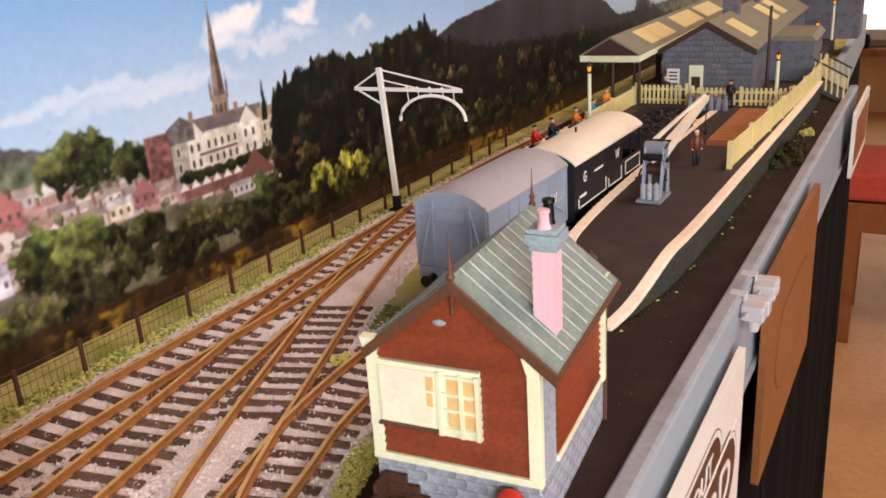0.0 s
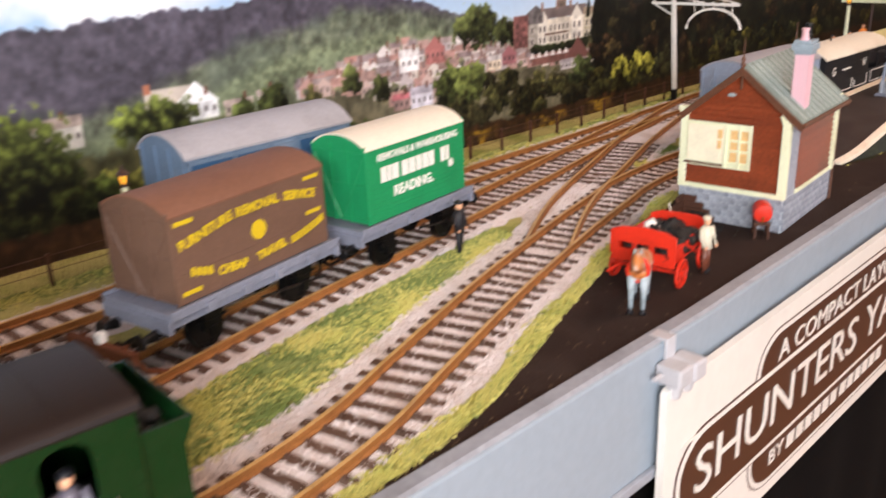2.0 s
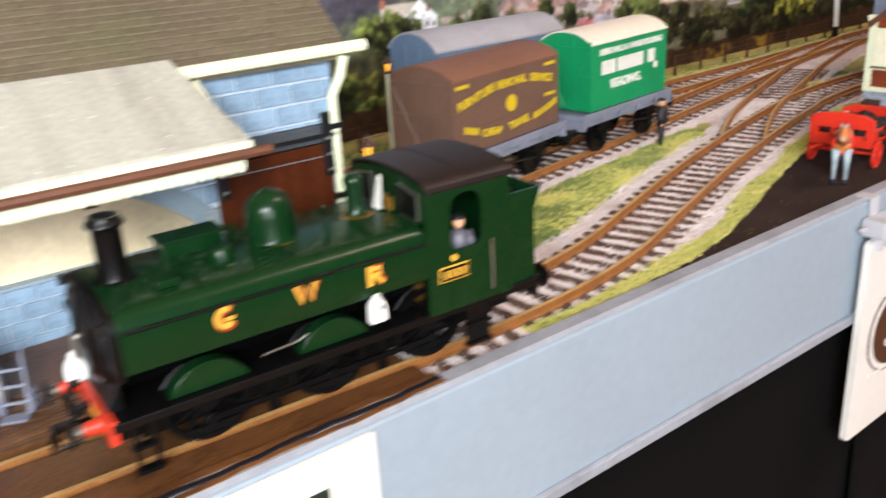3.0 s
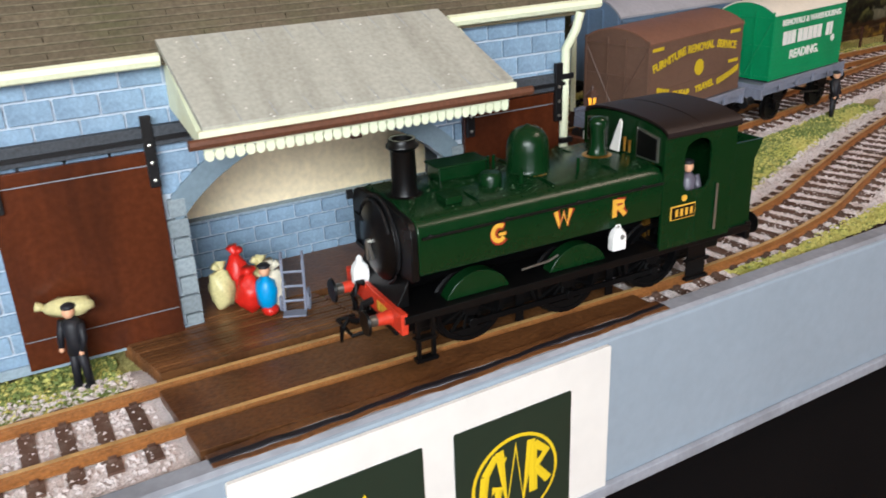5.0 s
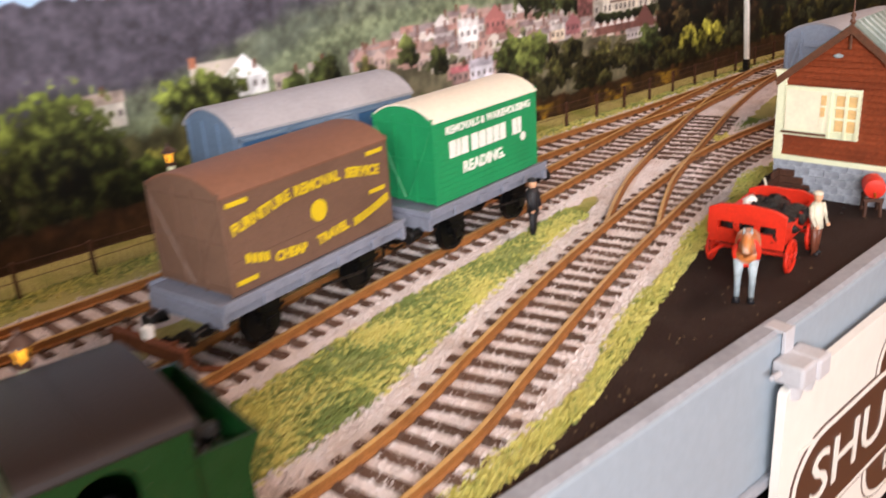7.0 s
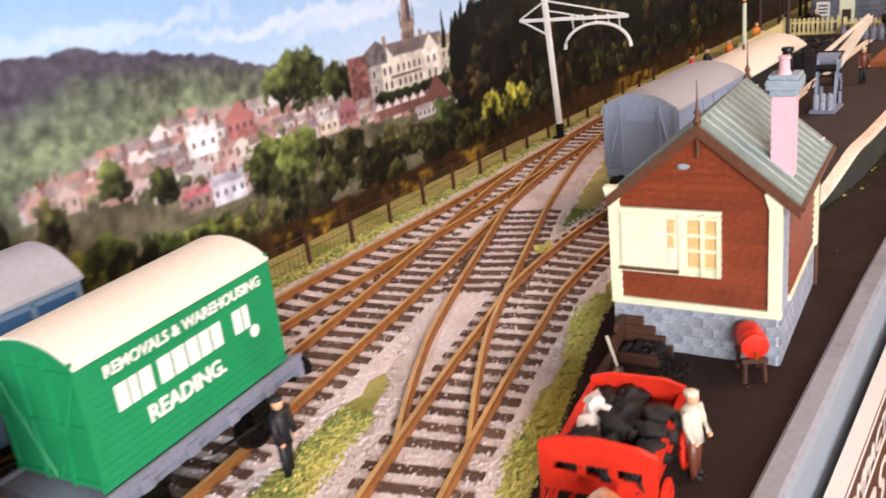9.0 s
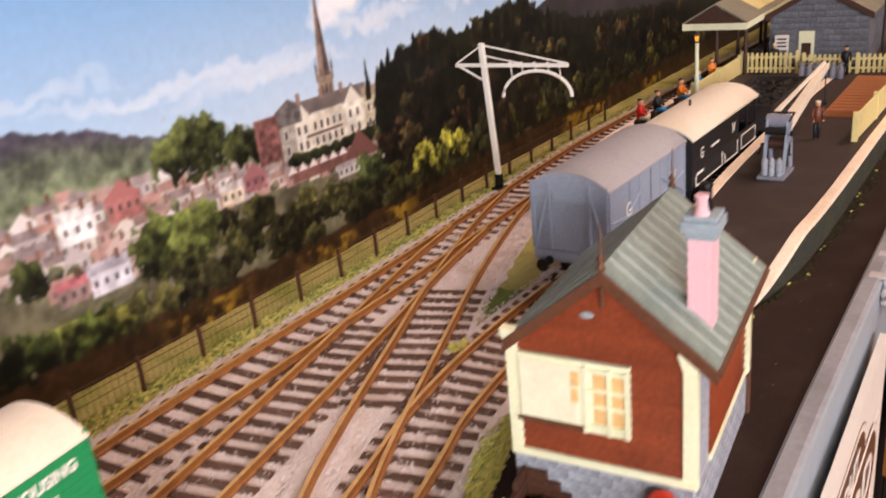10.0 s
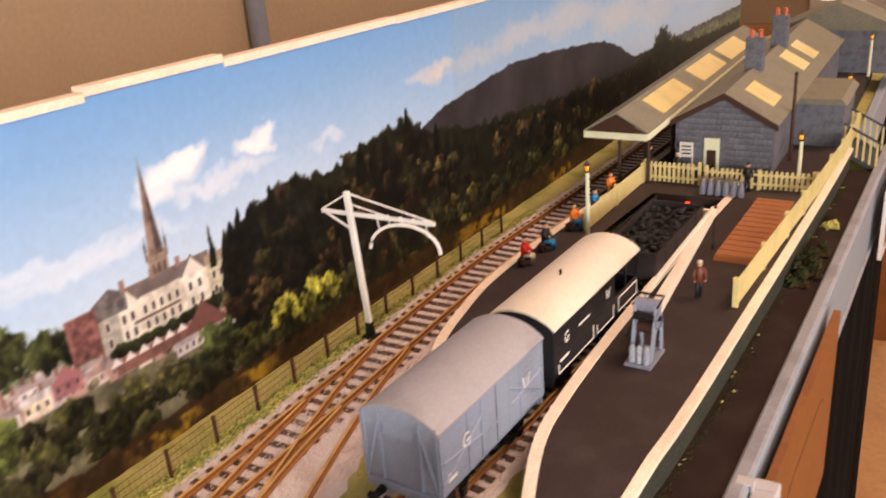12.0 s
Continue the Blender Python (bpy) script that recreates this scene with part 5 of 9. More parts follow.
for j, (z0, z1) in enumerate(((25.6, 29.6), (30.3, 33.6), (34.3, 37.9))):
    part("pane", Shape().box(WX + 13.0, WX + 14.3 + 0.3 * j, -1.95, -1.7, z0, z1), PANE_TAN if j else WINDOW_LIT, win)
    for i in range(2):
        x = WX + 18.1 + i * 4.0
        part("pane", Shape().box(x, x + 3.1, -1.62, -1.28, z0, z1), PANE_TAN, win, "tan-tinted pane of the sliding sash")
for x in (WX + 16.2, WX + 21.65, WX + 25.6):
    part("glazing_bar", Shape().box(x - 0.5, x + 0.5, -2.1, -1.3, WZ0 + 0.4, WZ1 - 0.8), CREAM, win)
for zz in (24.9, 29.95, 33.95, 38.5):
    part("glazing_bar", Shape().box(WX + 16.7, WX + 25.1, -2.0, -1.3, zz - 0.4, zz + 0.4), CREAM, win)
part("window_sill", Shape().box(WX, WX + 15.8, -2.6, -1.0, WZ0 + 0.9, WZ0 + 1.5), BARGE, win, bevel=0.15)
for side in (1, -1):
    rx0, rx1 = (RX + 23.2 * side, RX)
    z0, z1 = HE - 1.0, HR - 0.8
    slope = part("roof_slope", Shape().add([(x, y, z + dz) for dz in (0, 0.9) for y in (RF, RB) for x, z in ((rx0, z0), (rx1, z1))], [(0, 1, 3, 2), (4, 6, 7, 5), (0, 4, 5, 1), (2, 3, 7, 6), (0, 2, 6, 4), (1, 5, 7, 3)]),
                 MORTAR, hut, "green-grey slate roof slope")
    run, tilt = math.hypot(rx1 - rx0, z1 - z0), Matrix.Rotation(math.atan2(z1 - z0, rx0 - rx1), 3, "Y")
    rows, cols = 6, 11
    for r in range(rows):
        for c in range(cols):
            f = (r + 0.5) / rows
            wide = (RB - RF) / cols
            lift = Matrix.Rotation(radians(random.uniform(-0.8, 0.8)), 3, "X")
            piece("slate", slope, (run / rows * 1.12, wide - 0.5, 0.6), (rx0 + (rx1 - rx0) * f, RF + (c + 0.5) * wide, z0 + (z1 - z0) * f + 1.25 + 0.1 * (r % 2)), SLATE, tilt @ lift)
    for c in range(1, cols):
        y = RF + c * (RB - RF) / cols
        part("lead_roll", Shape().tube([(rx0, y, z0 + 1.9), (rx1, y, z1 + 1.9)], 0.28, 5), LEAD, slope)
    for y in (RF - 1.0, RB):
        part("barge_board", Shape().add([(x, y + dy, z + dz) for dz in (-2.6, 0.4) for dy in (0, 0.9) for x, z in ((rx0 + 0.4 * side, z0 + 0.6), (rx1, z1 + 0.8))], [(0, 1, 3, 2), (4, 6, 7, 5), (0, 4, 5, 1), (2, 3, 7, 6), (0, 2, 6, 4), (1, 5, 7, 3)]), BARGE, hut, "brown barge board")
    part("gutter", Shape().tube([(rx0 + 0.4 * side, RF, z0 + 0.2), (rx0 + 0.4 * side, RB, z0 + 0.2)], 0.9, 7), BARGE, hut, "brown eaves gutter", 40)
ridge = Shape()
for k in range(14):
    y = RF + k * 3.97
    ridge.prism([(RX - 1.6, HR - 0.6), (RX, HR + 1.3), (RX + 1.6, HR - 0.6)], "y", y, y + 3.8)
part("ridge_tiles", ridge, SLATE, hut, "grey ridge tiles")
for y in (RF - 0.4, RB):
    part("finial", Shape().lathe([(0.5, -8), (0.5, 0), (1.1, 1.0), (0.5, 2.2), (0.9, 3.0), (0.3, 4.2), (0.1, 11)], RX, y, HR + 0.2, 8), BARGE, hut, "brown spiked finial", 50)
CX, CY, CR = -1.8, 13.2, 2.55
chim = part("chimney", Shape().box(CX - CR, CX + CR, CY - CR, CY + CR, HE - 4, 66.4), PINK_BRICK, hut, "pink brick chimney stack", bevel=0.15)
z, row = HE + 1.2, 0
while z < 65.8:
    for face in range(4):
        for k in range(3):
            w = 1.7
            off = (k - 1) * w + (0.0 if row % 2 else -0.25)
            if face % 2 == 0:
                at, size = (CX + off, CY + (face - 1) * CR, z), (w - 0.12, 0.22, 0.92)
            else:
                at, size = (CX + (face - 2) * CR, CY + off, z), (0.22, w - 0.12, 0.92)
            piece("brick", chim, size, at, PINK_BRICK)
    z += 1.02
    row += 1
part("flashing", Shape().box(CX - 3.2, CX + 3.2, CY - 3.2, CY + 3.2, HE - 3, HE + 2.2), CAP_STONE, chim, bevel=0.2)
part("chimney_cap", Shape().box(CX - 3.2, CX + 3.2, CY - 3.2, CY + 3.2, 66.0, 67.6).box(CX - 3.9, CX + 3.9, CY - 3.9, CY + 3.9, 67.6, 70.0).box(CX - 3.4, CX + 3.4, CY - 3.4, CY + 3.4, 70.0, 71.2), CAP_STONE, chim, "blue-grey corbelled cap", bevel=0.25)
part("chimney_pot", Shape().lathe([(1.7, 0), (1.3, 1.2), (1.15, 3.4), (1.5, 3.7), (1.4, 4.3), (0.9, 4.3)], CX, CY - 1.9, 71.2, 12), PINK_BRICK, chim, "pink pot with a dark mouth", 40)
part("chimney_pot", Shape().lathe([(1.6, 0), (1.3, 1.0), (1.2, 4.6), (1.5, 4.9), (1.4, 5.6), (0.9, 5.6)], CX, CY + 1.9, 71.2, 12), BLACK, chim, "taller soot-black pot", 40)
part("drain_pipe", Shape().tube([(1.6, HD + 1.0, HE - 1), (1.2, HD + 0.4, HE - 4), (1.2, HD + 0.4, 0)], 0.6, 6), BARGE, hut, "thin brown downpipe")
part("vent", Shape().blob((-HW / 2 - 2, -0.6, HE + 8.5), (1.6, 0.6, 0.8), 8, 5, 0.3), STONE_GREY, hut)

# ---- loading platform: dark top, whitened edges, walls down to the track and the yard
PLAT_L = [(88, -66), (104, -78), (122, -86), (145, -93), (167, -96), (208, -97.5), (271, -97), (376, -94), (440, -91), (560, -86)]
PLAT_R = [(100, -66), (115, -61.6), (128, -57.6), (145, -53.8), (165, -51), (200, -48.6), (240, -46.8), (292, -44.6), (340, -42.4), (531, -35), (900, -28)]
PZ = 15.6


def ramp_z(y):
    t = min(1.0, max(0.0, (y - 108) / 56))
    return 1.0 + (PZ - 1.0) * t * t * (3 - 2 * t)


def platform(name, left, right, y0, y1, height, label, inner=True):
    plat = thing(name, label, "platform", kind="structure")
    ys = list(np.arange(y0, y1 + 0.1, 4.0))
    top, wall_l, wall_r, edge_l, edge_r = (Shape() for _ in range(5))
    for i, y in enumerate(ys):
        a, b, h = between(left, y), between(right, y), height(y)
        top.v += [(a + 3, y, h), (b - 3, y, h)]
        wall_l.v += [(a + 1, y, -2.5), (a + 0.6, y, h - 1.2)]
        wall_r.v += [(b - 1, y, -2.5), (b - 0.6, y, h - 1.2)]
        edge_l.v += [(a - 0.4, y, h - 1.6), (a - 0.4, y, h + 0.35), (a + 4.4, y, h + 0.35), (a + 4.4, y, h - 1.6)]
        edge_r.v += [(b - 3.9, y, h - 1.6), (b - 3.9, y, h + 0.35), (b + 0.4, y, h + 0.35), (b + 0.4, y, h - 1.6)]
    n = len(ys)
    for s in (top, wall_l, wall_r):
        s.f = [(2 * i, 2 * i + 1, 2 * i + 3, 2 * i + 2) for i in range(n - 1)]
    for s in (edge_l, edge_r):
        s.f = [(i * 4 + k, i * 4 + (k + 1) % 4, (i + 1) * 4 + (k + 1) % 4, (i + 1) * 4 + k) for i in range(n - 1) for k in range(4)] + [(3, 2, 1, 0), tuple((n - 1) * 4 + k for k in range(4))]
    part("surface", top, PLATFORM, plat, "dark asphalt surface", 60)
    for s in (wall_l, wall_r):
        ob = part("side_wall", s, PLAT_WALL, plat, "grey rendered side wall", 60)
    for s in (edge_l, edge_r) if inner else (edge_l,):
        part("edging", s, PLAT_EDGE, plat, "whitened edge coping", 30, 0.2)
    return plat


platform("loading_platform", PLAT_L, PLAT_R, 112, 560, ramp_z, "dark loading platform with whitened edges and a ramp end")
BACK_L = [(188, -158), (205, -164), (225, -168), (271, -173), (361, -168), (437, -160), (620, -150), (900, -138)]
BACK_R = [(188, -150), (205, -146), (271, -141), (361, -137), (440, -131), (620, -125), (900, -118)]
platform("passenger_platform", BACK_L, BACK_R, 188, 900, lambda y: PZ, "dark passenger platform with a whitened edge", False)
part("cross_platform", Shape().box(-150, -50, 428, 900, -2, PZ - 0.3), PLATFORM, bpy.data.objects["passenger_platform"])

# ---- station building far along the platform
stn = thing("station_building", "blue-grey stone station with a slate roof and an awning", "station", (-105, 480, PZ))
W2, EAVE, RIDGE, FAR = 31.0, 34.0, 52.0, 330.0
s = Shape().box(-W2, W2, 0, FAR, 0, EAVE).prism([(-W2, EAVE), (W2, EAVE), (0, RIDGE - 1)], "y", 0, FAR)
core = part("wall", s, STATION_STONE, stn, "rough blue-grey stone walls")
z = 0.4
row = 0
rng_s = random.Random(4)
while z < RIDGE - 3:
    t = max(0.0, (z + 2 - EAVE) / (RIDGE - EAVE))
    half = W2 * (1 - t)
    x = -half - (3 if row % 2 else 0)
    while x < half - 1:
        w = rng_s.uniform(5, 9)
        a, b = max(x, -half), min(x + w, half)
        if b - a > 1.2 and not (b > -13 and a < -1 and z < 24):
            piece("stone_block", core, (round(b - a, 0) - 0.4 if b - a > 2 else b - a - 0.3, 1.0, 3.6), ((a + b) / 2, -0.2, z + 2), STATION_STONE)
        x += w
    z += 4.0
    row += 1
door = part("door", Shape().box(-12, -2, -0.8, 0.4, 0, 23), CREAM, stn, "cream door surround with a lit fanlight", bevel=0.2)
part("door_leaf", Shape().box(-10, -4, -1.1, -0.6, 0, 15), BROWN_PAINT, door)
for side in (1, -1):
    x0 = side * (W2 + 3)
    part("roof_slope", Shape().add([(x, y, z + dz) for dz in (0, 1.4) for y in (-3, FAR + 2) for x, z in ((x0, EAVE - 1.2), (0, RIDGE))], [(0, 1, 3, 2), (4, 6, 7, 5), (0, 4, 5, 1), (2, 3, 7, 6), (0, 2, 6, 4), (1, 5, 7, 3)]), STATION_ROOF, stn, "grey slate roof")
    part("barge_board", Shape().add([(x, -3.6 + dy, z + dz) for dz in (-2.4, 1.6) for dy in (0, 0.9) for x, z in ((x0, EAVE - 1.2), (0, RIDGE))], [(0, 1, 3, 2), (4, 6, 7, 5), (0, 4, 5, 1), (2, 3, 7, 6), (0, 2, 6, 4), (1, 5, 7, 3)]), BROWN_PAINT, stn)
for y0 in (26, 150, 200):
    t0, t1 = 0.25, 0.8
    part("skylight", Shape().add([((W2 + 3) * (1 - t), y, EAVE - 1.2 + (RIDGE - EAVE + 1.2) * t + 1.6 + dz) for dz in (0, 0.6) for y in (y0, y0 + 30) for t in (t0, t1)], [(0, 1, 3, 2), (4, 6, 7, 5), (0, 4, 5, 1), (2, 3, 7, 6), (0, 2, 6, 4), (1, 5, 7, 3)]), SKYLIGHT, stn, "yellowed skylight")
for x, y, h in ((0, 90, 22), (0, 190, 24)):
    st = part("chimney", Shape().box(x - 6, x + 6, y - 5, y + 5, RIDGE - 6, RIDGE + h), STATION_STONE, stn, "grey stone chimney stack", bevel=0.3)
    for dx in (-3, 3):
        part("chimney_pot", Shape().lathe([(1.8, 0), (1.5, 1), (1.4, 5), (1.8, 5.4), (1.1, 5.6)], x + dx, y, RIDGE + h, 10), TERRACOTTA, st)
# the platform awning with its own low pitched roof
awn = thing("platform_awning", "station awning with yellowed skylights and cream valance on dark posts", "awning", (-161, 432, PZ))
for side in (1, -1):
    x0 = side * 21
    part("roof_slope", Shape().add([(x, y, z + dz) for dz in (0, 1.2) for y in (0, 372) for x, z in ((x0, 35.6), (0, 47.6))], [(0, 1, 3, 2), (4, 6, 7, 5), (0, 4, 5, 1), (2, 3, 7, 6), (0, 2, 6, 4), (1, 5, 7, 3)]), STATION_ROOF, awn, "grey-green awning roof")
    for y0 in (44, 150, 240) if side > 0 else ():
        part("skylight", Shape().add([(x0 * (1 - t), y, 35.6 + 11.5 * t + 1.4 + dz) for dz in (0, 0.6) for y in (y0, y0 + 74) for t in (0.15, 0.85)], [(0, 1, 3, 2), (4, 6, 7, 5), (0, 4, 5, 1), (2, 3, 7, 6), (0, 2, 6, 4), (1, 5, 7, 3)]), SKYLIGHT, awn, "yellowed skylight")
part("gable_panel", Shape().prism([(-20, 35.5), (20, 35.5), (0, 47.2)], "y", -0.6, 0.4), BROWN_PAINT, awn, "dark boarded gable")
x = -21.0
while x < 20.5:
    part("valance_board", Shape().prism([(x, 36.1), (x, 32.3), (x + 0.75, 31.5), (x + 1.5, 32.3), (x + 1.5, 36.1)], "y", -1.4, -0.7), CREAM, awn)
    x += 1.62
part("valance_strip", Shape().box(20.6, 21.4, 0, 372, 32.1, 36.1).box(-21.4, -20.6, 0, 372, 32.1, 36.1), CREAM, awn)
for y in (14, 70, 140, 210):
    for x in (-2, 17):
        part("awning_post", Shape().tube([(x, y, 0), (x, y, 34)], 1.3, 8), BROWN_PAINT, awn)
out = thing("side_building", "small grey stone outbuilding with a slate roof", "outbuilding", (-58, 560, PZ))
part("wall", Shape().box(-16, 16, 0, 70, 0, 30), STATION_STONE, out, "grey stone wall")
part("roof", Shape().prism([(-18, 30), (18, 30), (14, 34), (-14, 34)], "y", -2, 72), STATION_ROOF, out, "slate roof")
far_b = thing("signal_cabin", "grey stone building at the far end with pale roof", "building", (-84, 830, PZ))
part("wall", Shape().box(-50, 60, 0, 60, 0, 40), STATION_STONE, far_b)
part("roof", Shape().prism([(-54, 40), (64, 40), (5, 66)], "y", -3, 63), STATION_ROOF, far_b)
pole = thing("telegraph_pole", "tall dark brown pole by the platform", "pole", (-69, 520, PZ))
part("shaft", Shape().tube([(0, 0, 0), (0, 0, 58)], [1.4, 1.0], 8), BROWN_PAINT, pole)
part("cap", Shape().lathe([(1.0, 0), (1.5, 0.5), (0.2, 2.0)], 0, 0, 58, 8), IRON, pole)

# ---- rolling stock: own axes, y along the line, z from the rail top
SIDE = Matrix(((0, 0, 1, 0), (1, 0, 0, 0), (0, 1, 0, 0), (0, 0, 0, 1)))      # lettering on the side that faces the front board
OTHER = Matrix(((0, 0, -1, 0), (-1, 0, 0, 0), (0, 1, 0, 0), (0, 0, 0, 1)))   # and on the far side


def on_line(line, y, dx=0.0):
    """The place on a line and its heading."""
    a, b = between(line, y - 15), between(line, y + 15)
    return (between(line, y) + dx, y, HEAD), -math.degrees(math.atan2(b - a, 30))


def wheel(parent, x, y, r, spokes=0, material=None):
    """One wheel on its rail: tread, flange, hub and, on an engine, spokes."""
    sign = 1 if x > 0 else -1
    s = Shape()
    sides = 28
    prof = [(r - 1.1, -1.0), (r, -1.0), (r, 0.6), (r + 0.6, 0.8), (r + 0.6, 1.2), (r - 1.1, 1.2)]
    for u, v in prof:
        for k in range(sides):
            a = 2 * math.pi * k / sides
            s.v.append((x - sign * v, y + u * math.cos(a), r + u * math.sin(a)))
    m = len(prof)
    s.f = [(i * sides + k, i * sides + (k + 1) % sides, ((i + 1) % m) * sides + (k + 1) % sides, ((i + 1) % m) * sides + k) for i in range(m) for k in range(sides)]
    s.disc("x", (y, r), r * 0.26, x - 1.3, x + 1.3, 12)
    if not spokes:
        s.disc("x", (y, r), r - 1.0, x - 0.3, x + 0.3, 20)
    whole = part("wheel", s, material or BLACK, parent, "black spoked driving wheel" if spokes else "black wheel", 40)
    for k in range(spokes):
        a = 2 * math.pi * k / spokes
        part("spoke", Shape().tube([(x, y + 0.2 * r * math.cos(a), r + 0.2 * r * math.sin(a)), (x, y + (r - 0.9) * math.cos(a), r + (r - 0.9) * math.sin(a))], 0.42, 5), material or BLACK, whole)
    if spokes:
        part("balance_weight", Shape().prism([(y + (r - 0.6) * math.cos(t), r + (r - 0.6) * math.sin(t)) for t in np.linspace(3.9, 5.5, 8)], "x", x - 0.7, x + 0.7), material or BLACK, whole)
    return whole


def buffer(parent, x, y, z, way, housing, head=None, r=2.5):
    b = part("buffer", Shape().tube([(x, y, z), (x, y + way * 3.2, z)], [1.7, 1.3], 10), housing, parent, "", 40)
    part("buffer_head", Shape().tube([(x, y + way * 3.2, z), (x, y + way * 5.0, z), (x, y + way * 5.4, z), (x, y + way * 5.9, z)], [0.9, 0.9, r, r * 0.9], 14), head or BLACK, b, "", 40)
    return b


def hook(parent, y, way, z=9.0):
    """A model coupling: bar, loop and dropper."""
    s = Shape().box(-1.6, 1.6, min(y, y + way * 4), max(y, y + way * 4), z - 3.2, z - 1.4)
    s.tube([(-4.4, y + way * 4, z - 2.6), (-4.4, y + way * 8, z - 2.8), (4.4, y + way * 8, z - 2.8), (4.4, y + way * 4, z - 2.6)], 0.5, 6)
    s.tube([(0, y + way * 5, z - 2), (0, y + way * 7, z - 1), (0, y + way * 8.6, z - 2.4), (0, y + way * 9, z - 6)], [0.9, 0.8, 0.6, 0.4], 6)
    return part("coupling", s, BLACK, parent, "black hook coupling", 40)


# ---- the engine
at, turn = on_line(LINE_E, -301)
loco = thing("tank_locomotive", "dark green pannier tank locomotive with black smokebox and red buffer beam", "locomotive", at, turn)
loco.matrix_basis = loco.matrix_basis @ Matrix.Diagonal((1.0, 1.03, 1.0, 1.0))
frames = part("frames", Shape().box(-6.4, 6.4, -45, 48, 4.4, 12.4).box(-5, 5, -40, 44, 2.6, 4.4), BLACK, loco, "black main frames", bevel=0.3)
for x in (-9.4, 8.8):
    for y in (-15, 10.5):
        part("brake_hanger", Shape().box(x, x + 0.6, y - 1, y + 1, 1, 12), BLACK, frames)
part("running_plate", Shape().box(-15.4, 15.4, -46.5, 49, 12.4, 13.3).box(-15.4, -14.6, -46.5, 49, 11.4, 12.4).box(14.6, 15.4, -46.5, 49, 11.4, 12.4), BLACK, loco, "black running plate", bevel=0.2)
beam = part("buffer_beam", Shape().box(-15.2, 15.2, -47.2, -45.6, 9.0, 13.9), RED, loco, "red front buffer beam", bevel=0.25)
for k in range(9):
    for z in (9.7, 13.2):
        part("rivet", Shape().blob((-14.0 + k * 3.5, -47.3, z), (0.3, 0.2, 0.3), 6, 3), RED, beam)
for x in (-9.6, 9.6):
    b_ = buffer(beam, x, -47.2, 11.3, -1, RED, BLACK, 3.0)
    part("buffer_shank", Shape().tube([(x, -50.3, 11.3), (x, -51.9, 11.3)], 1.25, 12), STEEL, b_, "bright steel shank", 40)
for k in range(4):
    part("number_bar", Shape().box(3.0 + k * 1.7, 4.2 + k * 1.7, -47.45, -47.2, 10.4, 12.6), GOLD, beam)
part("screw_coupling", Shape().tube([(0, -47, 11.2), (0, -49.5, 10.8), (0.3, -50.2, 9.0), (0, -49.6, 7.0), (-0.3, -48.6, 6.4)], [0.9, 0.8, 0.7, 0.6, 0.4], 7), IRON, beam, "", 40)
part("vacuum_pipe", Shape().tube([(-3.4, -48, 8), (-3.4, -50, 8.6), (-3.4, -50.2, 12), (-3.4, -49, 14.6), (-3.4, -47.6, 14.4)], 0.8, 8), BLACK, beam, "black vacuum pipe", 40)
hook(loco, -46, -1)
part("rear_beam", Shape().box(-15.2, 15.2, 48.4, 50, 9.0, 13.8), BLACK, loco, "black rear buffer beam", bevel=0.25)
for x in (-9.6, 9.6):
    buffer(loco, x, 50, 10.6, 1, BLACK, BLACK, 3.0)
hook(loco, 48, 1)
TANK = [(-15.2, 21.6), (-15.5, 22.4), (-15.5, 30.0), (-15.1, 31.8), (-13.9, 33.2), (-12.0, 33.8), (-7.0, 34.0), (-4.0, 34.6), (4.0, 34.6), (7.0, 34.0), (12.0, 33.8), (13.9, 33.2), (15.1, 31.8), (15.5, 30.0), (15.5, 22.4), (15.2, 21.6)]
tank = part("pannier_tank", Shape().prism(TANK, "y", -42.6, 20), GREEN, loco, "glossy dark green pannier tanks", 50, 0.3)
part("boiler", Shape().disc("y", (0, 23.4), 10.2, -43.4, 20, 28), BLACK, loco, "black boiler underside", 40)
smoke = part("smokebox_front", Shape().prism([(u * 0.995, v if v > 23 else v - 1.2) for u, v in TANK], "y", -44.2, -42.5), BLACK, loco, "black smokebox front plate", 50, 0.3)
part("smokebox_door", Shape().tube([(0, -44.1, 25.4), (0, -44.8, 25.4), (0, -46.0, 25.4), (0, -46.6, 25.4)], [9.4, 9.2, 7.4, 3.0], 30), BLACK, smoke, "domed smokebox door", 40)
part("door_rim", Shape().tube([(9.9 * math.cos(t), -44.5, 25.4 + 9.9 * math.sin(t)) for t in np.linspace(0, 2 * math.pi, 33)], 0.38, 6, False), IRON, smoke, "", 40)
part("door_dart", Shape().tube([(0, -46.4, 25.4), (0, -47.6, 25.4)], 0.7, 8).tube([(0, -47.2, 25.4), (2.6, -47.3, 22.2)], 0.35, 6).tube([(0, -47.5, 25.4), (0.4, -47.6, 21.4)], 0.35, 6), STEEL, smoke, "steel door handles")
for z in (22, 28.8):
    part("hinge_strap", Shape().box(-9.5, 2, -46.3, -45.6, z - 0.5, z + 0.5), BLACK, smoke)
part("front_handrail", Shape().tube([(8 * math.cos(t), -45.6, 26.6 + 8 * math.sin(t)) for t in np.linspace(0.35, 2.8, 13)], 0.35, 6), IRON, smoke, "", 40)
for x in (-15.0, 15.0):
    part("lamp_iron", Shape().box(x - 0.4, x + 0.4, -45.6, -44.2, 30.5, 32.6), IRON, smoke)
part("front_fall_plate", Shape().prism([(-46.4, 13.3), (-43.2, 13.3), (-43.2, 19.4)], "x", -11, 11), BLACK, loco, bevel=0.2)
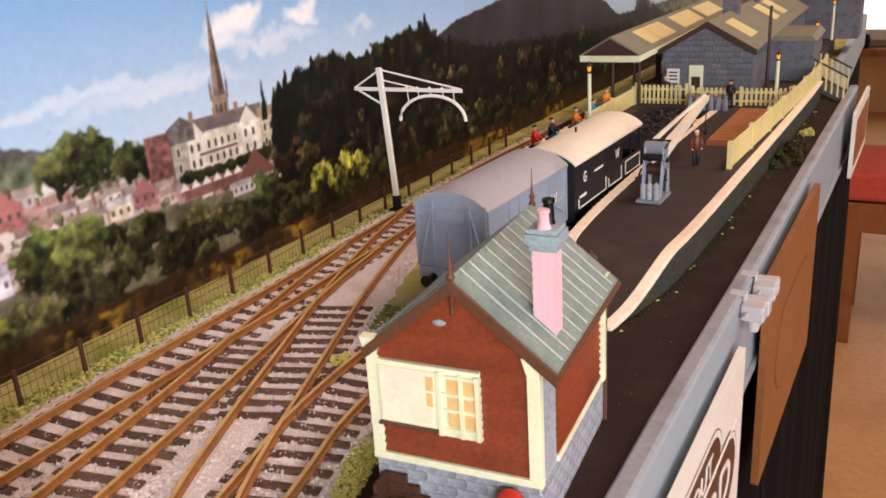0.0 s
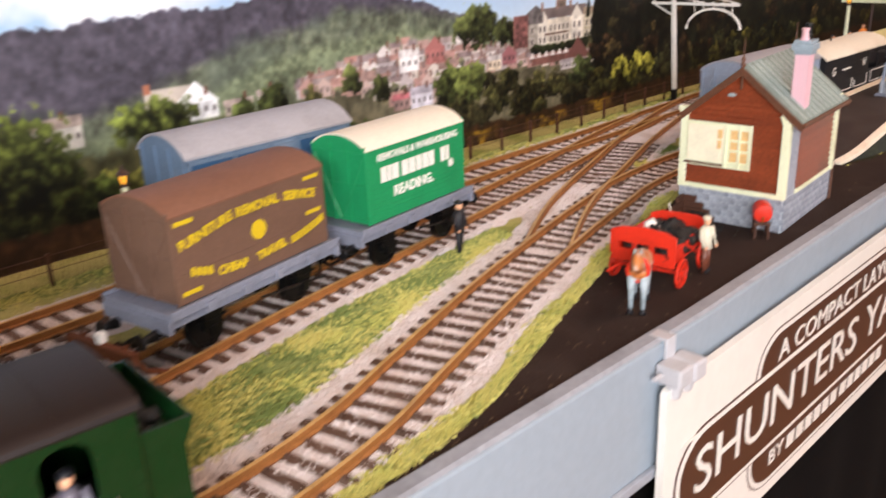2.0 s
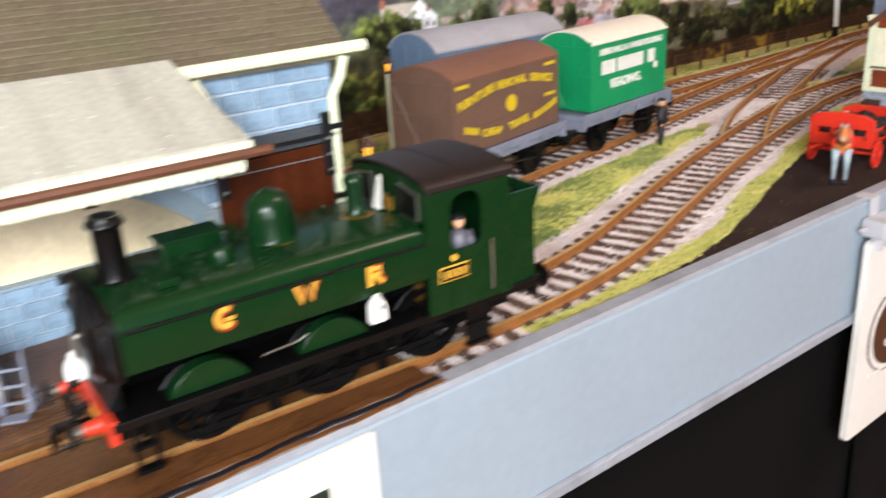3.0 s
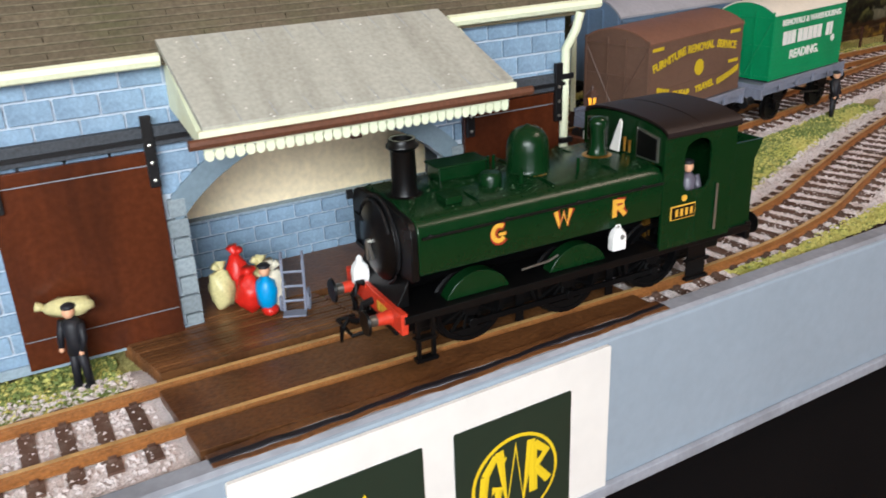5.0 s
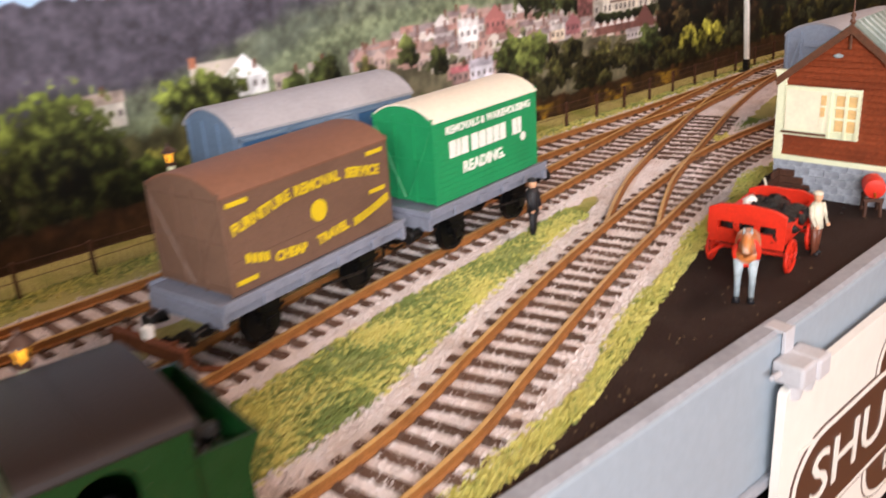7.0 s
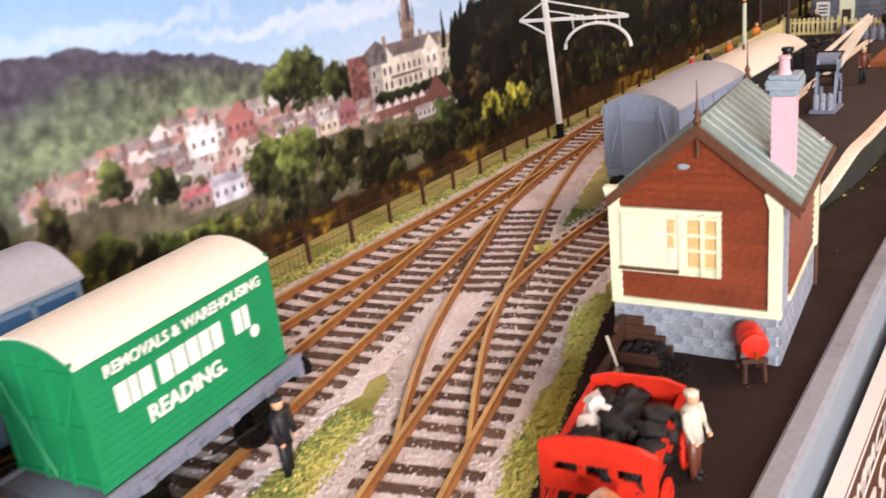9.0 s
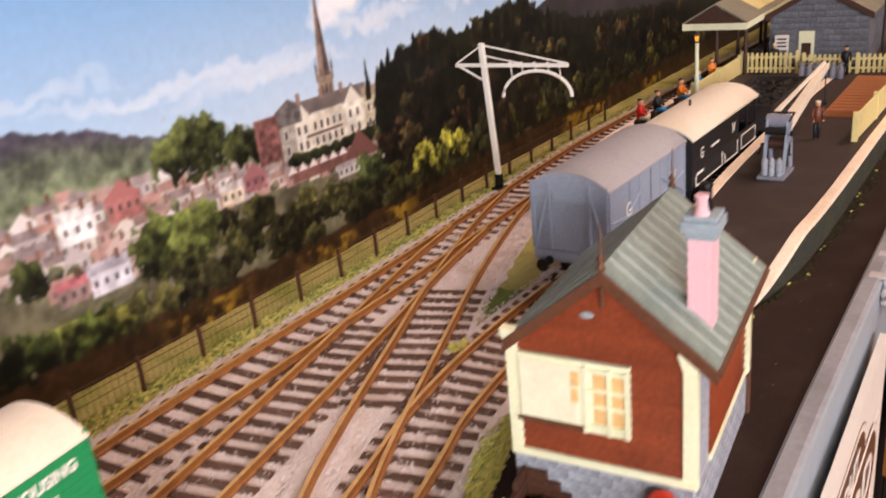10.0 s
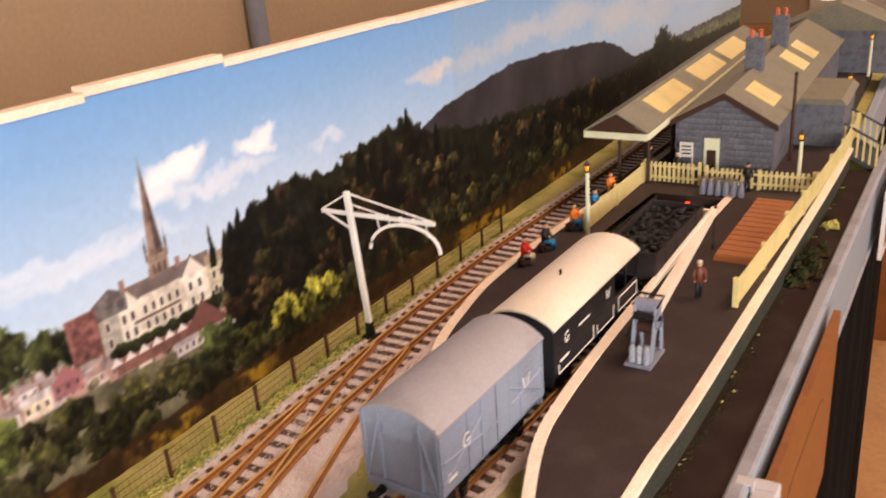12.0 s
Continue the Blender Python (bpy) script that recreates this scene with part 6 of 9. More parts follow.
for x in (-16.1, 16.1):
    rail_ = part("handrail", Shape().tube([(x, -42, 30.2), (x, 19.5, 30.2)], 0.32, 6), BLACK, tank, "thin black handrail")
    for y in (-40, -22, -4, 14):
        part("handrail_knob", Shape().blob((x - math.copysign(0.3, x), y, 30.2), (0.55, 0.55, 0.55), 7, 5), IRON, rail_)
for y in (-26.5, -8.0, 9.0):
    part("tank_seam", Shape().box(-12.4, 12.4, y - 0.12, y + 0.12, 34.0, 34.45), GREEN, tank)
for x in (-13.2, 13.2):
    for k in range(18):
        part("rivet", Shape().blob((x, -40.5 + k * 3.4, 33.55), (0.28, 0.28, 0.22), 6, 3), GREEN, tank)
for y in (-41.6, -25.4, -9.1, 7.9, 18.6):
    for k in range(11):
        part("rivet", Shape().blob((-11.5 + 2.3 * k, y, 34.0 + (0.55 if 3 < k < 7 else 0.05)), (0.26, 0.26, 0.2), 6, 3), GREEN, tank)
for x in (-15.5, 15.5):
    for k in range(14):
        part("rivet", Shape().blob((x, 19.0, 22.6 + 0.6 * k), (0.16, 0.2, 0.2), 6, 3), GREEN, tank)
dust, rng_t = Shape(), random.Random(17)
for k in range(420):
    x, y = rng_t.uniform(-13, 13), rng_t.uniform(-41, 19)
    z = 34.62 if abs(x) < 4 else 34.62 - 0.6 * (abs(x) - 4) / 3 if abs(x) < 7 else 34.02 - 0.035 * (abs(x) - 7)
    r_ = rng_t.uniform(0.07, 0.2)
    dust.add([(x - r_, y, z), (x, y - r_ * 0.8, z), (x + r_, y, z), (x, y + r_, z), (x, y, z + 0.12)], [(0, 1, 4), (1, 2, 4), (2, 3, 4), (3, 0, 4)])
part("dust", dust, DUST, tank, "pale dust flecks on the tank tops")["kind"] = "stuff"
part("tank_filler", Shape().box(-9.4, -3.2, -28, -16, 34.2, 37.4).box(-9.9, -2.7, -28.5, -15.5, 37.4, 37.9), GREEN, tank, "raised green tank filler box", bevel=0.3)
part("top_feed", Shape().lathe([(2.6, 0), (2.6, 2.2), (2.0, 3.0), (0.8, 3.2)], 3.6, -19, 34, 12), GREEN, tank, "", 40)
for x, y in ((-6, -14), (6.8, -13), (-6, -12.5), (7, 2)):
    part("vent_pipe", Shape().tube([(x, y, 34), (x, y, 37.4)], 0.45, 6), GREEN, tank)
part("tool_box", Shape().box(5.6, 10.4, -33.5, -29.5, 34, 35.6), GREEN, tank, bevel=0.2)
part("chimney", Shape().lathe([(3.5, 0), (3.1, 0.5), (2.8, 1.4), (2.7, 3.0), (2.65, 10.6), (2.8, 10.9), (3.3, 11.2), (3.5, 11.6), (3.4, 12.0), (3.0, 12.4), (2.9, 13.2), (2.2, 13.2), (2.1, 10)], 0, -38, 33.9, 28), BLACK, loco, "tall black chimney with a lipped cap", 40)
part("chimney_base_ring", Shape().lathe([(4.0, 0), (4.3, 0.3), (3.6, 0.6)], 0, -38, 34.2, 24), COPPER, loco, "", 40)
part("dome", Shape().lathe([(5.7, 0), (5.2, 0.5), (4.95, 1.4), (4.9, 5.4), (4.65, 7.4), (3.9, 9.2), (2.5, 10.4), (0.9, 10.9), (0.3, 11.3)], 0, -7, 34, 28), GREEN, loco, "rounded green steam dome", 60)
part("dome_ring", Shape().lathe([(5.6, 0), (5.7, 0.3), (5.0, 0.5)], 0, -7, 34, 28), BRASS, loco, "", 40)
part("safety_valve", Shape().lathe([(3.0, 0), (2.3, 0.8), (1.9, 2.4), (1.75, 6.4), (2.2, 7.6), (2.3, 8.6), (1.6, 9.6), (1.0, 9.8)], 0, 12.5, 34.2, 20), GREEN, loco, "green safety valve bonnet", 50)
part("valve_ring", Shape().lathe([(3.8, 0), (3.9, 0.3), (3.0, 0.6)], 0, 12.5, 34.2, 20), BRASS, loco, "", 40)
part("whistles", Shape().tube([(2.6, 18.6, 35), (2.6, 18.6, 38.6)], [0.3, 0.45], 8).tube([(4.2, 18.8, 35), (4.2, 18.8, 38.0)], [0.3, 0.45], 8), BRASS, loco, "brass whistles", 40)
part("whistle_shield", Shape().prism([(-1.0, 35), (2.2, 35), (3.2, 42.5), (2.4, 43.2)], "y", 17.0, 17.4), WHITE, loco, "bright whistle shield")
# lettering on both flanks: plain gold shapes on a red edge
for m, x in ((SIDE, 15.55), (OTHER, -15.55)):
    flank = 1 if x > 0 else -1
    for y, kind in ((-24.0, "ring"), (-7.8, "zigzag"), (7.4, "bar")):
        for mat, off, grow in ((CRIMSON, 0.0, 0.35), (GOLD, 0.12, 0.0)):
            s = Shape()
            dy = 0.25 * flank if mat is CRIMSON else 0.0
            if kind == "ring":
                s.tube([(x, y + dy + 1.5 * math.cos(t) * flank, 27.4 - dy * flank + 1.75 * math.sin(t)) for t in np.linspace(0.9, 5.6, 15)], 0.55 + grow, 4)
                s.box(x - 0.2, x + 0.2, y + dy - 0.1, y + dy + 1.6 * flank, 26.7, 27.4)
            elif kind == "zigzag":
                s.tube([(x, y + dy + u * flank, 27.4 + v) for u, v in ((-2.0, 1.8), (-1.0, -1.8), (0, 1.2), (1.0, -1.8), (2.0, 1.8))], 0.5 + grow, 4)
            else:
                s.box(x - 0.2, x + 0.2, y + dy - 1.9 * flank, y + dy - 0.7 * flank, 24.4, 28.8).tube([(x, y + dy - 1.0 * flank, 28.2), (x, y + dy + 1.2 * flank, 28.0), (x, y + dy + 1.2 * flank, 26.8), (x, y + dy - 1.0 * flank, 26.5)], 0.5 + grow, 4)
                s.tube([(x, y + dy, 26.5), (x, y + dy + 1.7 * flank, 24.6)], 0.5 + grow, 4)
            squash = [((px - x) * 0.16 + x + flank * off, py, pz) for px, py, pz in s.v]
            s.v = squash
            part("letter_shape", s, mat, tank)
# cab with a real doorway on each side, round-cornered roof, windows
for x in (-15.5, 14.7):
    side = part("cab_side", Shape().prism([(20, 12.6), (20, 41.0), (30.4, 41.0), (30.4, 39.2), (28.2, 38.8), (26.7, 37.6), (26.2, 35.6), (26.2, 28.2), (27.2, 26.6), (30.4, 26.4), (30.4, 12.6)], "x", x, x + 0.8), GREEN, loco, "green cab side sheet", bevel=0.12)
    part("cab_side_rear", Shape().prism([(30.4, 12.6), (30.4, 26.4), (33.4, 26.6), (34.4, 28.2), (34.4, 35.6), (33.9, 37.6), (32.6, 38.8), (30.4, 39.2), (30.4, 41.0), (42, 41.0), (42, 12.6)], "x", x, x + 0.8), GREEN, side, bevel=0.12)
    sx = x + (0.85 if x > 0 else -0.05)
    for y in (21.2, 25.2, 35.4, 40.8):
        for k in range(10):
            part("rivet", Shape().blob((sx, y, 14.2 + k * 2.6), (0.2, 0.24, 0.24), 6, 3), GREEN, side)
    part("grab_rail", Shape().tube([(sx + (0.5 if x > 0 else -0.5), 36.4, 15), (sx + (0.5 if x > 0 else -0.5), 36.4, 27)], 0.3, 6), STEEL, side)
    plate = part("number_plate", Shape().box(sx - 0.1, sx + 0.25, 22.6, 30.2, 19.8, 23.4), GOLD, side, "brass-edged number plate", bevel=0.15)
    part("plate_field", Shape().box(sx - 0.1, sx + 0.33, 22.9, 29.9, 20.1, 23.1), BLACK, plate)
    for k in range(4):
        part("number_bar", Shape().box(sx, sx + 0.42, 23.9 + k * 1.5, 24.7 + k * 1.5, 20.7, 22.5), GOLD, plate)
    part("route_disc", Shape().disc("x", (26.6, 26.4 - 1.4), 0.8, sx - 0.05, sx + 0.2, 14), GOLD, side)
    part("cab_step", Shape().box(sx - 1.2, sx + 0.2, 29, 36, 2.2, 2.9).box(sx - 1.2, sx + 0.2, 29, 36, 7, 7.7).box(sx - 1.0, sx - 0.5, 29.6, 35.4, 2.2, 12.6), BLACK, side, "black cab steps")
front_sheet = part("cab_front", Shape().prism([(-14.7, 33.8), (-14.7, 40.8), (-12.5, 42.2), (-8, 43.1), (0, 43.6), (8, 43.1), (12.5, 42.2), (14.7, 40.8), (14.7, 33.8)], "y", 20.0, 20.8), GREEN, loco, "green cab front sheet")
for x0, x1 in ((-13.4, -5.8), (5.8, 13.4)):
    w = part("front_window", Shape().prism([(x0, 34.4), (x1, 34.4), (x1, 41.6 if x1 < 0 else 40.4), (x0, 40.4 if x0 < 0 else 41.6)], "y", 19.5, 20.1), STEEL, front_sheet, "thin-rimmed spectacle window")
    part("pane", Shape().prism([(x0 + 0.4, 34.8), (x1 - 0.4, 34.8), (x1 - 0.4, 41.1 if x1 < 0 else 40.0), (x0 + 0.4, 40.0 if x0 < 0 else 41.1)], "y", 19.3, 19.6), BLACK, w, "dark glass pane")
part("cab_back", Shape().box(-14.7, 14.7, 41.2, 42.0, 12.6, 41.5), GREEN, loco)
part("cab_floor", Shape().box(-14.7, 14.7, 20, 42, 12.8, 14), BLACK, loco)
part("backhead", Shape().box(-9, 9, 20.8, 22.4, 14, 33).tube([(-6, 22.4, 27), (-6, 23.6, 27)], 1.2, 8).tube([(4, 22.4, 29), (4, 23.4, 29)], 1.0, 8), BRASS, loco, "brass and black boiler fittings")
arc = [(15.9 * math.sin(t), 40.9 + 3.4 * max(0.0, math.cos(t)) ** 0.75) for t in np.linspace(-math.pi / 2, math.pi / 2, 19)]
roof = part("cab_roof", Shape().prism(arc + [(u * 0.975, v - 0.55) for u, v in arc[::-1]], "y", 20.3, 43.0), CAB_ROOF, loco, "sooty brown-black curved cab roof", 30)
for y in (31,):
    part("roof_rib", Shape().prism([(u, v + 0.12) for u, v in arc] + [(u, v - 0.05) for u, v in arc[::-1]], "y", y - 0.25, y + 0.25), CAB_ROOF, roof)
bunker_ = part("bunker", Shape().prism([(42, 12.6), (42, 31.5), (49.2, 31.5), (51.2, 35.4), (51.8, 35.4), (49.8, 30.6), (49.8, 12.6)], "x", -14.4, 14.4), GREEN, loco, "green coal bunker with a flared top", bevel=0.15)
for x in (-14.6, 13.8):
    part("bunker_side", Shape().prism([(42, 31), (42, 35.4), (51.8, 35.4), (49.8, 31)], "x", x, x + 0.8), GREEN, bunker_)
coal = Shape()
for k in range(26):
    coal.blob((random.uniform(-12, 12), random.uniform(43, 49), 32 + random.uniform(-0.5, 1.8)), (1.5, 1.4, 1.2), 6, 4, 0.5, k)
part("coal_load", coal, COAL, bunker_, "heaped coal")
part("bunker_lamp", Shape().box(-1.2, 1.2, 50.2, 52.2, 26, 29.4).blob((0, 51.2, 30), (0.9, 0.9, 0.8), 8, 4), LAMP_WHITE, loco, bevel=0.2)
for x, y, z, topped in ((-5.6, -47.4, 13.6, True), (16.4, 6.6, 16.6, False)):
    loaf = [(-1.9, 0), (1.9, 0), (1.9, 3.0), (1.6, 4.2), (0.9, 5.1), (0, 5.4), (-0.9, 5.1), (-1.6, 4.2), (-1.9, 3.0)]
    lamp_ = part("head_lamp", Shape().prism(loaf, "x", x - 1.1, x + 1.1, Matrix.Translation((0, y, z))), LAMP_WHITE, loco, "white enamel head lamp", bevel=0.4)
    if topped:
        part("lamp_top", Shape().lathe([(0.9, 0), (0.7, 0.7), (0.8, 0.9), (0.3, 1.6)], x, y, z + 5.1, 10), LAMP_WHITE, lamp_)
    else:
        part("lamp_handle", Shape().tube([(x, y - 0.9, z + 4.9), (x, y - 0.5, z + 6.0), (x, y + 0.5, z + 6.0), (x, y + 0.9, z + 4.9)], 0.28, 6), LAMP_WHITE, lamp_)
    if not topped:
        part("lamp_lens", Shape().disc("x", (y + 0.5, z + 3.4), 0.6, x + 1.05, x + 1.3, 12), LAMP_MARK, lamp_, "grey lens ring")
for i, y in enumerate((-28.0, -2.0, 23.0)):
    for x in (-8.7, 8.7):
        wheel(loco, x, y, 8.6, 14)
    part("axle", Shape().tube([(-8, y, 8.6), (8, y, 8.6)], 1.0, 8), IRON, loco)
for x in (-10.4, 10.4):
    part("coupling_rod", Shape().box(x - 0.4, x + 0.4, -28, 23, 4.2, 5.5).disc("x", (-28, 4.9), 1.2, x - 0.7, x + 0.7, 12).disc("x", (-2, 4.9), 1.2, x - 0.7, x + 0.7, 12).disc("x", (23, 4.9), 1.2, x - 0.7, x + 0.7, 12), BLACK, loco, "black coupling rod", bevel=0.1)
    part("reach_rod", Shape().tube([(x * 1.36, -17.5, 16.6), (x * 1.36, -10.5, 17.0), (x * 1.36, -8.0, 17.9)], 0.28, 6), STEEL, loco, "bright reversing rod")
for y in (-28.0, -2.0):
    for x0, x1 in ((-13.6, -10.4), (10.4, 13.6)):
        part("splasher", Shape().prism([(y + 8.2 * math.cos(t), 10.6 + 8.2 * math.sin(t)) for t in np.linspace(0.36, math.pi - 0.36, 15)], "x", x0, x1), GREEN, loco, "green wheel splasher", 40, 0.15)
for x in (-14.6, 13.6):
    for y in (-43.5, -40.0):
        part("front_step", Shape().box(x, x + 1.0, y, y + 0.8, 1.5, 12.4), BLACK, loco)
    part("step_tread", Shape().box(x - 0.5, x + 1.5, -44, -39, 1.2, 2.0).box(x - 0.5, x + 1.5, -44, -39, 6.4, 7.0), BLACK, loco)


# ---- wagons
def running_gear(wagon, length, width, z, solebar, base=None):
    base = base or length * 0.55
    for x in (-width / 2 + 1.6, width / 2 - 2.6):
        sb = part("solebar", Shape().box(x, x + 1.0, -length / 2, length / 2, z - 3.2, z), solebar, wagon, bevel=0.15)
        for y in (-base / 2, base / 2):
            part("axle_guard", Shape().prism([(y - 4.2, z - 3), (y + 4.2, z - 3), (y + 1.6, 4.2), (y - 1.6, 4.2)], "x", x + 0.1, x + 0.7), BLACK, sb)
            part("axle_box", Shape().box(x - 0.5, x + 1.4, y - 1.6, y + 1.6, 4.6, 8), BLACK, sb, bevel=0.3)
            part("leaf_spring", Shape().prism([(y - 5, 10.2), (y, 8.4), (y + 5, 10.2), (y, 9.6)], "x", x - 0.2, x + 1.0), BLACK, sb)
        part("brake_lever", Shape().tube([(x + 0.6, 0, 9), (x + 0.8, base * 0.75, 6.0)], 0.45, 5), BLACK, sb)
    part("underframe", Shape().box(-width / 2 + 3, width / 2 - 3, -length / 2 + 1, length / 2 - 1, z - 3, z - 1), BLACK, wagon)
    for y in (-base / 2, base / 2):
        for x in (-8.7, 8.7):
            wheel(wagon, x, y, 6.2)
        part("axle", Shape().tube([(-8, y, 6.2), (8, y, 6.2)], 0.8, 8), IRON, wagon)
    for way in (-1, 1):
        part("headstock", Shape().box(-width / 2 + 0.4, width / 2 - 0.4, way * length / 2 - 0.8, way * length / 2 + 0.8, z - 4.2, z - 0.2), solebar, wagon, bevel=0.15)
        for x in (-8.6, 8.6):
            buffer(wagon, x, way * (length / 2 + 0.8), 10.4, way, BLACK, IRON, 2.5)
        hook(wagon, way * length / 2, way)


def arched(width, eave, crown, steps=13):
    return [(width / 2 * math.sin(t) / math.sin(0.9), eave + crown * (math.cos(t) - math.cos(0.9)) / (1 - math.cos(0.9))) for t in np.linspace(-0.9, 0.9, steps)]


def van_shell(wagon, length, width, floor_z, eave, crown, wall, roof, roof_label, y0=None, y1=None, over=0.9):
    y0, y1 = -length / 2 if y0 is None else y0, length / 2 if y1 is None else y1
    top = arched(width, eave, crown)
    bd = part("body", Shape().prism([(-width / 2, floor_z), (width / 2, floor_z)] + top[::-1], "y", y0, y1), wall, wagon, bevel=0.15)
    rf = arched(width + 1.6, eave + 0.1, crown + 0.6)
    part("roof", Shape().prism(rf + [(u, v - 0.9) for u, v in rf[::-1]], "y", -length / 2 - over, length / 2 + over), roof, wagon, roof_label, 40)
    return bd


def planks(body, width, y0, y1, z0, z1, pitch, material, ends=True):
    """Raised boarding over sides and ends."""
    z = z0
    while z < z1 - 0.4:
        for x in (-width / 2 - 0.12, width / 2 - 0.13):
            part("plank", Shape().box(x, x + 0.25, y0 + 0.2, y1 - 0.2, z + 0.12, min(z + pitch, z1) - 0.12), material, body)
        z += pitch


# grey van
van = thing("goods_van", "light grey covered goods van with plain arched roof", "wagon", (-120.4, 146.5, HEAD), -3.5)
VL, VW, VF, VE = 70.0, 30.4, 14.4, 38.6
body = van_shell(van, VL, VW, VF, VE, 5.4, WAGON_GREY, ROOF_GREY, "grey arched roof")
planks(body, VW, -VL / 2, VL / 2, VF + 0.2, VE - 0.3, 2.6, WAGON_GREY)
for x in (-VW / 2 - 0.6, VW / 2):
    for y in (-34.6, -18.0, -9.4, 9.4, 18.0, 34.6):
        part("strapping", Shape().box(x, x + 0.6, y - 0.6, y + 0.6, VF, VE - 0.2), WAGON_GREY, body)
    for a, b in (((-33.5, VF + 4), (-10, VE - 8)), ((33.5, VF + 4), (10, VE - 8)), ((-33.5, VF + 12), (-10.4, VF + 9.5)), ((33.5, VF + 12), (10.4, VF + 9.5))):
        part("diagonal_brace", Shape().tube([(x + 0.3, a[0], a[1]), (x + 0.3, b[0], b[1])], 0.55, 4), WAGON_GREY, body)
    dr = part("door", Shape().box(x + 0.05, x + 0.5, -9, 9, VF + 0.6, VE - 1), WAGON_GREY, body, bevel=0.12)
    part("door_gap", Shape().box(x + 0.3, x + 0.62, -0.2, 0.2, VF + 0.6, VE - 1), WAGON_BLACK, dr)
    part("door_bar", Shape().box(x + 0.3, x + 0.8, -6, 6, VF + 8, VF + 9), WAGON_GREY, dr)
for way in (-1, 1):
    y = way * VL / 2
    for x0 in (-15.0, -8.4, 7.4, 14.0):
        part("end_post", Shape().box(x0, x0 + 1.0, min(y, y + way * 0.8), max(y, y + way * 0.8), VF, VE + 1.5), WAGON_GREY, body)
    part("end_vent", Shape().prism([(y, VE - 2), (y + way * 1.6, VE - 5), (y, VE - 5)] if way > 0 else [(y, VE - 5), (y - 1.6, VE - 5), (y, VE - 2)], "x", -6, 6), WAGON_GREY, body)
    for sx in (-1, 1):
        part("end_brace", Shape().tube([(sx * 14, y + way * 0.4, VF + 2), (sx * 8, y + way * 0.4, VE - 1)], 0.5, 4), WAGON_GREY, body)
for y, kind in ((-19.5, 0), (22.0, 1)):
    s = Shape()
    x = VW / 2 + 0.55
    if kind == 0:
        s.tube([(x, y + 2.1 * math.cos(t), 27.5 + 2.4 * math.sin(t)) for t in np.linspace(0.9, 5.6, 13)], 0.5, 4).box(x - 0.2, x + 0.2, y, y + 2.2, 26.6, 27.5)
    else:
        s.tube([(x, y + u, 27.5 + v) for u, v in ((-2.6, 2.4), (-1.3, -2.4), (0, 1.6), (1.3, -2.4), (2.6, 2.4))], 0.45, 4)
    s.v = [((px - x) * 0.3 + x, py, pz) for px, py, pz in s.v]
    part("letter_shape", s, WHITE, body)
for z, w in ((19.6, 2.2), (17.6, 5.0)):
    part("number_bar", Shape().box(VW / 2 + 0.2, VW / 2 + 0.35, -31, -31 + w, z, z + 1.3), WHITE, body)
running_gear(van, VL, VW, VF, WAGON_GREY, 40)

# brake van with an open verandah at the far end
brake = thing("brake_van", "charcoal brake van with a white arched roof and open verandah", "wagon", (-116.0, 240.0, HEAD), -3.0)
BL, BW, BF, BE = 90.0, 29.0, 13.0, 35.2
body = van_shell(brake, BL, BW, BF, BE, 5.2, WAGON_BLACK, ROOF_WHITE, "white arched roof", -BL / 2, 17)
planks(body, BW, -BL / 2, 17, BF + 4.2, BE - 0.3, 2.4, WAGON_BLACK)
part("verandah_floor", Shape().box(-BW / 2, BW / 2, 17, BL / 2, BF - 0.4, BF + 0.6), WAGON_BLACK, brake)
for x in (-BW / 2, BW / 2 - 0.9):
    part("verandah_side", Shape().box(x, x + 0.9, 17, BL / 2, BF, BF + 9), WAGON_BLACK, brake)
    for y in (30, BL / 2 - 1):
        part("verandah_post", Shape().box(x, x + 0.9, y, y + 1, BF, BE), WAGON_BLACK, brake)
part("verandah_end", Shape().box(-BW / 2, BW / 2, BL / 2 - 0.9, BL / 2, BF, BF + 9), WAGON_BLACK, brake)
part("brake_column", Shape().tube([(0, 34, BF), (0, 34, BF + 10)], 0.8, 8).tube([(-3, 34, BF + 10), (3, 34, BF + 10)], 0.5, 6), IRON, brake)
for x in (-BW / 2 - 0.7, BW / 2 + 0.7):
    for y0, y1 in ((-42, -8), (-4, 14), (20, 42)):
        part("side_handrail", Shape().tube([(x, y0, BF + 4), (x, y0, BF + 1.4), (x, y1, BF + 1.4), (x, y1, BF + 8), (x, y0, BF + 8), (x, y0, BF + 4)] if y0 == 20 else [(x, y0, BF + 5.5), (x, y0, BF + 1.4), (x, y1, BF + 1.4), (x, y1, BF + 7.4)], 0.32, 5), WHITE, brake, "white handrail")
    part("step_board", Shape().box(min(x, x * 0.94), max(x, x * 0.94), -40, 40, 4.4, 5.2), WAGON_BLACK, brake)
for way in (-1, 1):
    part("roof_strip", Shape().box(-0.4, 0.4, -8, -7.2, BE + 5.6, BE + 8.4), IRON, brake)
s = Shape()
x = BW / 2 + 0.25
s.tube([(x, -33 + 1.8 * math.cos(t), 27.0 + 2.1 * math.sin(t)) for t in np.linspace(0.9, 5.6, 13)], 0.45, 4).box(x - 0.2, x + 0.2, -33, -31.1, 26.2, 27.0)
s.v = [((px - x) * 0.3 + x, py, pz) for px, py, pz in s.v]
part("letter_shape", s, WHITE, body)
s = Shape().tube([(x, 9 + u, 28 + v) for u, v in ((-2.2, 2.1), (-1.1, -2.1), (0, 1.4), (1.1, -2.1), (2.2, 2.1))], 0.6, 4)
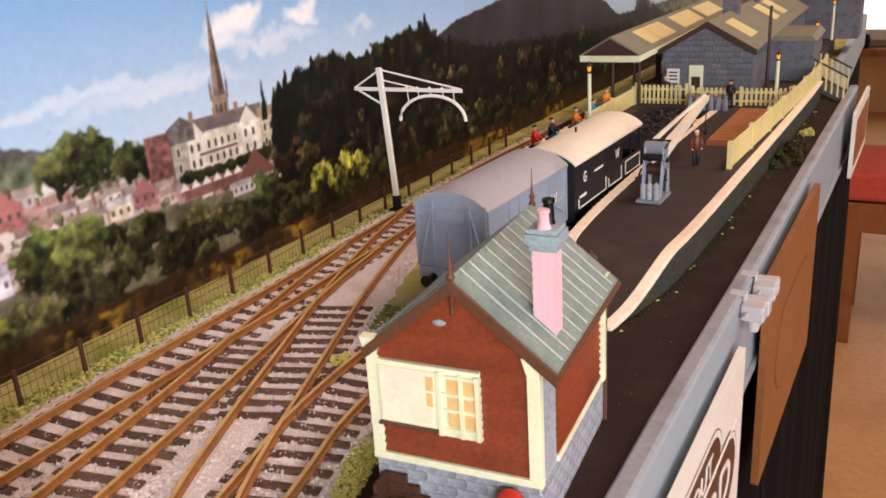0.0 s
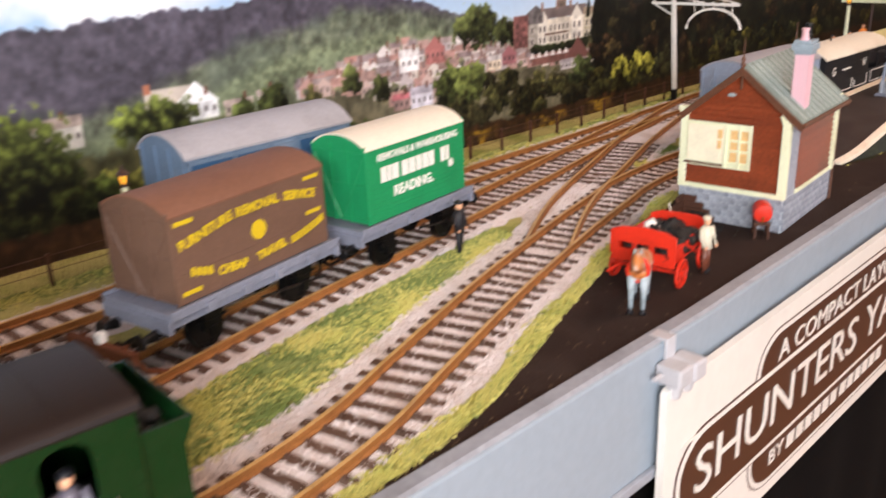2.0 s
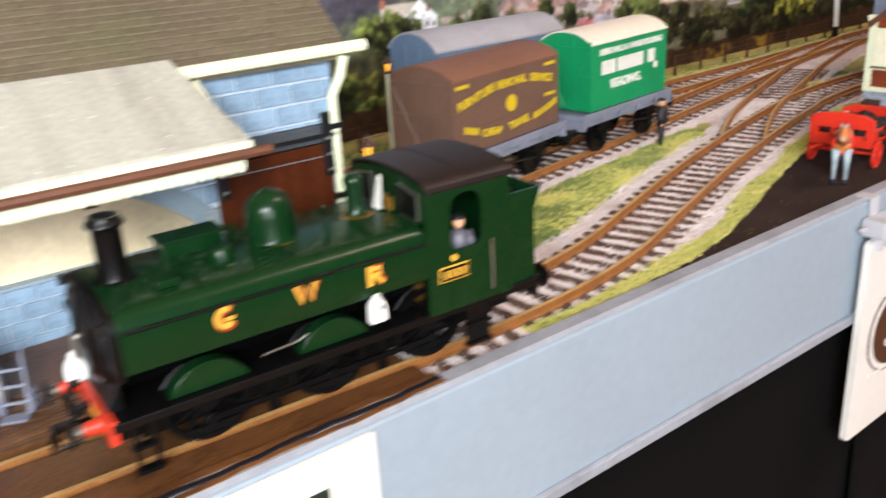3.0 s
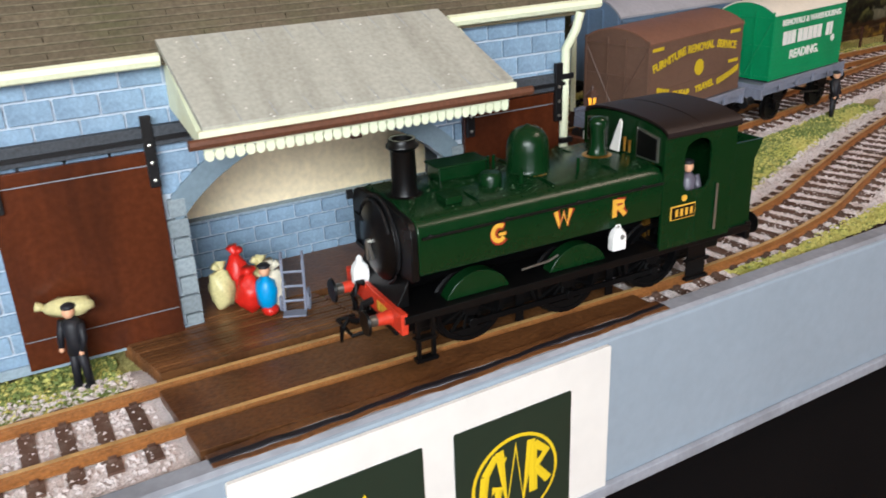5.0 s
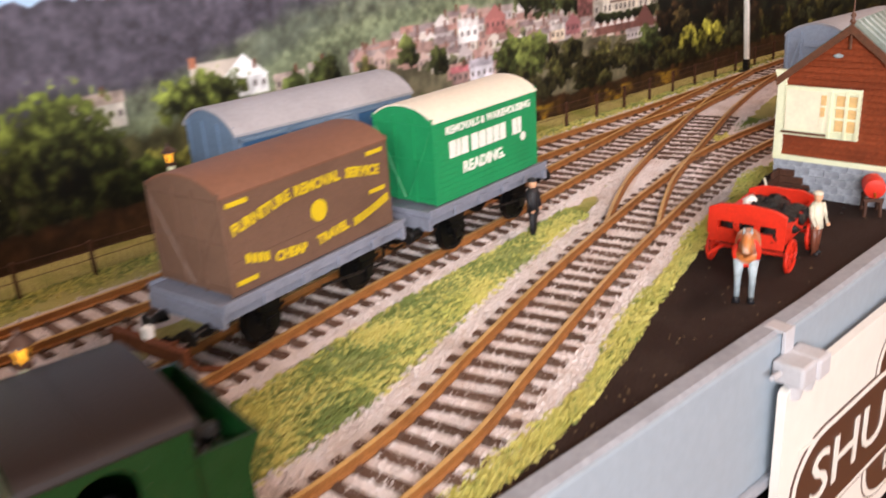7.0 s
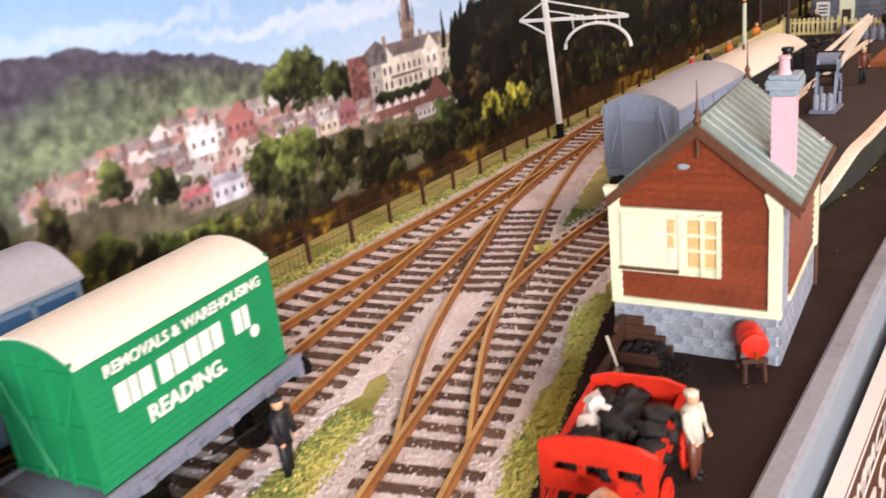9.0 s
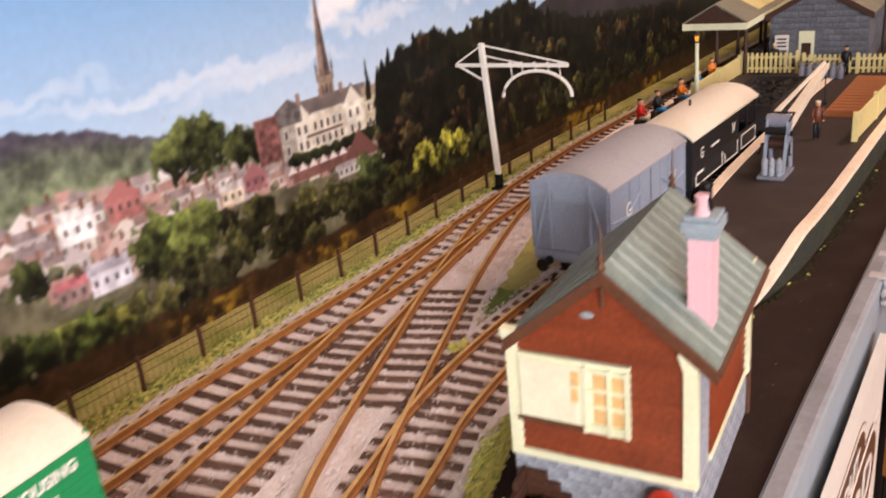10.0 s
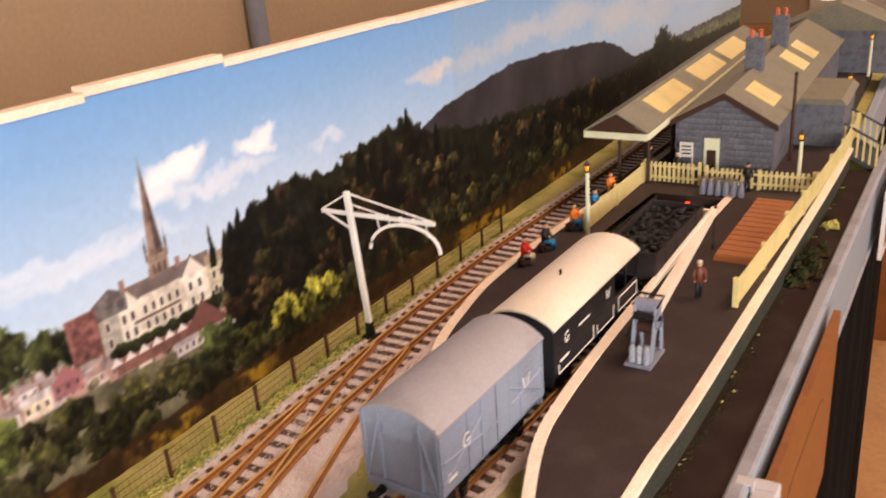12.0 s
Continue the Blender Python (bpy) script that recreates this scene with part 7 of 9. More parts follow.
s.v = [((px - x) * 0.3 + x, py, pz) for px, py, pz in s.v]
part("letter_shape", s, WHITE, body)
part("name_bar", Shape().box(x, x + 0.15, -22, -11, 26.2, 27.2), WHITE, body)
part("number_bar", Shape().box(x, x + 0.15, -40, -32, 18.4, 19.6), WHITE, body)
running_gear(brake, BL, BW, BF, WAGON_BLACK, 56)

# open wagon of coal
openw = thing("coal_wagon", "dark open wagon filled with coal", "wagon", (-109.0, 342.0, HEAD), -2.4)
OL, OW, OF, OT = 78.0, 30.0, 13.0, 26.0
for x in (-OW / 2, OW / 2 - 1.0):
    sd = part("side", Shape().box(x, x + 1.0, -OL / 2, OL / 2, OF, OT), COAL_WAGON, openw, bevel=0.15)
    for z in np.arange(OF + 0.2, OT - 0.5, 2.6):
        part("plank", Shape().box(x - 0.15, x + 1.15, -OL / 2 + 0.4, OL / 2 - 0.4, z + 0.15, z + 2.4), COAL_WAGON, sd)
    for y in (-24, -8, 8, 24):
        part("strapping", Shape().box(x - 0.5, x + 1.5, y - 0.6, y + 0.6, OF, OT + 0.1), COAL_WAGON, sd)
for y in (-OL / 2, OL / 2 - 1):
    part("end", Shape().box(-OW / 2 + 1, OW / 2 - 1, y, y + 1, OF, OT), COAL_WAGON, openw, bevel=0.15)
part("floor", Shape().box(-OW / 2, OW / 2, -OL / 2, OL / 2, OF - 0.8, OF), COAL_WAGON, openw)
load = Shape()
rng_c = random.Random(8)
for k in range(150):
    load.blob((rng_c.uniform(-12.5, 12.5), rng_c.uniform(-36, 36), 21.6 + rng_c.uniform(-0.8, 1.6)), (2.2, 2.4, 1.8), 6, 4, 0.6, k)
load.box(-13.8, 13.8, -37.8, 37.8, OF, 21.4)
part("coal_load", load, COAL, openw, "lumpy black coal")
running_gear(openw, OL, OW, OF, COAL_WAGON, 42)


# container wagons: flat wagon and the container lashed on it
def flat_wagon(label, at, turn, length, width, z=17.0):
    wagon = thing("flat_wagon", label, "wagon", at, turn, "flat wagons")
    part("deck", Shape().box(-width / 2, width / 2, -length / 2, length / 2, z - 2.0, z), FLAT_GREY, wagon, "blue-grey flat deck", bevel=0.2)
    part("deck_rib", Shape().box(-width / 2 - 0.3, -width / 2 + 0.6, -length / 2, length / 2, z - 0.2, z + 0.9).box(width / 2 - 0.6, width / 2 + 0.3, -length / 2, length / 2, z - 0.2, z + 0.9), FLAT_GREY, wagon)
    for y in (-length * 0.3, -length * 0.1, length * 0.1, length * 0.3):
        for x in (-width / 2 - 0.5, width / 2 - 0.3):
            part("lashing_ring", Shape().box(x, x + 0.8, y - 1.6, y + 1.6, z - 3.6, z - 0.6), FLAT_GREY, wagon, bevel=0.15)
    running_gear(wagon, length, width, z - 1.6, FLAT_GREY)
    return wagon


def container(label, at, turn, length, width, floor_z, eave, crown, paint_, roof_):
    box_ = thing("container", label, "container", at, turn, "containers")
    top = arched(width, eave, crown)
    bd = part("body", Shape().prism([(-width / 2, floor_z), (width / 2, floor_z)] + top[::-1], "y", -length / 2, length / 2), paint_, box_, bevel=0.15)
    rf = arched(width + 0.8, eave + 0.05, crown + 0.5)
    part("roof", Shape().prism(rf + [(u, v - 0.6) for u, v in rf[::-1]], "y", -length / 2 - 0.5, length / 2 + 0.5), roof_, box_, "", 40)
    planks(bd, width, -length / 2, length / 2, floor_z + 0.2, eave - 0.2, 1.7, paint_)
    for way in (-1, 1):
        y = way * length / 2
        for x0 in (-width / 2, -4.2, 3.6, width / 2 - 0.7):
            part("end_post", Shape().box(x0, x0 + 0.7, min(y, y + way * 0.6), max(y, y + way * 0.6), floor_z, eave + 1), paint_, bd)
        for z in (floor_z + 1, (floor_z + eave) / 2, eave - 2):
            part("end_strap", Shape().box(-width / 2, width / 2, min(y, y + way * 0.45), max(y, y + way * 0.45), z, z + 0.7), paint_, bd)
        for sx in (-1, 1):
            part("end_brace", Shape().tube([(sx * 0.6, y + way * 0.35, floor_z + 1), (sx * (width / 2 - 1), y + way * 0.35, eave - 3)], 0.35, 4), paint_, bd)
    return box_, bd


DECK = 17.0
flat_wagon("blue-grey flat wagon under the green container", (-150.4, -101.5, HEAD), 5.8, 64, 27)
gbox, gbody = container("bright green container with white lettering and a white roof", (-150.4, -101.5, HEAD), 5.8, 54.5, 25, DECK + 0.95, 44.4, 4.2, CONT_GREEN, ROOF_WHITE)
X = 12.5 + 0.2
writing("lettering", "REMOVALS & WAREHOUSING", WHITE, gbody, Matrix.Translation((X, 1, 40.4)) @ SIDE, 3.4, bold=0.08)
for k, (a, w) in enumerate(((-20.5, 3.0), (-17.0, 2.0), (-14.4, 3.2), (-9.4, 3.4), (-5.4, 3.4), (-1.4, 3.2), (2.4, 3.0), (6.0, 3.0), (13.0, 2.6), (16.2, 1.8))):
    part("name_bar", Shape().box(X, X + 0.2, a, a + w, 31.6, 37.0), WHITE, gbody)
writing("lettering", "READING.", WHITE, gbody, Matrix.Translation((X, -3, 27.0)) @ SIDE, 5.0, bold=0.14)
part("round_mark", Shape().disc("x", (19, 30), 1.5, X, X + 0.2, 16), WHITE, gbody)
flat_wagon("blue-grey flat wagon under the brown container", (-144.6, -178.6, HEAD), 9.5, 70, 30)
bbox_, bbody = container("brown container with yellow lettering and a brown roof", (-144.6, -178.6, HEAD), 9.5, 61, 28, DECK + 0.95, 43.6, 4.0, CONT_BROWN, CONT_BROWN_ROOF)
X = 14.2
for words, y, z, a in (("FURNITURE", -18.6, 36.4, 11), ("REMOVAL", 1.6, 38.3, 0), ("SERVICE", 19.6, 36.8, -10)):
    writing("lettering", words, YELLOW, bbody, Matrix.Translation((X, y, z)) @ SIDE @ Matrix.Rotation(radians(a), 4, "Z"), 3.9, bold=0.16)
part("round_mark", Shape().disc("x", (1, 31), 3.0, X, X + 0.2, 20), YELLOW, bbody)
for words, y, z, a in (("CHEAP", -10.4, 23.0, -5), ("TRAVEL", 5.6, 23.2, 5)):
    writing("lettering", words, YELLOW, bbody, Matrix.Translation((X, y, z)) @ SIDE @ Matrix.Rotation(radians(a), 4, "Z"), 3.6, bold=0.16)
for k in range(14):
    y = -25.6 + 2.0 * k if k < 4 else 14.2 + 1.55 * (k - 4)
    mid = 22.6 + 0.0055 * (y - 1) ** 2
    part("letter_bar", Shape().box(X, X + 0.2, y, y + (1.5 if k < 4 else 1.1), mid - 1.2, mid + 1.2), YELLOW, bbody)
for k in range(12):
    part("side_board", Shape().box(X - 0.3, X - 0.03, -29.6, 29.6, 18.6 + 2.05 * k, 20.4 + 2.05 * k), CONT_BROWN, bbody)
for y, z in ((-26, 41.2), (25, 41.2), (-26, 21), (25, 30)):
    part("name_bar", Shape().box(X, X + 0.2, y - 3.4, y + 3.4, z - 0.6, z + 0.6), YELLOW, bbody)

# blue parcels van on the main line
blue = thing("parcels_van", "faded blue parcels van with a grey arched roof", "wagon", (-194.5, -132.5, HEAD), 0.6)
UL, UW, UF, UE = 73.0, 30.0, 14.0, 44.0
body = van_shell(blue, UL, UW, UF, UE, 6.2, VAN_BLUE, ROOF_GREY, "grey arched roof")
for x in (-UW / 2 - 0.5, UW / 2 - 0.1):
    for y in (-UL / 2 + 0.6, -17.0, -2.0, 10.6, 24.0, UL / 2 - 0.6):
        part("side_post", Shape().box(x, x + 0.6, y - 0.6, y + 0.6, UF, UE - 0.5), VAN_BLUE, body)
    part("waist_rail", Shape().box(x, x + 0.6, -UL / 2, UL / 2, UF + 14.6, UF + 15.8), VAN_BLUE, body)
    part("cornice", Shape().box(x, x + 0.6, -UL / 2, UL / 2, UE - 2.6, UE - 1.6), VAN_BLUE, body)
    for y0, y1 in ((-34.6, -18.0), (-16.0, -3.2), (11.8, 23.0), (25.0, 34.8)):
        part("side_panel", Shape().box(x + 0.12, x + 0.42, y0, y1, UF + 16.2, UE - 3.0), VAN_PANEL, body, "deep blue side panel", bevel=0.08)
    door_ = part("guard_door", Shape().box(x - 0.1, x + 0.7, -0.8, 9.4, UF + 1.0, UE - 2.8), VAN_BLUE, body, "pale blue door with a dropped window", bevel=0.1)
    part("door_window", Shape().box(x - 0.2, x + 0.8, 0.8, 7.8, UF + 17.4, UE - 4.6), VAN_PANEL, door_)
for way in (-1, 1):
    y = way * UL / 2
    for x0 in (-14, -5, 4, 13):
        part("end_post", Shape().box(x0, x0 + 1, min(y, y + way * 0.7), max(y, y + way * 0.7), UF, UE + 2), VAN_BLUE, body)
running_gear(blue, UL, UW, UF, WAGON_BLACK, 50)

# ---- loading gauge beside the main line
lg = thing("loading_gauge", "white loading gauge with a hanging arch on a tall post", "loading gauge", (-213.5, 223, -1.6))
part("post", Shape().add([(dx + sx * 1.3, dy + sy * 1.2, z) for dx, dy, z in ((0, 0, 8), (-3.2, -2.0, 75.4)) for sx, sy in ((-1, -1), (1, -1), (1, 1), (-1, 1))], [(3, 2, 1, 0), (4, 5, 6, 7), (0, 1, 5, 4), (1, 2, 6, 5), (2, 3, 7, 6), (3, 0, 4, 7)]), WHITE, lg, "white square post leaning a little", bevel=0.2)
part("post_foot", Shape().prism([(-1.7, -1.6), (1.7, -1.6), (1.7, 1.6), (-1.7, 1.6)], "z", 0, 8), IRON, lg, "black post foot", bevel=0.2)
part("base_plate", Shape().box(-3.4, 3.4, -3, 3, 0, 1), IRON, lg)
part("cross_arm", Shape().box(-19.0, 43, -2.2, -0.8, 63.6, 65.4), WHITE, lg, bevel=0.15)
part("stay", Shape().tube([(-3, -1.5, 74.4), (42, -1.5, 65.4)], 0.5, 5).tube([(-3, -1.5, 74.4), (-18.5, -1.5, 65.4)], 0.5, 5).tube([(-18, -1.5, 64.4), (-2.4, -1.5, 56.4)], 0.6, 5).tube([(-3, -1.5, 69.4), (20, -1.5, 65)], 0.4, 5), WHITE, lg, "thin white stays")
part("gauge_arch", Shape().tube([(25.0 + 17.5 * math.cos(t), 2.2 * math.cos(t), 48.8 + 12.8 * math.sin(t)) for t in np.linspace(0, math.pi, 17)], 0.85, 6), WHITE, lg, "curved white gauge arch", 40)
for x in (12, 18, 25, 32, 38):
    part("hanger", Shape().tube([(x, -1.5, 66.0), (x, 0, 48.8 + 12.8 * math.sqrt(max(0.0, 1 - ((x - 25) / 17.5) ** 2)))], 0.3, 5).blob((x, -1.5, 65.2), (0.9, 1.0, 1.1), 6, 4), WHITE, lg)


# ---- lamps
def platform_lamp(at, foot, height, group="platform lamps"):
    lamp = thing("platform_lamp", "cream lamp post with a small lit amber lantern", "lamp", at, random.uniform(-10, 10), group)
    part("foot", Shape().lathe([(2.2, 0), (2.0, 0.8), (1.25, 1.6), (1.25, foot * 0.9), (1.45, foot)], 0, 0, 0, 10), BROWN_PAINT, lamp, "brown foot", 40)
    part("shaft", Shape().lathe([(1.25, 0), (1.1, height - foot)], 0, 0, foot, 10), CREAM, lamp, "cream shaft", 40)
    lan = part("lantern", Shape().lathe([(0.7, 0), (0.9, 0.5), (1.45, 3.2), (1.45, 3.4)], 0, 0, height, 8), LAMP_GLOW, lamp, "lit amber lantern")
    part("lantern_roof", Shape().lathe([(2.3, 0), (2.2, 0.3), (1.2, 1.2), (0.6, 1.8), (0.5, 2.4), (0.1, 3.2)], 0, 0, height + 3.4, 8), BROWN_PAINT, lan)
    part("lantern_collar", Shape().lathe([(1.5, -0.6), (1.5, 0.1), (0.8, 0.5)], 0, 0, height, 8), BROWN_PAINT, lan)
    for k in range(6):
        a = math.pi / 6 + k * math.pi / 3
        part("lantern_bar", Shape().tube([(0.95 * math.cos(a), 0.95 * math.sin(a), height + 0.3), (1.6 * math.cos(a), 1.6 * math.sin(a), height + 3.5)], 0.24, 4), BROWN_PAINT, lan)
    return lamp


platform_lamp((-90, -265.5, -1.0), 16, 40, "yard lamps")
platform_lamp((-186, -188, -2.0), 10, 42, "yard lamps")
platform_lamp((-58, 77, 0.3), 12, 36, "yard lamps")
platform_lamp((-145.5, 341, PZ), 2, 38.5)
platform_lamp((-55.5, 466, PZ), 2, 29)
platform_lamp((-47, 635, PZ), 2, 32)
platform_lamp((-47, 804, PZ), 2, 36)


# ---- small figures: each one plain painted mesh
def merged(name, bits, label, category, at, turn=0.0, group=""):
    """One mesh of several painted forms."""
    all_, mats, index = Shape(), [], []
    for shape, mat in bits:
        if mat not in mats:
            mats.append(mat)
        index += [mats.index(mat)] * len(shape.f)
        all_.add(shape.v, shape.f)
    me = bpy.data.meshes.new(name)
    me.from_pydata([(x * MM, y * MM, z * MM) for x, y, z in all_.v], [], all_.f)
    for mat in mats:
        me.materials.append(mat)
    me.polygons.foreach_set("material_index", index)
    me.polygons.foreach_set("use_smooth", [True] * len(me.polygons))
    me.update()
    ob = new(name, me)
    ob.matrix_basis = pose(at[0] * MM, at[1] * MM, at[2] * MM, 0, 0, turn)
    return tagged(ob, label, category, group)


def tint(name, r, g, b):
    return paint(name, rgb(r, g, b), 0.36, vary=0.12, grain=1500, bump=0.1)


BLUE_COAT, RED_COAT, BROWN_COAT, PALE_COAT, STRAW, PURPLE, ORANGE = tint("blue_figure_paint", 30, 146, 208), tint("red_figure_paint", 206, 36, 26), tint("brown_figure_paint", 110, 62, 46), tint("pale_figure_paint", 214, 208, 188), tint("straw_sack_paint", 212, 202, 146), tint("purple_figure_paint", 92, 56, 150), tint("orange_figure_paint", 226, 132, 44)


def standing(name, label, at, turn, coat, legs, hat=None, tall=22.5, lean=0.0, arm=0.6):
    k = tall / 22.5
    f = lambda x, y, z: (x * k, y * k, z * k)
    bits = []
    for sx in (-1, 1):
        bits.append((Shape().tube([f(sx * 1.3, 0.6 * sx, 0), f(sx * 1.3, 0.3 * sx, 5), f(sx * 0.9, 0, 10.8)], [0.95 * k, 1.1 * k, 1.4 * k], 7), legs))
        bits.append((Shape().blob(f(sx * 1.3, 0.6 * sx - 0.7, 0.5), (0.9 * k, 1.7 * k, 0.6 * k), 7, 4), NAVY))
        bits.append((Shape().tube([f(sx * 2.6, lean, 17.6), f(sx * 3.3, -0.6 + lean, 14), f(sx * 2.9, -2.6 * arm + lean, 11)], [1.0 * k, 0.9 * k, 0.7 * k], 7), coat))
        bits.append((Shape().blob(f(sx * 2.8, -2.9 * arm + lean, 10.6), (0.7 * k, 0.7 * k, 0.7 * k), 6, 4), SKIN))
    bits.append((Shape().tube([f(0, 0, 9.4), f(0, 0.1 + lean * 0.4, 13), f(0, 0.2 + lean, 17), f(0, lean, 18.6)], [2.3 * k, 2.1 * k, 2.6 * k, 1.3 * k], 9), coat))
    bits.append((Shape().blob(f(0, -0.2 + lean, 20.4), (1.45 * k, 1.6 * k, 1.8 * k), 9, 6), SKIN))
    bits.append((Shape().blob(f(0, 0.1 + lean, 21.6), (1.75 * k, 1.95 * k, 0.85 * k), 9, 5), hat or NAVY))
    return merged(name, bits, label, "figure", at, turn)


def seated(name, label, at, turn, coat, legs):
    bits = [(Shape().tube([(0, 0, 4.5), (0, 0.2, 9), (0, 0, 12)], [2.2, 2.4, 1.3], 8), coat), (Shape().blob((0, -0.2, 13.8), (1.4, 1.5, 1.7), 8, 6), SKIN), (Shape().blob((0, 0.2, 14.9), (1.6, 1.7, 0.8), 8, 4), NAVY)]
    for sx in (-1, 1):
        bits.append((Shape().tube([(sx * 1.2, 0, 5), (sx * 1.3, -4.4, 5), (sx * 1.3, -4.8, 0.4)], [1.3, 1.1, 0.8], 7), legs))
        bits.append((Shape().tube([(sx * 2.4, 0, 11), (sx * 3, -1.4, 8), (sx * 2.0, -3.4, 6.6)], [0.9, 0.8, 0.6], 6), coat))
    bits.append((Shape().box(-6, 6, -1.4, 2.2, 3.6, 4.4).box(-5.6, -4.8, -1, 2, 0, 3.6).box(4.8, 5.6, -1, 2, 0, 3.6), BROWN_PAINT))
    return merged(name, bits, label, "figure", at, turn)


GREY_COAT = tint("grey_jacket_paint", 96, 92, 104)
man = standing("sack_carrier_figure", "plain model figure in black carrying a straw-coloured sack", (-96, -408, -1.6), 40, NAVY, NAVY, tall=20.5)
merged("carried_sack", [(Shape().blob((0, 0, 0), (2.5, 5.6, 2.1), 12, 8, 0.25, 3), STRAW), (Shape().tube([(0, -5.2, 0.2), (0, -6.8, 0.5)], [0.8, 1.2], 7), STRAW)], "bulging straw-coloured sack across a figure's shoulders", "sack", (-98.6, -407.4, 17.0), -25)
standing("carter_figure", "plain model figure with pale shirt and red-brown trousers by the cart", (-48.5, -52, 0.1), 75, PALE_COAT, BROWN_COAT, PALE_COAT, 20, 0.6, 1.0)
standing("shunter_figure", "plain dark model figure standing between the lines", (-132, -86, -2.2), 100, NAVY, NAVY, tall=21)
standing("porter_figure", "plain red and purple model figure beside a crate", (-84, -320.5, 2.1), 60, RED_COAT, PURPLE, BROWN_COAT, 20)
standing("driver_figure", "plain model figure in a dark jacket leaning from the cab doorway", (-49.4, -270.6, 14.6), 70, GREY_COAT, NAVY, NAVY, tall=20, lean=0.8)
for x, y, turn, coat, legs, hat in ((-128, 457, 200, NAVY, NAVY, PALE_COAT), (-82, 446, 170, NAVY, NAVY, NAVY), (-150, 470, 100, NAVY, BROWN_COAT, NAVY), (-155, 405, 60, ORANGE, STRAW, BROWN_COAT), (-71, 287, 30, BROWN_COAT, NAVY, PALE_COAT)):
    standing("platform_figure", "plain model figure standing on the platform in dark clothes" if coat is NAVY else "plain model figure standing on the platform in warm colours", (x, y, PZ), turn, coat, legs, hat, 18.5)
for x, y, turn, coat, legs in ((-163, 296, 95, RED_COAT, PALE_COAT), (-161, 318, 90, NAVY, BLUE_COAT), (-158, 352, 80, ORANGE, BLUE_COAT), (-156, 380, 90, BLUE_COAT, NAVY)):
    seated("seated_figure", "plain model figure seated on a platform bench", (x, y, PZ), turn, coat, legs)

# ---- sacks and barrow in the shed arch
for x, y, r, h, mat in ((-107.5, -371, 3.3, 11, STRAW), (-101.5, -366, 3.6, 10.5, RED_COAT), (-104, -362, 3.2, 11.5, STRAW), (-109, -366, 3.2, 13.5, RED_COAT), (-98.5, -361, 2.9, 12, PALE_COAT)):
    s = Shape().blob((0, 0, h * 0.45), (r, r, h * 0.47), 16, 12, 0.3, x)
    s.tube([(0, 0, h * 0.84), (0.2, 0, h * 0.93), (0.8, 0.4, h * 1.1)], [1.0, 0.7, 1.5], 8)
    s.tube([(0, 0, h * 0.93), (-1.6, 0.6, h * 1.06)], [0.6, 1.0], 6)
    merged("sack", [(s, mat)], "tied cloth sack in red paint standing on the loading floor" if mat is RED_COAT else "tied pale cloth sack standing on the loading floor", "sack", (x, y, 2.2), random.uniform(0, 360), "sacks in the arch")
merged("slumped_figure", [(Shape().blob((0, 0, 6), (2.8, 3.0, 4.6), 10, 7, 0.2, 5), BLUE_COAT), (Shape().blob((0, 0, 11.6), (1.4, 1.5, 1.6), 8, 6), SKIN), (Shape().blob((0, 0.2, 12.8), (1.8, 1.9, 0.7), 8, 4), NAVY), (Shape().blob((0.4, -0.4, 1.4), (2.2, 2.4, 1.6), 8, 5), RED_COAT)], "plain model figure in bright blue sitting against the sacks", "figure", (-97, -363.5, 2.2), 70)
barrow = thing("sack_barrow", "silver sack barrow with curved handles", "barrow", (-94.5, -357.5, 2.2), 62)
for x in (-2.6, 2.6):
    part("handle", Shape().tube([(x, -1.0, 0.6), (x, 1.2, 9), (x, 1.8, 13), (x, 3.4, 14.4)], 0.4, 6), FLAT_GREY, barrow, "", 40)
    w = Shape()
    part("wheel", w.tube([(x * 1.3, 1.4 + 2.5 * math.cos(t), 2.5 + 2.5 * math.sin(t)) for t in np.linspace(0, 2 * math.pi, 17)], 0.4, 6, False).tube([(x * 1.3, -1.0, 2.5), (x * 1.3, 3.8, 2.5)], 0.25, 5).tube([(x * 1.3, 1.4, 0.1), (x * 1.3, 1.4, 4.9)], 0.25, 5), FLAT_GREY, barrow, "", 40)
for z, y in ((3, -0.4), (6.5, 0.5), (10, 1.3)):
    part("cross_bar", Shape().tube([(-2.6, y, z), (2.6, y, z)], 0.35, 6), FLAT_GREY, barrow)
part("toe_plate", Shape().box(-2.8, 2.8, -4.0, -0.8, 0.2, 0.7), FLAT_GREY, barrow)
crate = thing("crate", "pale wooden crate on the loading floor", "crate", (-98.5, -327, 2.2), 15)
part("box", Shape().box(-4, 4, -6, 6, 0, 6), PALE_COAT, crate, bevel=0.25)
for y in (-6.2, -2.2, 1.8, 5.4):
    part("batten", Shape().box(-4.3, 4.3, y, y + 0.8, 0, 6.3), PALE_COAT, crate)
plank_pile = thing("timber_plank", "short pale timber plank lying on the boardwalk", "plank", (-80.5, -310, 2.15), 20)
part("board", Shape().box(-2.6, 2.6, -8, 8, 0, 1.2), SHED_INSIDE, plank_pile, bevel=0.2)
part("upper_board", Shape().box(-2.0, 2.8, -7.2, 7.6, 1.25, 2.2), SHED_INSIDE, plank_pile, bevel=0.2)

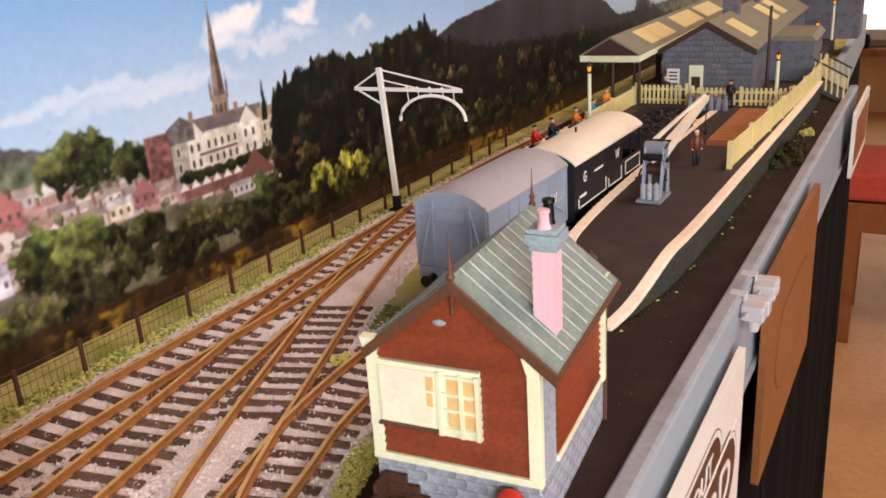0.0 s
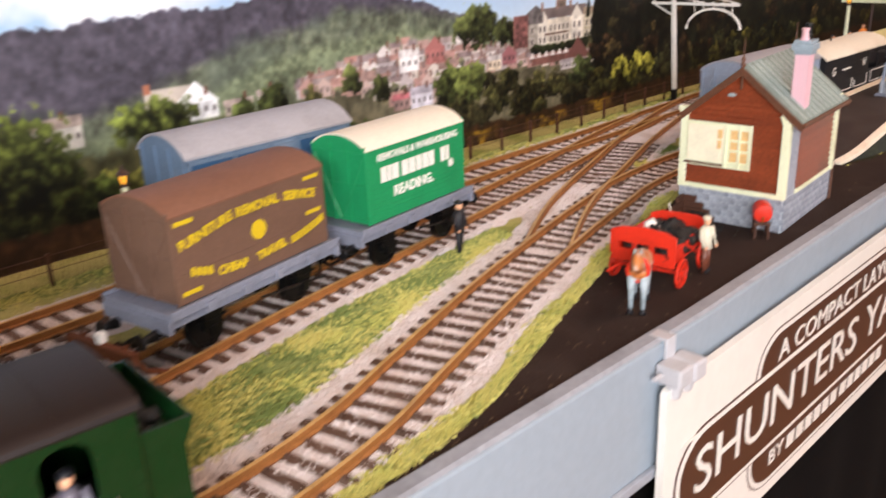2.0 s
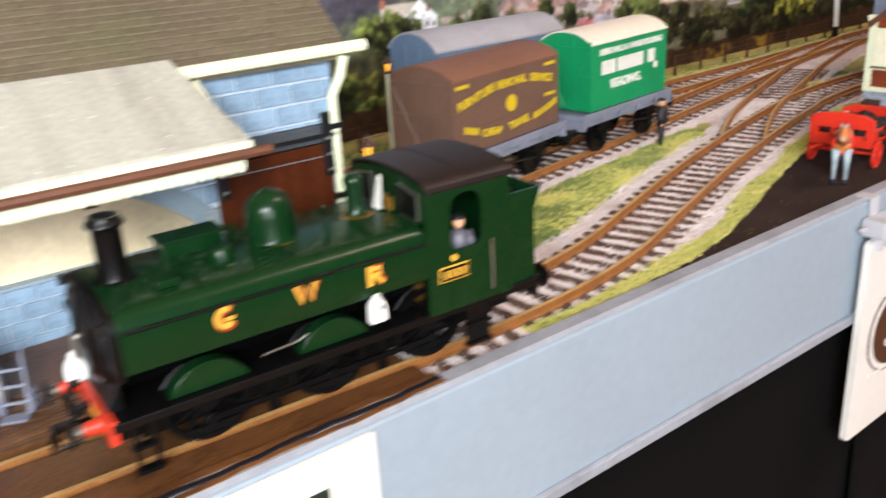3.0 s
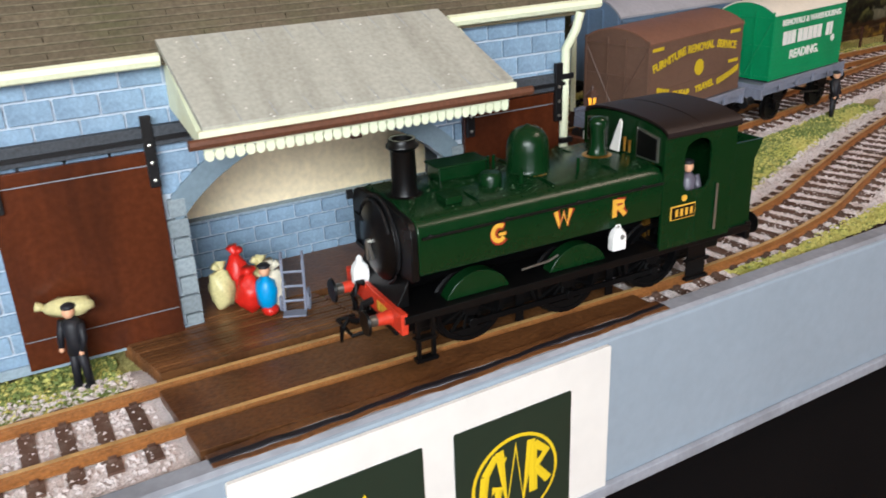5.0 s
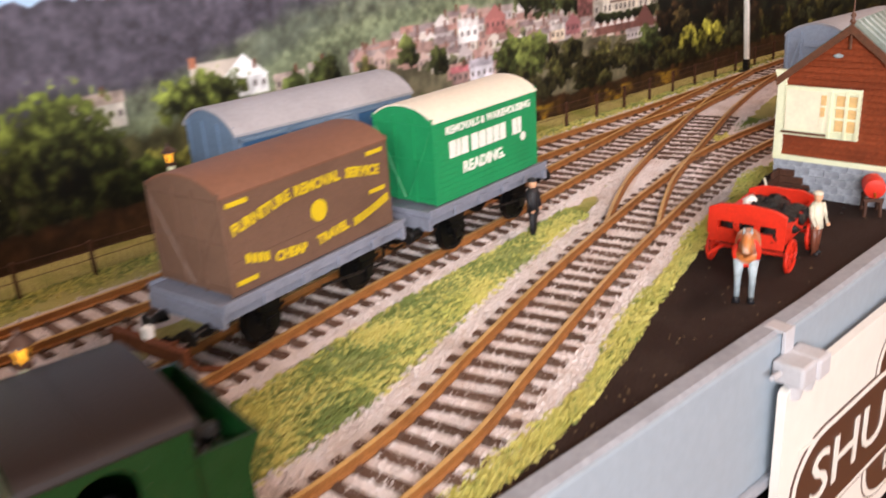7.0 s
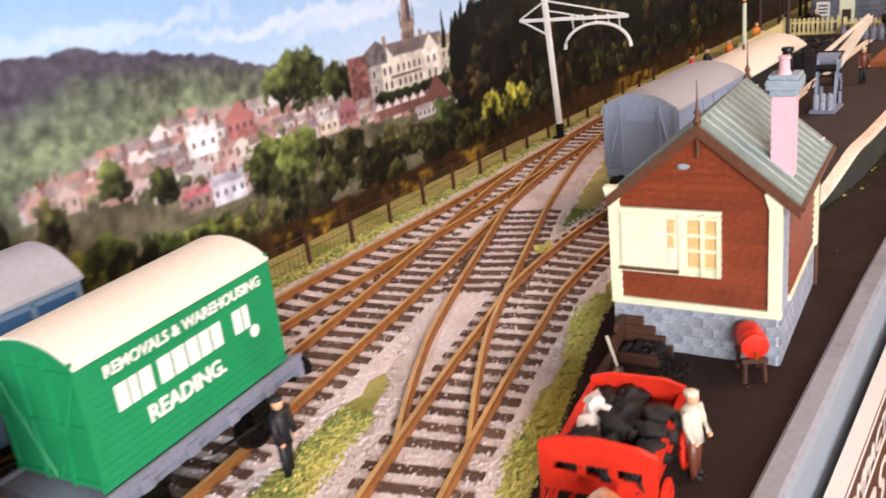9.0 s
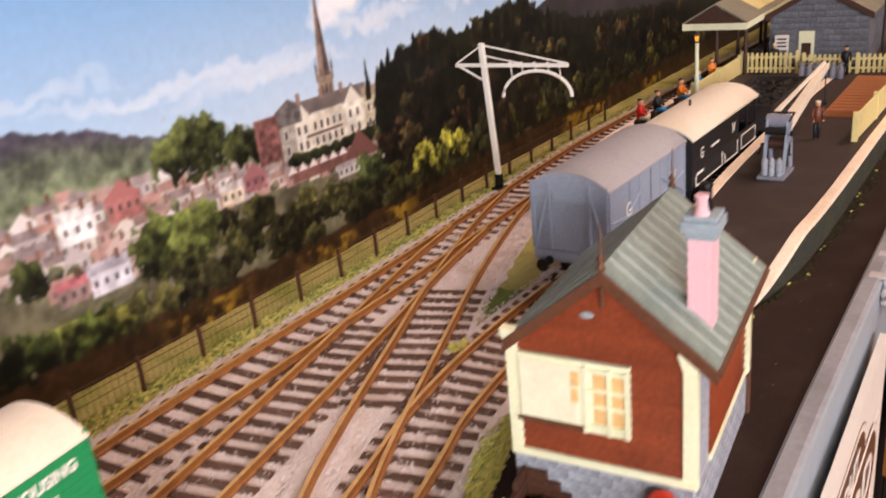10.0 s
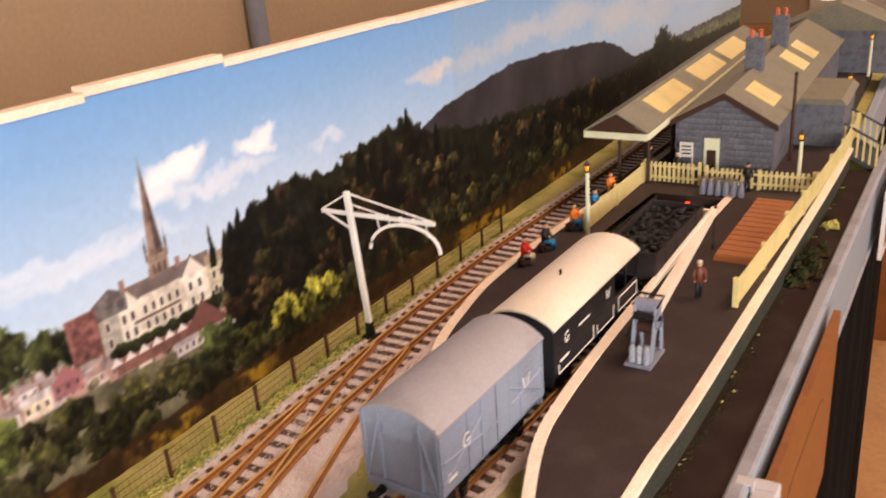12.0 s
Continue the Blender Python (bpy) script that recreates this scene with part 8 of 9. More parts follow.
# ---- horse-drawn coal cart
cart = thing("coal_cart", "bright red four-wheeled coal cart loaded with black sacks", "cart", (-61.4, -59.6, 0.1), 8)
part("floor", Shape().box(-9.4, 9.4, -16, 15, 7.6, 8.6), CART_RED, cart, bevel=0.15)
for x in (-10.2, 9.4):
    sd = part("side_board", Shape().prism([(-15, 8), (15, 8), (15, 13.4), (-15, 12.4)], "x", x, x + 0.8), CART_RED, cart, "red side board", bevel=0.15)
    part("side_rail", Shape().box(x - 0.4, x + 1.2, -16, 16, 12.6, 13.4), CART_RED, sd)
fb = part("front_board", Shape().prism([(-11.4, 14.4), (11.4, 14.4), (11.4, 18.2), (8, 19.6), (0, 20.4), (-8, 19.6), (-11.4, 18.2)], "y", -17.2, -16.0), CART_RED, cart, "arched red front board", bevel=0.2)
part("front_rail", Shape().box(-11, 11, -17.0, -16.0, 7.8, 10.0).box(-11.4, -8.6, -17.2, -16.0, 10, 14.5).box(8.6, 11.4, -17.2, -16.0, 10, 14.5).box(-3.8, -2.2, -17.0, -16.0, 10, 14.5).box(2.2, 3.8, -17.0, -16.0, 10, 14.5).box(-8.7, 8.7, -17.0, -16.0, 10, 12), CART_RED, fb)
part("tail_board", Shape().prism([(-10.4, 8), (10.4, 8), (10.4, 15), (6, 16.4), (-6, 16.4), (-10.4, 15)], "y", 15, 16), CART_RED, cart, "arched red tail board", bevel=0.2)
for y, r in ((-11.5, 4.6), (9.5, 5.4)):
    for x in (-11.6, 11.6):
        s = Shape().tube([(x, y + r * math.cos(t), r + r * math.sin(t)) for t in np.linspace(0, 2 * math.pi, 25)], 0.6, 6, False)
        for k in range(8):
            a = k * math.pi / 4
            s.tube([(x, y, r), (x, y + r * math.cos(a), r + r * math.sin(a))], 0.3, 5)
        s.disc("x", (y, r), 1.1, x - 0.9, x + 0.9, 10)
        part("wheel", s, CART_RED, cart, "red spoked wheel", 40)
    part("axle", Shape().tube([(-11.6, y, r), (11.6, y, r)], 0.6, 6), CART_RED, cart)
for x in (-4.6, 4.6):
    part("shaft", Shape().tube([(x * 1.1, -16, 6.6), (x, -23, 9.0), (x * 0.9, -34, 10.6)], 0.5, 6), CART_RED, cart, "red draught shaft")
rng_k = random.Random(2)
for k in range(14):
    x, y = -6.4 + (k % 3) * 6.4, -12.4 + (k // 3) * 6.2
    pale = k in (6, 9)
    s = Shape().blob((0, 0, 0), (3.1, 4.4, 2.3), 12, 8, 0.75, k * 1.7).tube([(0, -3.6, 0.4), (0.3, -5.0, 0.8)], [1.3, 1.7], 7)
    ob = merged("coal_sack", [(s, LAMP_WHITE if pale else COAL)], "white sack lying on the coal cart" if pale else "black filled coal sack on the cart", "sack", (0, 0, 0), 0, "sacks on the cart")
    ob.matrix_basis = cart.matrix_basis @ pose((x + rng_k.uniform(-0.8, 0.8)) * MM, y * MM, (10.9 + rng_k.uniform(0, 1.6)) * MM, rng_k.uniform(-14, 14), rng_k.uniform(-22, 22), rng_k.uniform(-70, 70))
heap = Shape()
for k in range(60):
    heap.blob((rng_k.uniform(-8, 8), rng_k.uniform(-14, 13), 8.9 + rng_k.uniform(0, 1.4)), (0.9, 0.9, 0.7), 6, 4, 0.7, k)
part("loose_coal", heap, COAL, cart, "loose coal on the cart floor")["kind"] = "stuff"
DAPPLE = paint("pale_grey_horse_legs", rgb(168, 182, 190), 0.5, vary=0.2, grain=900, bump=0.15, stain=rgb(120, 126, 130), stain_at=230, stain_much=0.5)
CHESTNUT = paint("chestnut_and_white_horse", rgb(196, 118, 62), 0.45, vary=0.2, grain=900, bump=0.15, stain=rgb(226, 218, 208), stain_at=190, stain_much=1.0)
HARNESS = CART_RED
bits = [(Shape().tube([(0, 11, 15.0), (0, 7, 15.4), (0, 0, 14.8), (0, -6, 15.6), (0, -8.6, 15.0)], [1.6, 3.6, 3.7, 3.6, 1.8], 12), CHESTNUT),
        (Shape().tube([(0, -6.5, 16.6), (0, -9.4, 20.0), (0, -10.6, 22.2)], [2.7, 2.0, 1.5], 9), CHESTNUT),
        (Shape().tube([(0, -9.6, 22.6), (0, -12.0, 20.8), (0, -13.8, 18.4)], [1.5, 1.45, 0.95], 8), CHESTNUT),
        (Shape().tube([(0, 11, 16), (0, 13, 13), (0, 13.2, 7)], [0.8, 1.0, 0.3], 6), STEEL),
        (Shape().tube([(3.3 * math.cos(t), -6.6 - 0.4 * math.sin(t), 16.2 + 4.2 * math.sin(t)) for t in np.linspace(0, 2 * math.pi, 15)], 0.8, 6, False), HARNESS),
        (Shape().box(-3.9, 3.9, -0.8, 1.6, 14.4, 15.4), BROWN_COAT)]
for x, y in ((-1.9, -6.2), (1.9, -6.2), (-1.9, 7.6), (1.9, 7.6)):
    bits.append((Shape().tube([(x, y, 14), (x * 1.05, y + 0.3, 7.4), (x * 1.05, y, 1.4)], [1.7, 0.95, 0.8], 8), DAPPLE))
    bits.append((Shape().tube([(x * 1.05, y, 1.8), (x * 1.05, y - 0.4, 0)], [0.9, 1.2], 8), NAVY))
for x in (-0.9, 0.9):
    bits.append((Shape().tube([(x, -10.0, 23.0), (x * 1.2, -10.0, 24.8)], [0.6, 0.1], 5), DAPPLE))
for shape_, _ in bits:
    shape_.v = [(x * 0.95, y * 0.9, z * 0.92) for x, y, z in shape_.v]
merged("cart_horse", bits, "plain chestnut and white model horse in red harness before the cart", "horse", (-50.7, -91.8, 0.1), 25)

# ---- barrel on its stand, coal bunker
stand = thing("barrel_stand", "dark wooden trestle against the hut wall", "trestle", (-49.2, -6.6, 0.1), 118)
for x in (-3.4, 3.4):
    for y in (-2.2, 2.2):
        part("leg", Shape().tube([(x * 1.15, y * 1.1, 0), (x, y, 5.6)], 0.6, 5), BUNKER, stand)
    part("cradle", Shape().box(x - 0.6, x + 0.6, -3, 3, 5.2, 6.4), BUNKER, stand)
part("rail", Shape().box(-3.6, 3.6, -2.6, -1.8, 2.6, 3.4).box(-3.6, 3.6, 1.8, 2.6, 2.6, 3.4), BUNKER, stand)
brl = thing("oil_barrel", "red barrel lying on a dark trestle", "barrel", (-49.2, -6.6, 9.9), 118)
s = Shape().tube([(-4.1, 0, 0), (-4.0, 0, 0), (-2.2, 0, 0), (0, 0, 0), (2.2, 0, 0), (4.0, 0, 0), (4.1, 0, 0)], [2.6, 3.0, 3.35, 3.5, 3.35, 3.0, 2.6], 18)
part("cask", s, CART_RED, brl, "", 40)
for x in (-3.6, -1.6, 1.6, 3.6):
    part("hoop", Shape().tube([(x - 0.3, 0, 0), (x + 0.3, 0, 0)], [3.3 if abs(x) > 3 else 3.5] * 2, 18), CART_RED, brl, "", 40)
part("tap", Shape().tube([(-4.1, 0, -1.4), (-5.3, 0, -1.4), (-5.5, 0, -2.6)], 0.4, 6), BRASS, brl)
bunk = thing("coal_bunker", "low dark timber coal bunker with stepped boards and spilled coal", "bunker", (-83.4, -2.7, -0.2), 3.5)
skew = Matrix.Rotation(radians(3.2), 4, "Z")
for k, (long, wide) in enumerate(((39, 13.0), (33, 11.0), (13, 8.4), (7, 5.2))):
    part("side_plank", Shape().box(-1.2, 0, -long, 0, 0.1 + k * 2.5, 2.45 + k * 2.5, skew), BUNKER, bunk, bevel=0.2)
    part("back_plank", Shape().box(0.1, wide, -1.2, 0, 0.1 + k * 2.5, 2.45 + k * 2.5), BUNKER, bunk, bevel=0.2)
part("front_plank", Shape().box(0.9, 11.4, -9.4, -8.2, 0.1, 3.2), BUNKER, bunk, bevel=0.2)
lump = Shape()
for k in range(90):
    f = rng_k.random()
    lump.blob((rng_k.uniform(1.4, 10.6 + 5 * f * (k % 3 == 0)), rng_k.uniform(-7.6, -1.6), rng_k.uniform(0.4, 3.6)), (1.0, 1.0, 0.8), 6, 4, 0.6, k)
for k in range(60):
    lump.blob((rng_k.gauss(13, 6), rng_k.uniform(-14, -2), 0.5), (0.5, 0.5, 0.35), 5, 3, 0.6, k)
part("spilled_coal", lump, COAL, bunk, "spilled black coal")["kind"] = "stuff"
spade = thing("coal_shovel", "pale shovel leaning in the coal bunker", "shovel", (-79.8, -17.6, 0), -60)
part("handle", Shape().tube([(0, 0, 2), (-4, -2, 9)], 0.45, 6), PALE_COAT, spade)
part("blade", Shape().box(0, 2.2, -1.2, 1.2, 1.2, 1.8), STEEL, spade)

# ---- crane, churns, ramp, buffer stops on the platform
crane = thing("platform_crane", "grey iron platform crane with a long white jib", "crane", (-76, 226, PZ), -2)
part("bed", Shape().box(-5.6, 5.6, -12.6, 5, 0, 1.6), FLAT_GREY, crane, "grey bed plate", bevel=0.3)
for x in (-4.6, 3.6):
    part("cheek", Shape().prism([(-9, 1.6), (-6.6, 1.6), (-3.4, 12), (1.6, 12), (3.4, 1.6), (5.8, 1.6), (3.6, 24), (-4.4, 24)], "x", x, x + 1.0), WAGON_GREY, crane, "grey cheek plate", bevel=0.2)
    part("gear_wheel", Shape().tube([(x + 0.5, -0.6 + 4.4 * math.cos(t), 17.6 + 4.4 * math.sin(t)) for t in np.linspace(0, 2 * math.pi, 25)], 0.7, 6, False).disc("x", (-0.6, 17.6), 1.2, x - 1, x + 2, 10).box(x, x + 1, -4.6, 3.4, 17.2, 18.0).box(x, x + 1, -1.0, -0.2, 13.6, 21.6), IRON, crane, "", 40)
    part("crank", Shape().tube([(x, -2, 13), (x * 1.4, -2, 13), (x * 1.5, -5, 9.6), (x * 1.8, -5, 9.6)], 0.5, 6), IRON, crane)
for y, z, r, mat in ((-1.4, 13.4, 2.6, BROWN_PAINT), (0.6, 21.4, 2.0, IRON), (-5.4, 19.6, 1.6, IRON)):
    part("drum", Shape().tube([(-4.2, y, z), (4.2, y, z)], r, 16), mat, crane, "", 40)
for x in (-2.9, 0, 2.9):
    part("cylinder", Shape().lathe([(1.3, 0), (1.4, 0.4), (1.4, 6.4), (0.9, 7.2), (0.4, 7.8)], x, -10.4, 1.6, 12), HUT_STONE, crane, "pale blue-grey cylinder", 40)
part("drum_cover", Shape().tube([(-4.8, -1.2, 23.0), (4.8, -1.2, 23.0)], 3.0, 14), FLAT_GREY, crane, "grey rounded drum cover", 40)
part("chain_guide", Shape().tube([(-5, -4.4, 24), (-5, 4, 25.5), (5, 4, 25.5), (5, -4.4, 24)], 0.5, 6), IRON, crane)


def beam_between(a, b, w0, w1, h0, h1):
    """A tapered timber from one end to the other."""
    return Shape().add([(p[0] + sx * w / 2, p[1], p[2] + sz * h / 2) for p, w, h in ((a, w0, h0), (b, w1, h1)) for sx, sz in ((-1, -1), (1, -1), (1, 1), (-1, 1))], [(3, 2, 1, 0), (4, 5, 6, 7), (0, 1, 5, 4), (1, 2, 6, 5), (2, 3, 7, 6), (3, 0, 4, 7)])


jib = part("jib", beam_between((2.6, 2, 21), (-3.2, 106, 27), 4.6, 3.0, 4.4, 3.0), ROOF_WHITE, crane, "long white timber jib", bevel=0.25)
part("tie_beam", beam_between((-3.6, -1, 24), (-3.6, 104, 29), 1.9, 1.2, 1.6, 1.2), ROOF_WHITE, jib, "thin pale tie beam", bevel=0.15)
part("tie_rod", Shape().tube([(0, 0, 21), (-3.4, 102, 27.6)], 0.45, 6), BROWN_PAINT, jib, "brown tie rod")
part("jib_pulley", Shape().disc("x", (106, 27), 2.2, -4.2, -2.2, 16), IRON, jib)
part("chain", Shape().tube([(-3.2, 106, 26), (-3.2, 106.5, 9)], 0.3, 5), IRON, jib)
part("hook_block", Shape().blob((-3.2, 106.5, 7.4), (1.2, 1.2, 1.8), 8, 6), IRON, jib)


def churn(at):
    c = thing("milk_churn", "grey metal milk churn on the platform", "churn", at, random.uniform(0, 360), "milk churns")
    part("can", Shape().lathe([(2.0, 0), (2.1, 0.4), (1.9, 5.6), (1.25, 8.0), (1.25, 9.0)], 0, 0, 0, 14), FLAT_GREY, c, "", 40)
    part("lid", Shape().lathe([(1.6, 0), (1.7, 0.5), (0.8, 1.0)], 0, 0, 9.0, 14), STEEL, c, "", 40)
    return c


first = churn((-106, 434, PZ))
for k in range(1, 11):
    copy_thing(first, pose((-106 + (k % 6) * 4.6) * MM, (434 + (k // 6) * 4.8) * MM, PZ * MM, 0, 0, 40 * k))
ramp_ = thing("loading_ramp", "brown timber loading ramp laid on the platform", "ramp", (-63.5, 378.5, PZ), -2)
part("slab", Shape().prism([(-47, 0), (47, 0), (47, 3.6), (-45, 2.4)], "x", -10, 10.5), RAMP, ramp_, bevel=0.2)
for k in range(13):
    part("cleat", Shape().box(-9.8, 10.3, -44 + k * 7.2, -43.5 + k * 7.2, 2.5 + 0.0118 * (k * 8), 2.75 + 0.0118 * (k * 8)), RAMP, ramp_)


def buffer_stop(at, turn, beam_mat, frame_mat, label, lamp):
    b = thing("buffer_stop", label, "buffer stop", at, turn, "buffer stops")
    for x in (-GAUGE, GAUGE):
        part("bent_rail", Shape().tube([(x, -14, 0.5), (x, -6, 2), (x, 0, 9), (x, 1, 14)], 0.8, 6).tube([(x, 14, 0.5), (x, 6, 4), (x, 1, 11)], 0.8, 6), frame_mat, b, "", 40)
    part("beam", Shape().box(-14, 14, -1.6, 1.0, 9.4, 13.4), beam_mat, b, bevel=0.25)
    if lamp:
        part("stop_lamp", Shape().box(-1.2, 1.2, -1.2, 1.2, 13.4, 16.4), lamp, b, "small lamp on the beam", bevel=0.2)
    return b


RUST = paint("rust_brown_scrap", rgb(104, 62, 42), 0.75, 0.1, vary=0.3, grain=900, bump=0.4)
at, turn = on_line(LINE_B, -222)
buffer_stop((at[0], -226, 0.2), turn, RUST, RUST, "rust-brown rail-built buffer stop with a white lamp", LAMP_WHITE)
at, turn = on_line(LINE_D, 404)
buffer_stop((at[0], 413, 0.2), turn, PLAT_EDGE, RUST, "pale buffer stop beam with a red lamp", glow("red_stop_lamp", rgb(255, 60, 30), 2.5))


# ---- cream fences
def fence(name, label, pts, height, gap, wide, z, solid=False):
    """A paling fence through the points: posts, two rails and pales."""
    fe = thing(name, label, "fence", group="platform fences")
    for (xa, ya), (xb, yb) in zip(pts, pts[1:]):
        length, a = math.hypot(xb - xa, yb - ya), math.atan2(yb - ya, xb - xa)
        m = Matrix.Translation((xa, ya, z)) @ Matrix.Rotation(a, 4, "Z")
        for h in ((2.6, 4.0), (height - 4.0, height - 2.6)):
            part("rail", Shape().box(0, length, 0.4, 1.2, h[0], h[1], m), FENCE_CREAM, fe)
        n = max(1, int(length / gap))
        for k in range(n):
            u = k * gap
            part("pale", Shape().prism([(u, 0.6), (u + wide, 0.6), (u + wide, height - 0.8), (u + wide / 2, height), (u, height - 0.8)], "y", -0.4, 0.35, m), FENCE_CREAM, fe)
        for k in range(max(2, int(length / 36) + 1)):
            u = length * k / max(1, int(length / 36))
            part("post", Shape().box(u - 0.9, u + 0.9, -0.9, 1.6, 0, height + 0.8, m), FENCE_CREAM, fe)
    return fe


fence("boarded_fence", "cream close-boarded fence along the platform edge", [(-53, 282), (-47, 374)], 13.5, 2.3, 2.25, PZ + 0.3)
fence("paling_fence", "cream paling fence along the platform edge", [(-47, 376), (-42, 450), (-37.5, 531), (-35.5, 604)], 13.5, 4.6, 1.5, PZ + 0.3)
fence("paling_fence", "cream paling fence between the two platforms", [(-150, 351), (-147, 445)], 12.5, 2.5, 2.2, PZ)
fence("paling_fence", "cream paling fence across the platform end", [(-147, 449), (-112, 450)], 14, 3.0, 1.7, PZ)
fence("paling_fence", "cream paling fence across the platform end by the ramp", [(-108, 450), (-76, 451), (-45, 453)], 12.5, 3.0, 1.7, PZ)
notice = thing("notice_board", "small white notice board by the station door", "notice board", (-126, 470, PZ), 0)
part("panel", Shape().box(-4.5, 4.5, -0.4, 0.4, 12, 22), SIGN_WHITE, notice, bevel=0.15)
for k in range(3):
    part("text_bar", Shape().box(-3, 3, -0.6, -0.35, 14 + k * 2.4, 15 + k * 2.4), WAGON_BLACK, notice)
for x in (-4, 4):
    part("leg", Shape().box(x - 0.4, x + 0.4, -0.3, 0.3, 0, 12), WHITE, notice)
stairs = thing("footbridge_steps", "dark footbridge steps with cream balusters at the platform end", "steps", (0, 0, 0))
for y0, x0, z0, x1, z1 in ((566, -47, 12, -17, -4), (612, -47, 12, -17, -4)):
    for lift, deep in ((0, 3.2), (21, 1.6)):
        part("string" if not lift else "handrail", Shape().prism([(x0, z0 + lift), (x1, z1 + lift), (x1, z1 + lift + deep), (x0, z0 + lift + deep)], "y", y0, y0 + 1.4), TIMBER_BEAM, stairs, "dark sloping timber")
    for k in range(7):
        f = (k + 0.5) / 7
        part("baluster", Shape().box(x0 + (x1 - x0) * f - 0.7, x0 + (x1 - x0) * f + 0.7, y0 + 0.2, y0 + 1.2, z0 + (z1 - z0) * f + 2, z0 + (z1 - z0) * f + 21.5), FENCE_CREAM, stairs, "cream baluster")
for k in range(7):
    f = (k + 0.5) / 7
    part("tread", Shape().box(-47 + 30 * f - 2.4, -47 + 30 * f + 2.4, 567.4, 612, 13 - 16 * f, 13.8 - 16 * f), TIMBER_BEAM, stairs)
part("landing", Shape().box(-62, -47, 566, 613.4, 12.6, 14.4), TIMBER_BEAM, stairs, "dark landing")

# ---- wire fence along the foot of the backdrop
wire = thing("wire_fence", "rust-brown post and wire fence below the backdrop", "fence")
fx = lambda y: -224 + 0.02 * y + 1.5 * math.sin(y * 0.02)
for k in range(26):
    y = -252 + k * 25.0
    part("post", Shape().box(fx(y) - 0.6, fx(y) + 0.6, y - 0.6, y + 0.6, -2.8, 10.5), BUNKER, wire)
pales = Shape()
for k in range(250):
    y = -250 + k * 2.5
    pales.box(fx(y) - 0.05, fx(y) + 0.05, y - 0.05, y + 0.05, -2.6, 9.4)
part("wire_mesh", pales, BUNKER, wire, "thin rust-brown uprights")["kind"] = "stuff"
for z in (4.0, 7.0, 9.8):
    part("wire", Shape().tube([(fx(y), y, z) for y in np.arange(-252, 374, 12.5)], 0.14, 4), BUNKER, wire)


# ---- signs and clips on the front board
def sign_pose(y, z, out, slope):
    """Axes for something flat on the front board: x along it, y up, z out of it."""
    a = math.atan(slope)
    m = Matrix.Translation((front(y) + 7.0 + out, y, z)) @ Matrix.Rotation(-a, 4, "Z") @ SIDE
    return m


def plate(parent, name, outline, m, t0, t1, material, label=""):
    s = Shape().prism(outline, "z", t0, t1, m)
    return part(name, s, material, parent, label)


def rounded(x0, x1, y0, y1, r, n=6):
    pts = []
    for cx, cy, a0 in ((x1 - r, y1 - r, 0), (x0 + r, y1 - r, 90), (x0 + r, y0 + r, 180), (x1 - r, y0 + r, 270)):
        pts += [(cx + r * math.cos(radians(a0 + 90 * k / n)), cy + r * math.sin(radians(a0 + 90 * k / n))) for k in range(n + 1)]
    return pts


title = thing("layout_sign", "white sign board with chocolate ovals and white lettering naming the layout", "sign")
SM = sign_pose(12.0, -49.4, 2.7, 0.020) @ Matrix.Diagonal((0.975, 0.81, 1.0, 1.0))
plate(title, "board", rounded(-131, 131, -47, 47, 2), SM, 0, 2.4, SIGN_WHITE)
for (x0, x1, y0, y1, r) in ((-68, 90, 4, 36, 15), (-68, 90, -38, -6, 15), (-121, 117, -18, 18, 17)):
    lift = 0.0 if y1 - y0 < 34 else 0.25
    plate(title, "oval_outline", rounded(x0 - 3, x1 + 3, y0 - 3, y1 + 3, r + 2), SM, 2.35, 2.5 + lift, SIGN_BROWN)
    plate(title, "oval_gap", rounded(x0 - 2.2, x1 + 2.2, y0 - 2.2, y1 + 2.2, r + 1), SM, 2.4, 2.6 + lift, SIGN_WHITE)
    plate(title, "oval_field", rounded(x0, x1, y0, y1, r), SM, 2.5, 2.7 + lift, SIGN_BROWN, "chocolate oval field")
plate(title, "rule", [(-121, 18.2), (117, 18.2), (117, 19.4), (-121, 19.4)], SM, 2.6, 2.98, SIGN_WHITE)
plate(title, "rule", [(-121, -19.4), (117, -19.4), (117, -18.2), (-121, -18.2)], SM, 2.6, 2.98, SIGN_WHITE)
writing("lettering", "A COMPACT LAYOUT", SIGN_WHITE, title, SM @ Matrix.Translation((11, 26.5, 2.9)), 13.2)
writing("lettering", "SHUNTERS YARD", SIGN_WHITE, title, SM @ Matrix.Translation((-2, 0, 3.1)), 28.6)
writing("lettering", "BY", SIGN_WHITE, title, SM @ Matrix.Translation((-48, -27.5, 2.9)), 11)
for x0, x1 in ((-38, 8), (14, 60)):
    k = x0
    while k < x1 - 4:
        plate(title, "name_bar", [(k, -31), (k + 6, -31), (k + 6, -24), (k, -24)], SM, 2.7, 3.0, SIGN_WHITE)
        k += 8.4
second = thing("wooden_panel", "varnished brown wooden panel with a faint burnt-in oval", "panel")
WM = sign_pose(258, -50, 3.0, 0.029)
plate(second, "board", rounded(-76, 76, -48, 48, 2), WM, 0, 3.0, MDF)
plate(second, "oval_outline", rounded(-50, 50, -22, 22, 22), WM, 2.9, 3.15, BARGE, "brown oval line")
plate(second, "oval_gap", rounded(-48.6, 48.6, -20.6, 20.6, 20.6), WM, 3.0, 3.3, MDF)
third = thing("framed_notice", "white-framed brown notice further along the front board", "notice")
TM = sign_pose(572, -23, 6.0, 0.029)
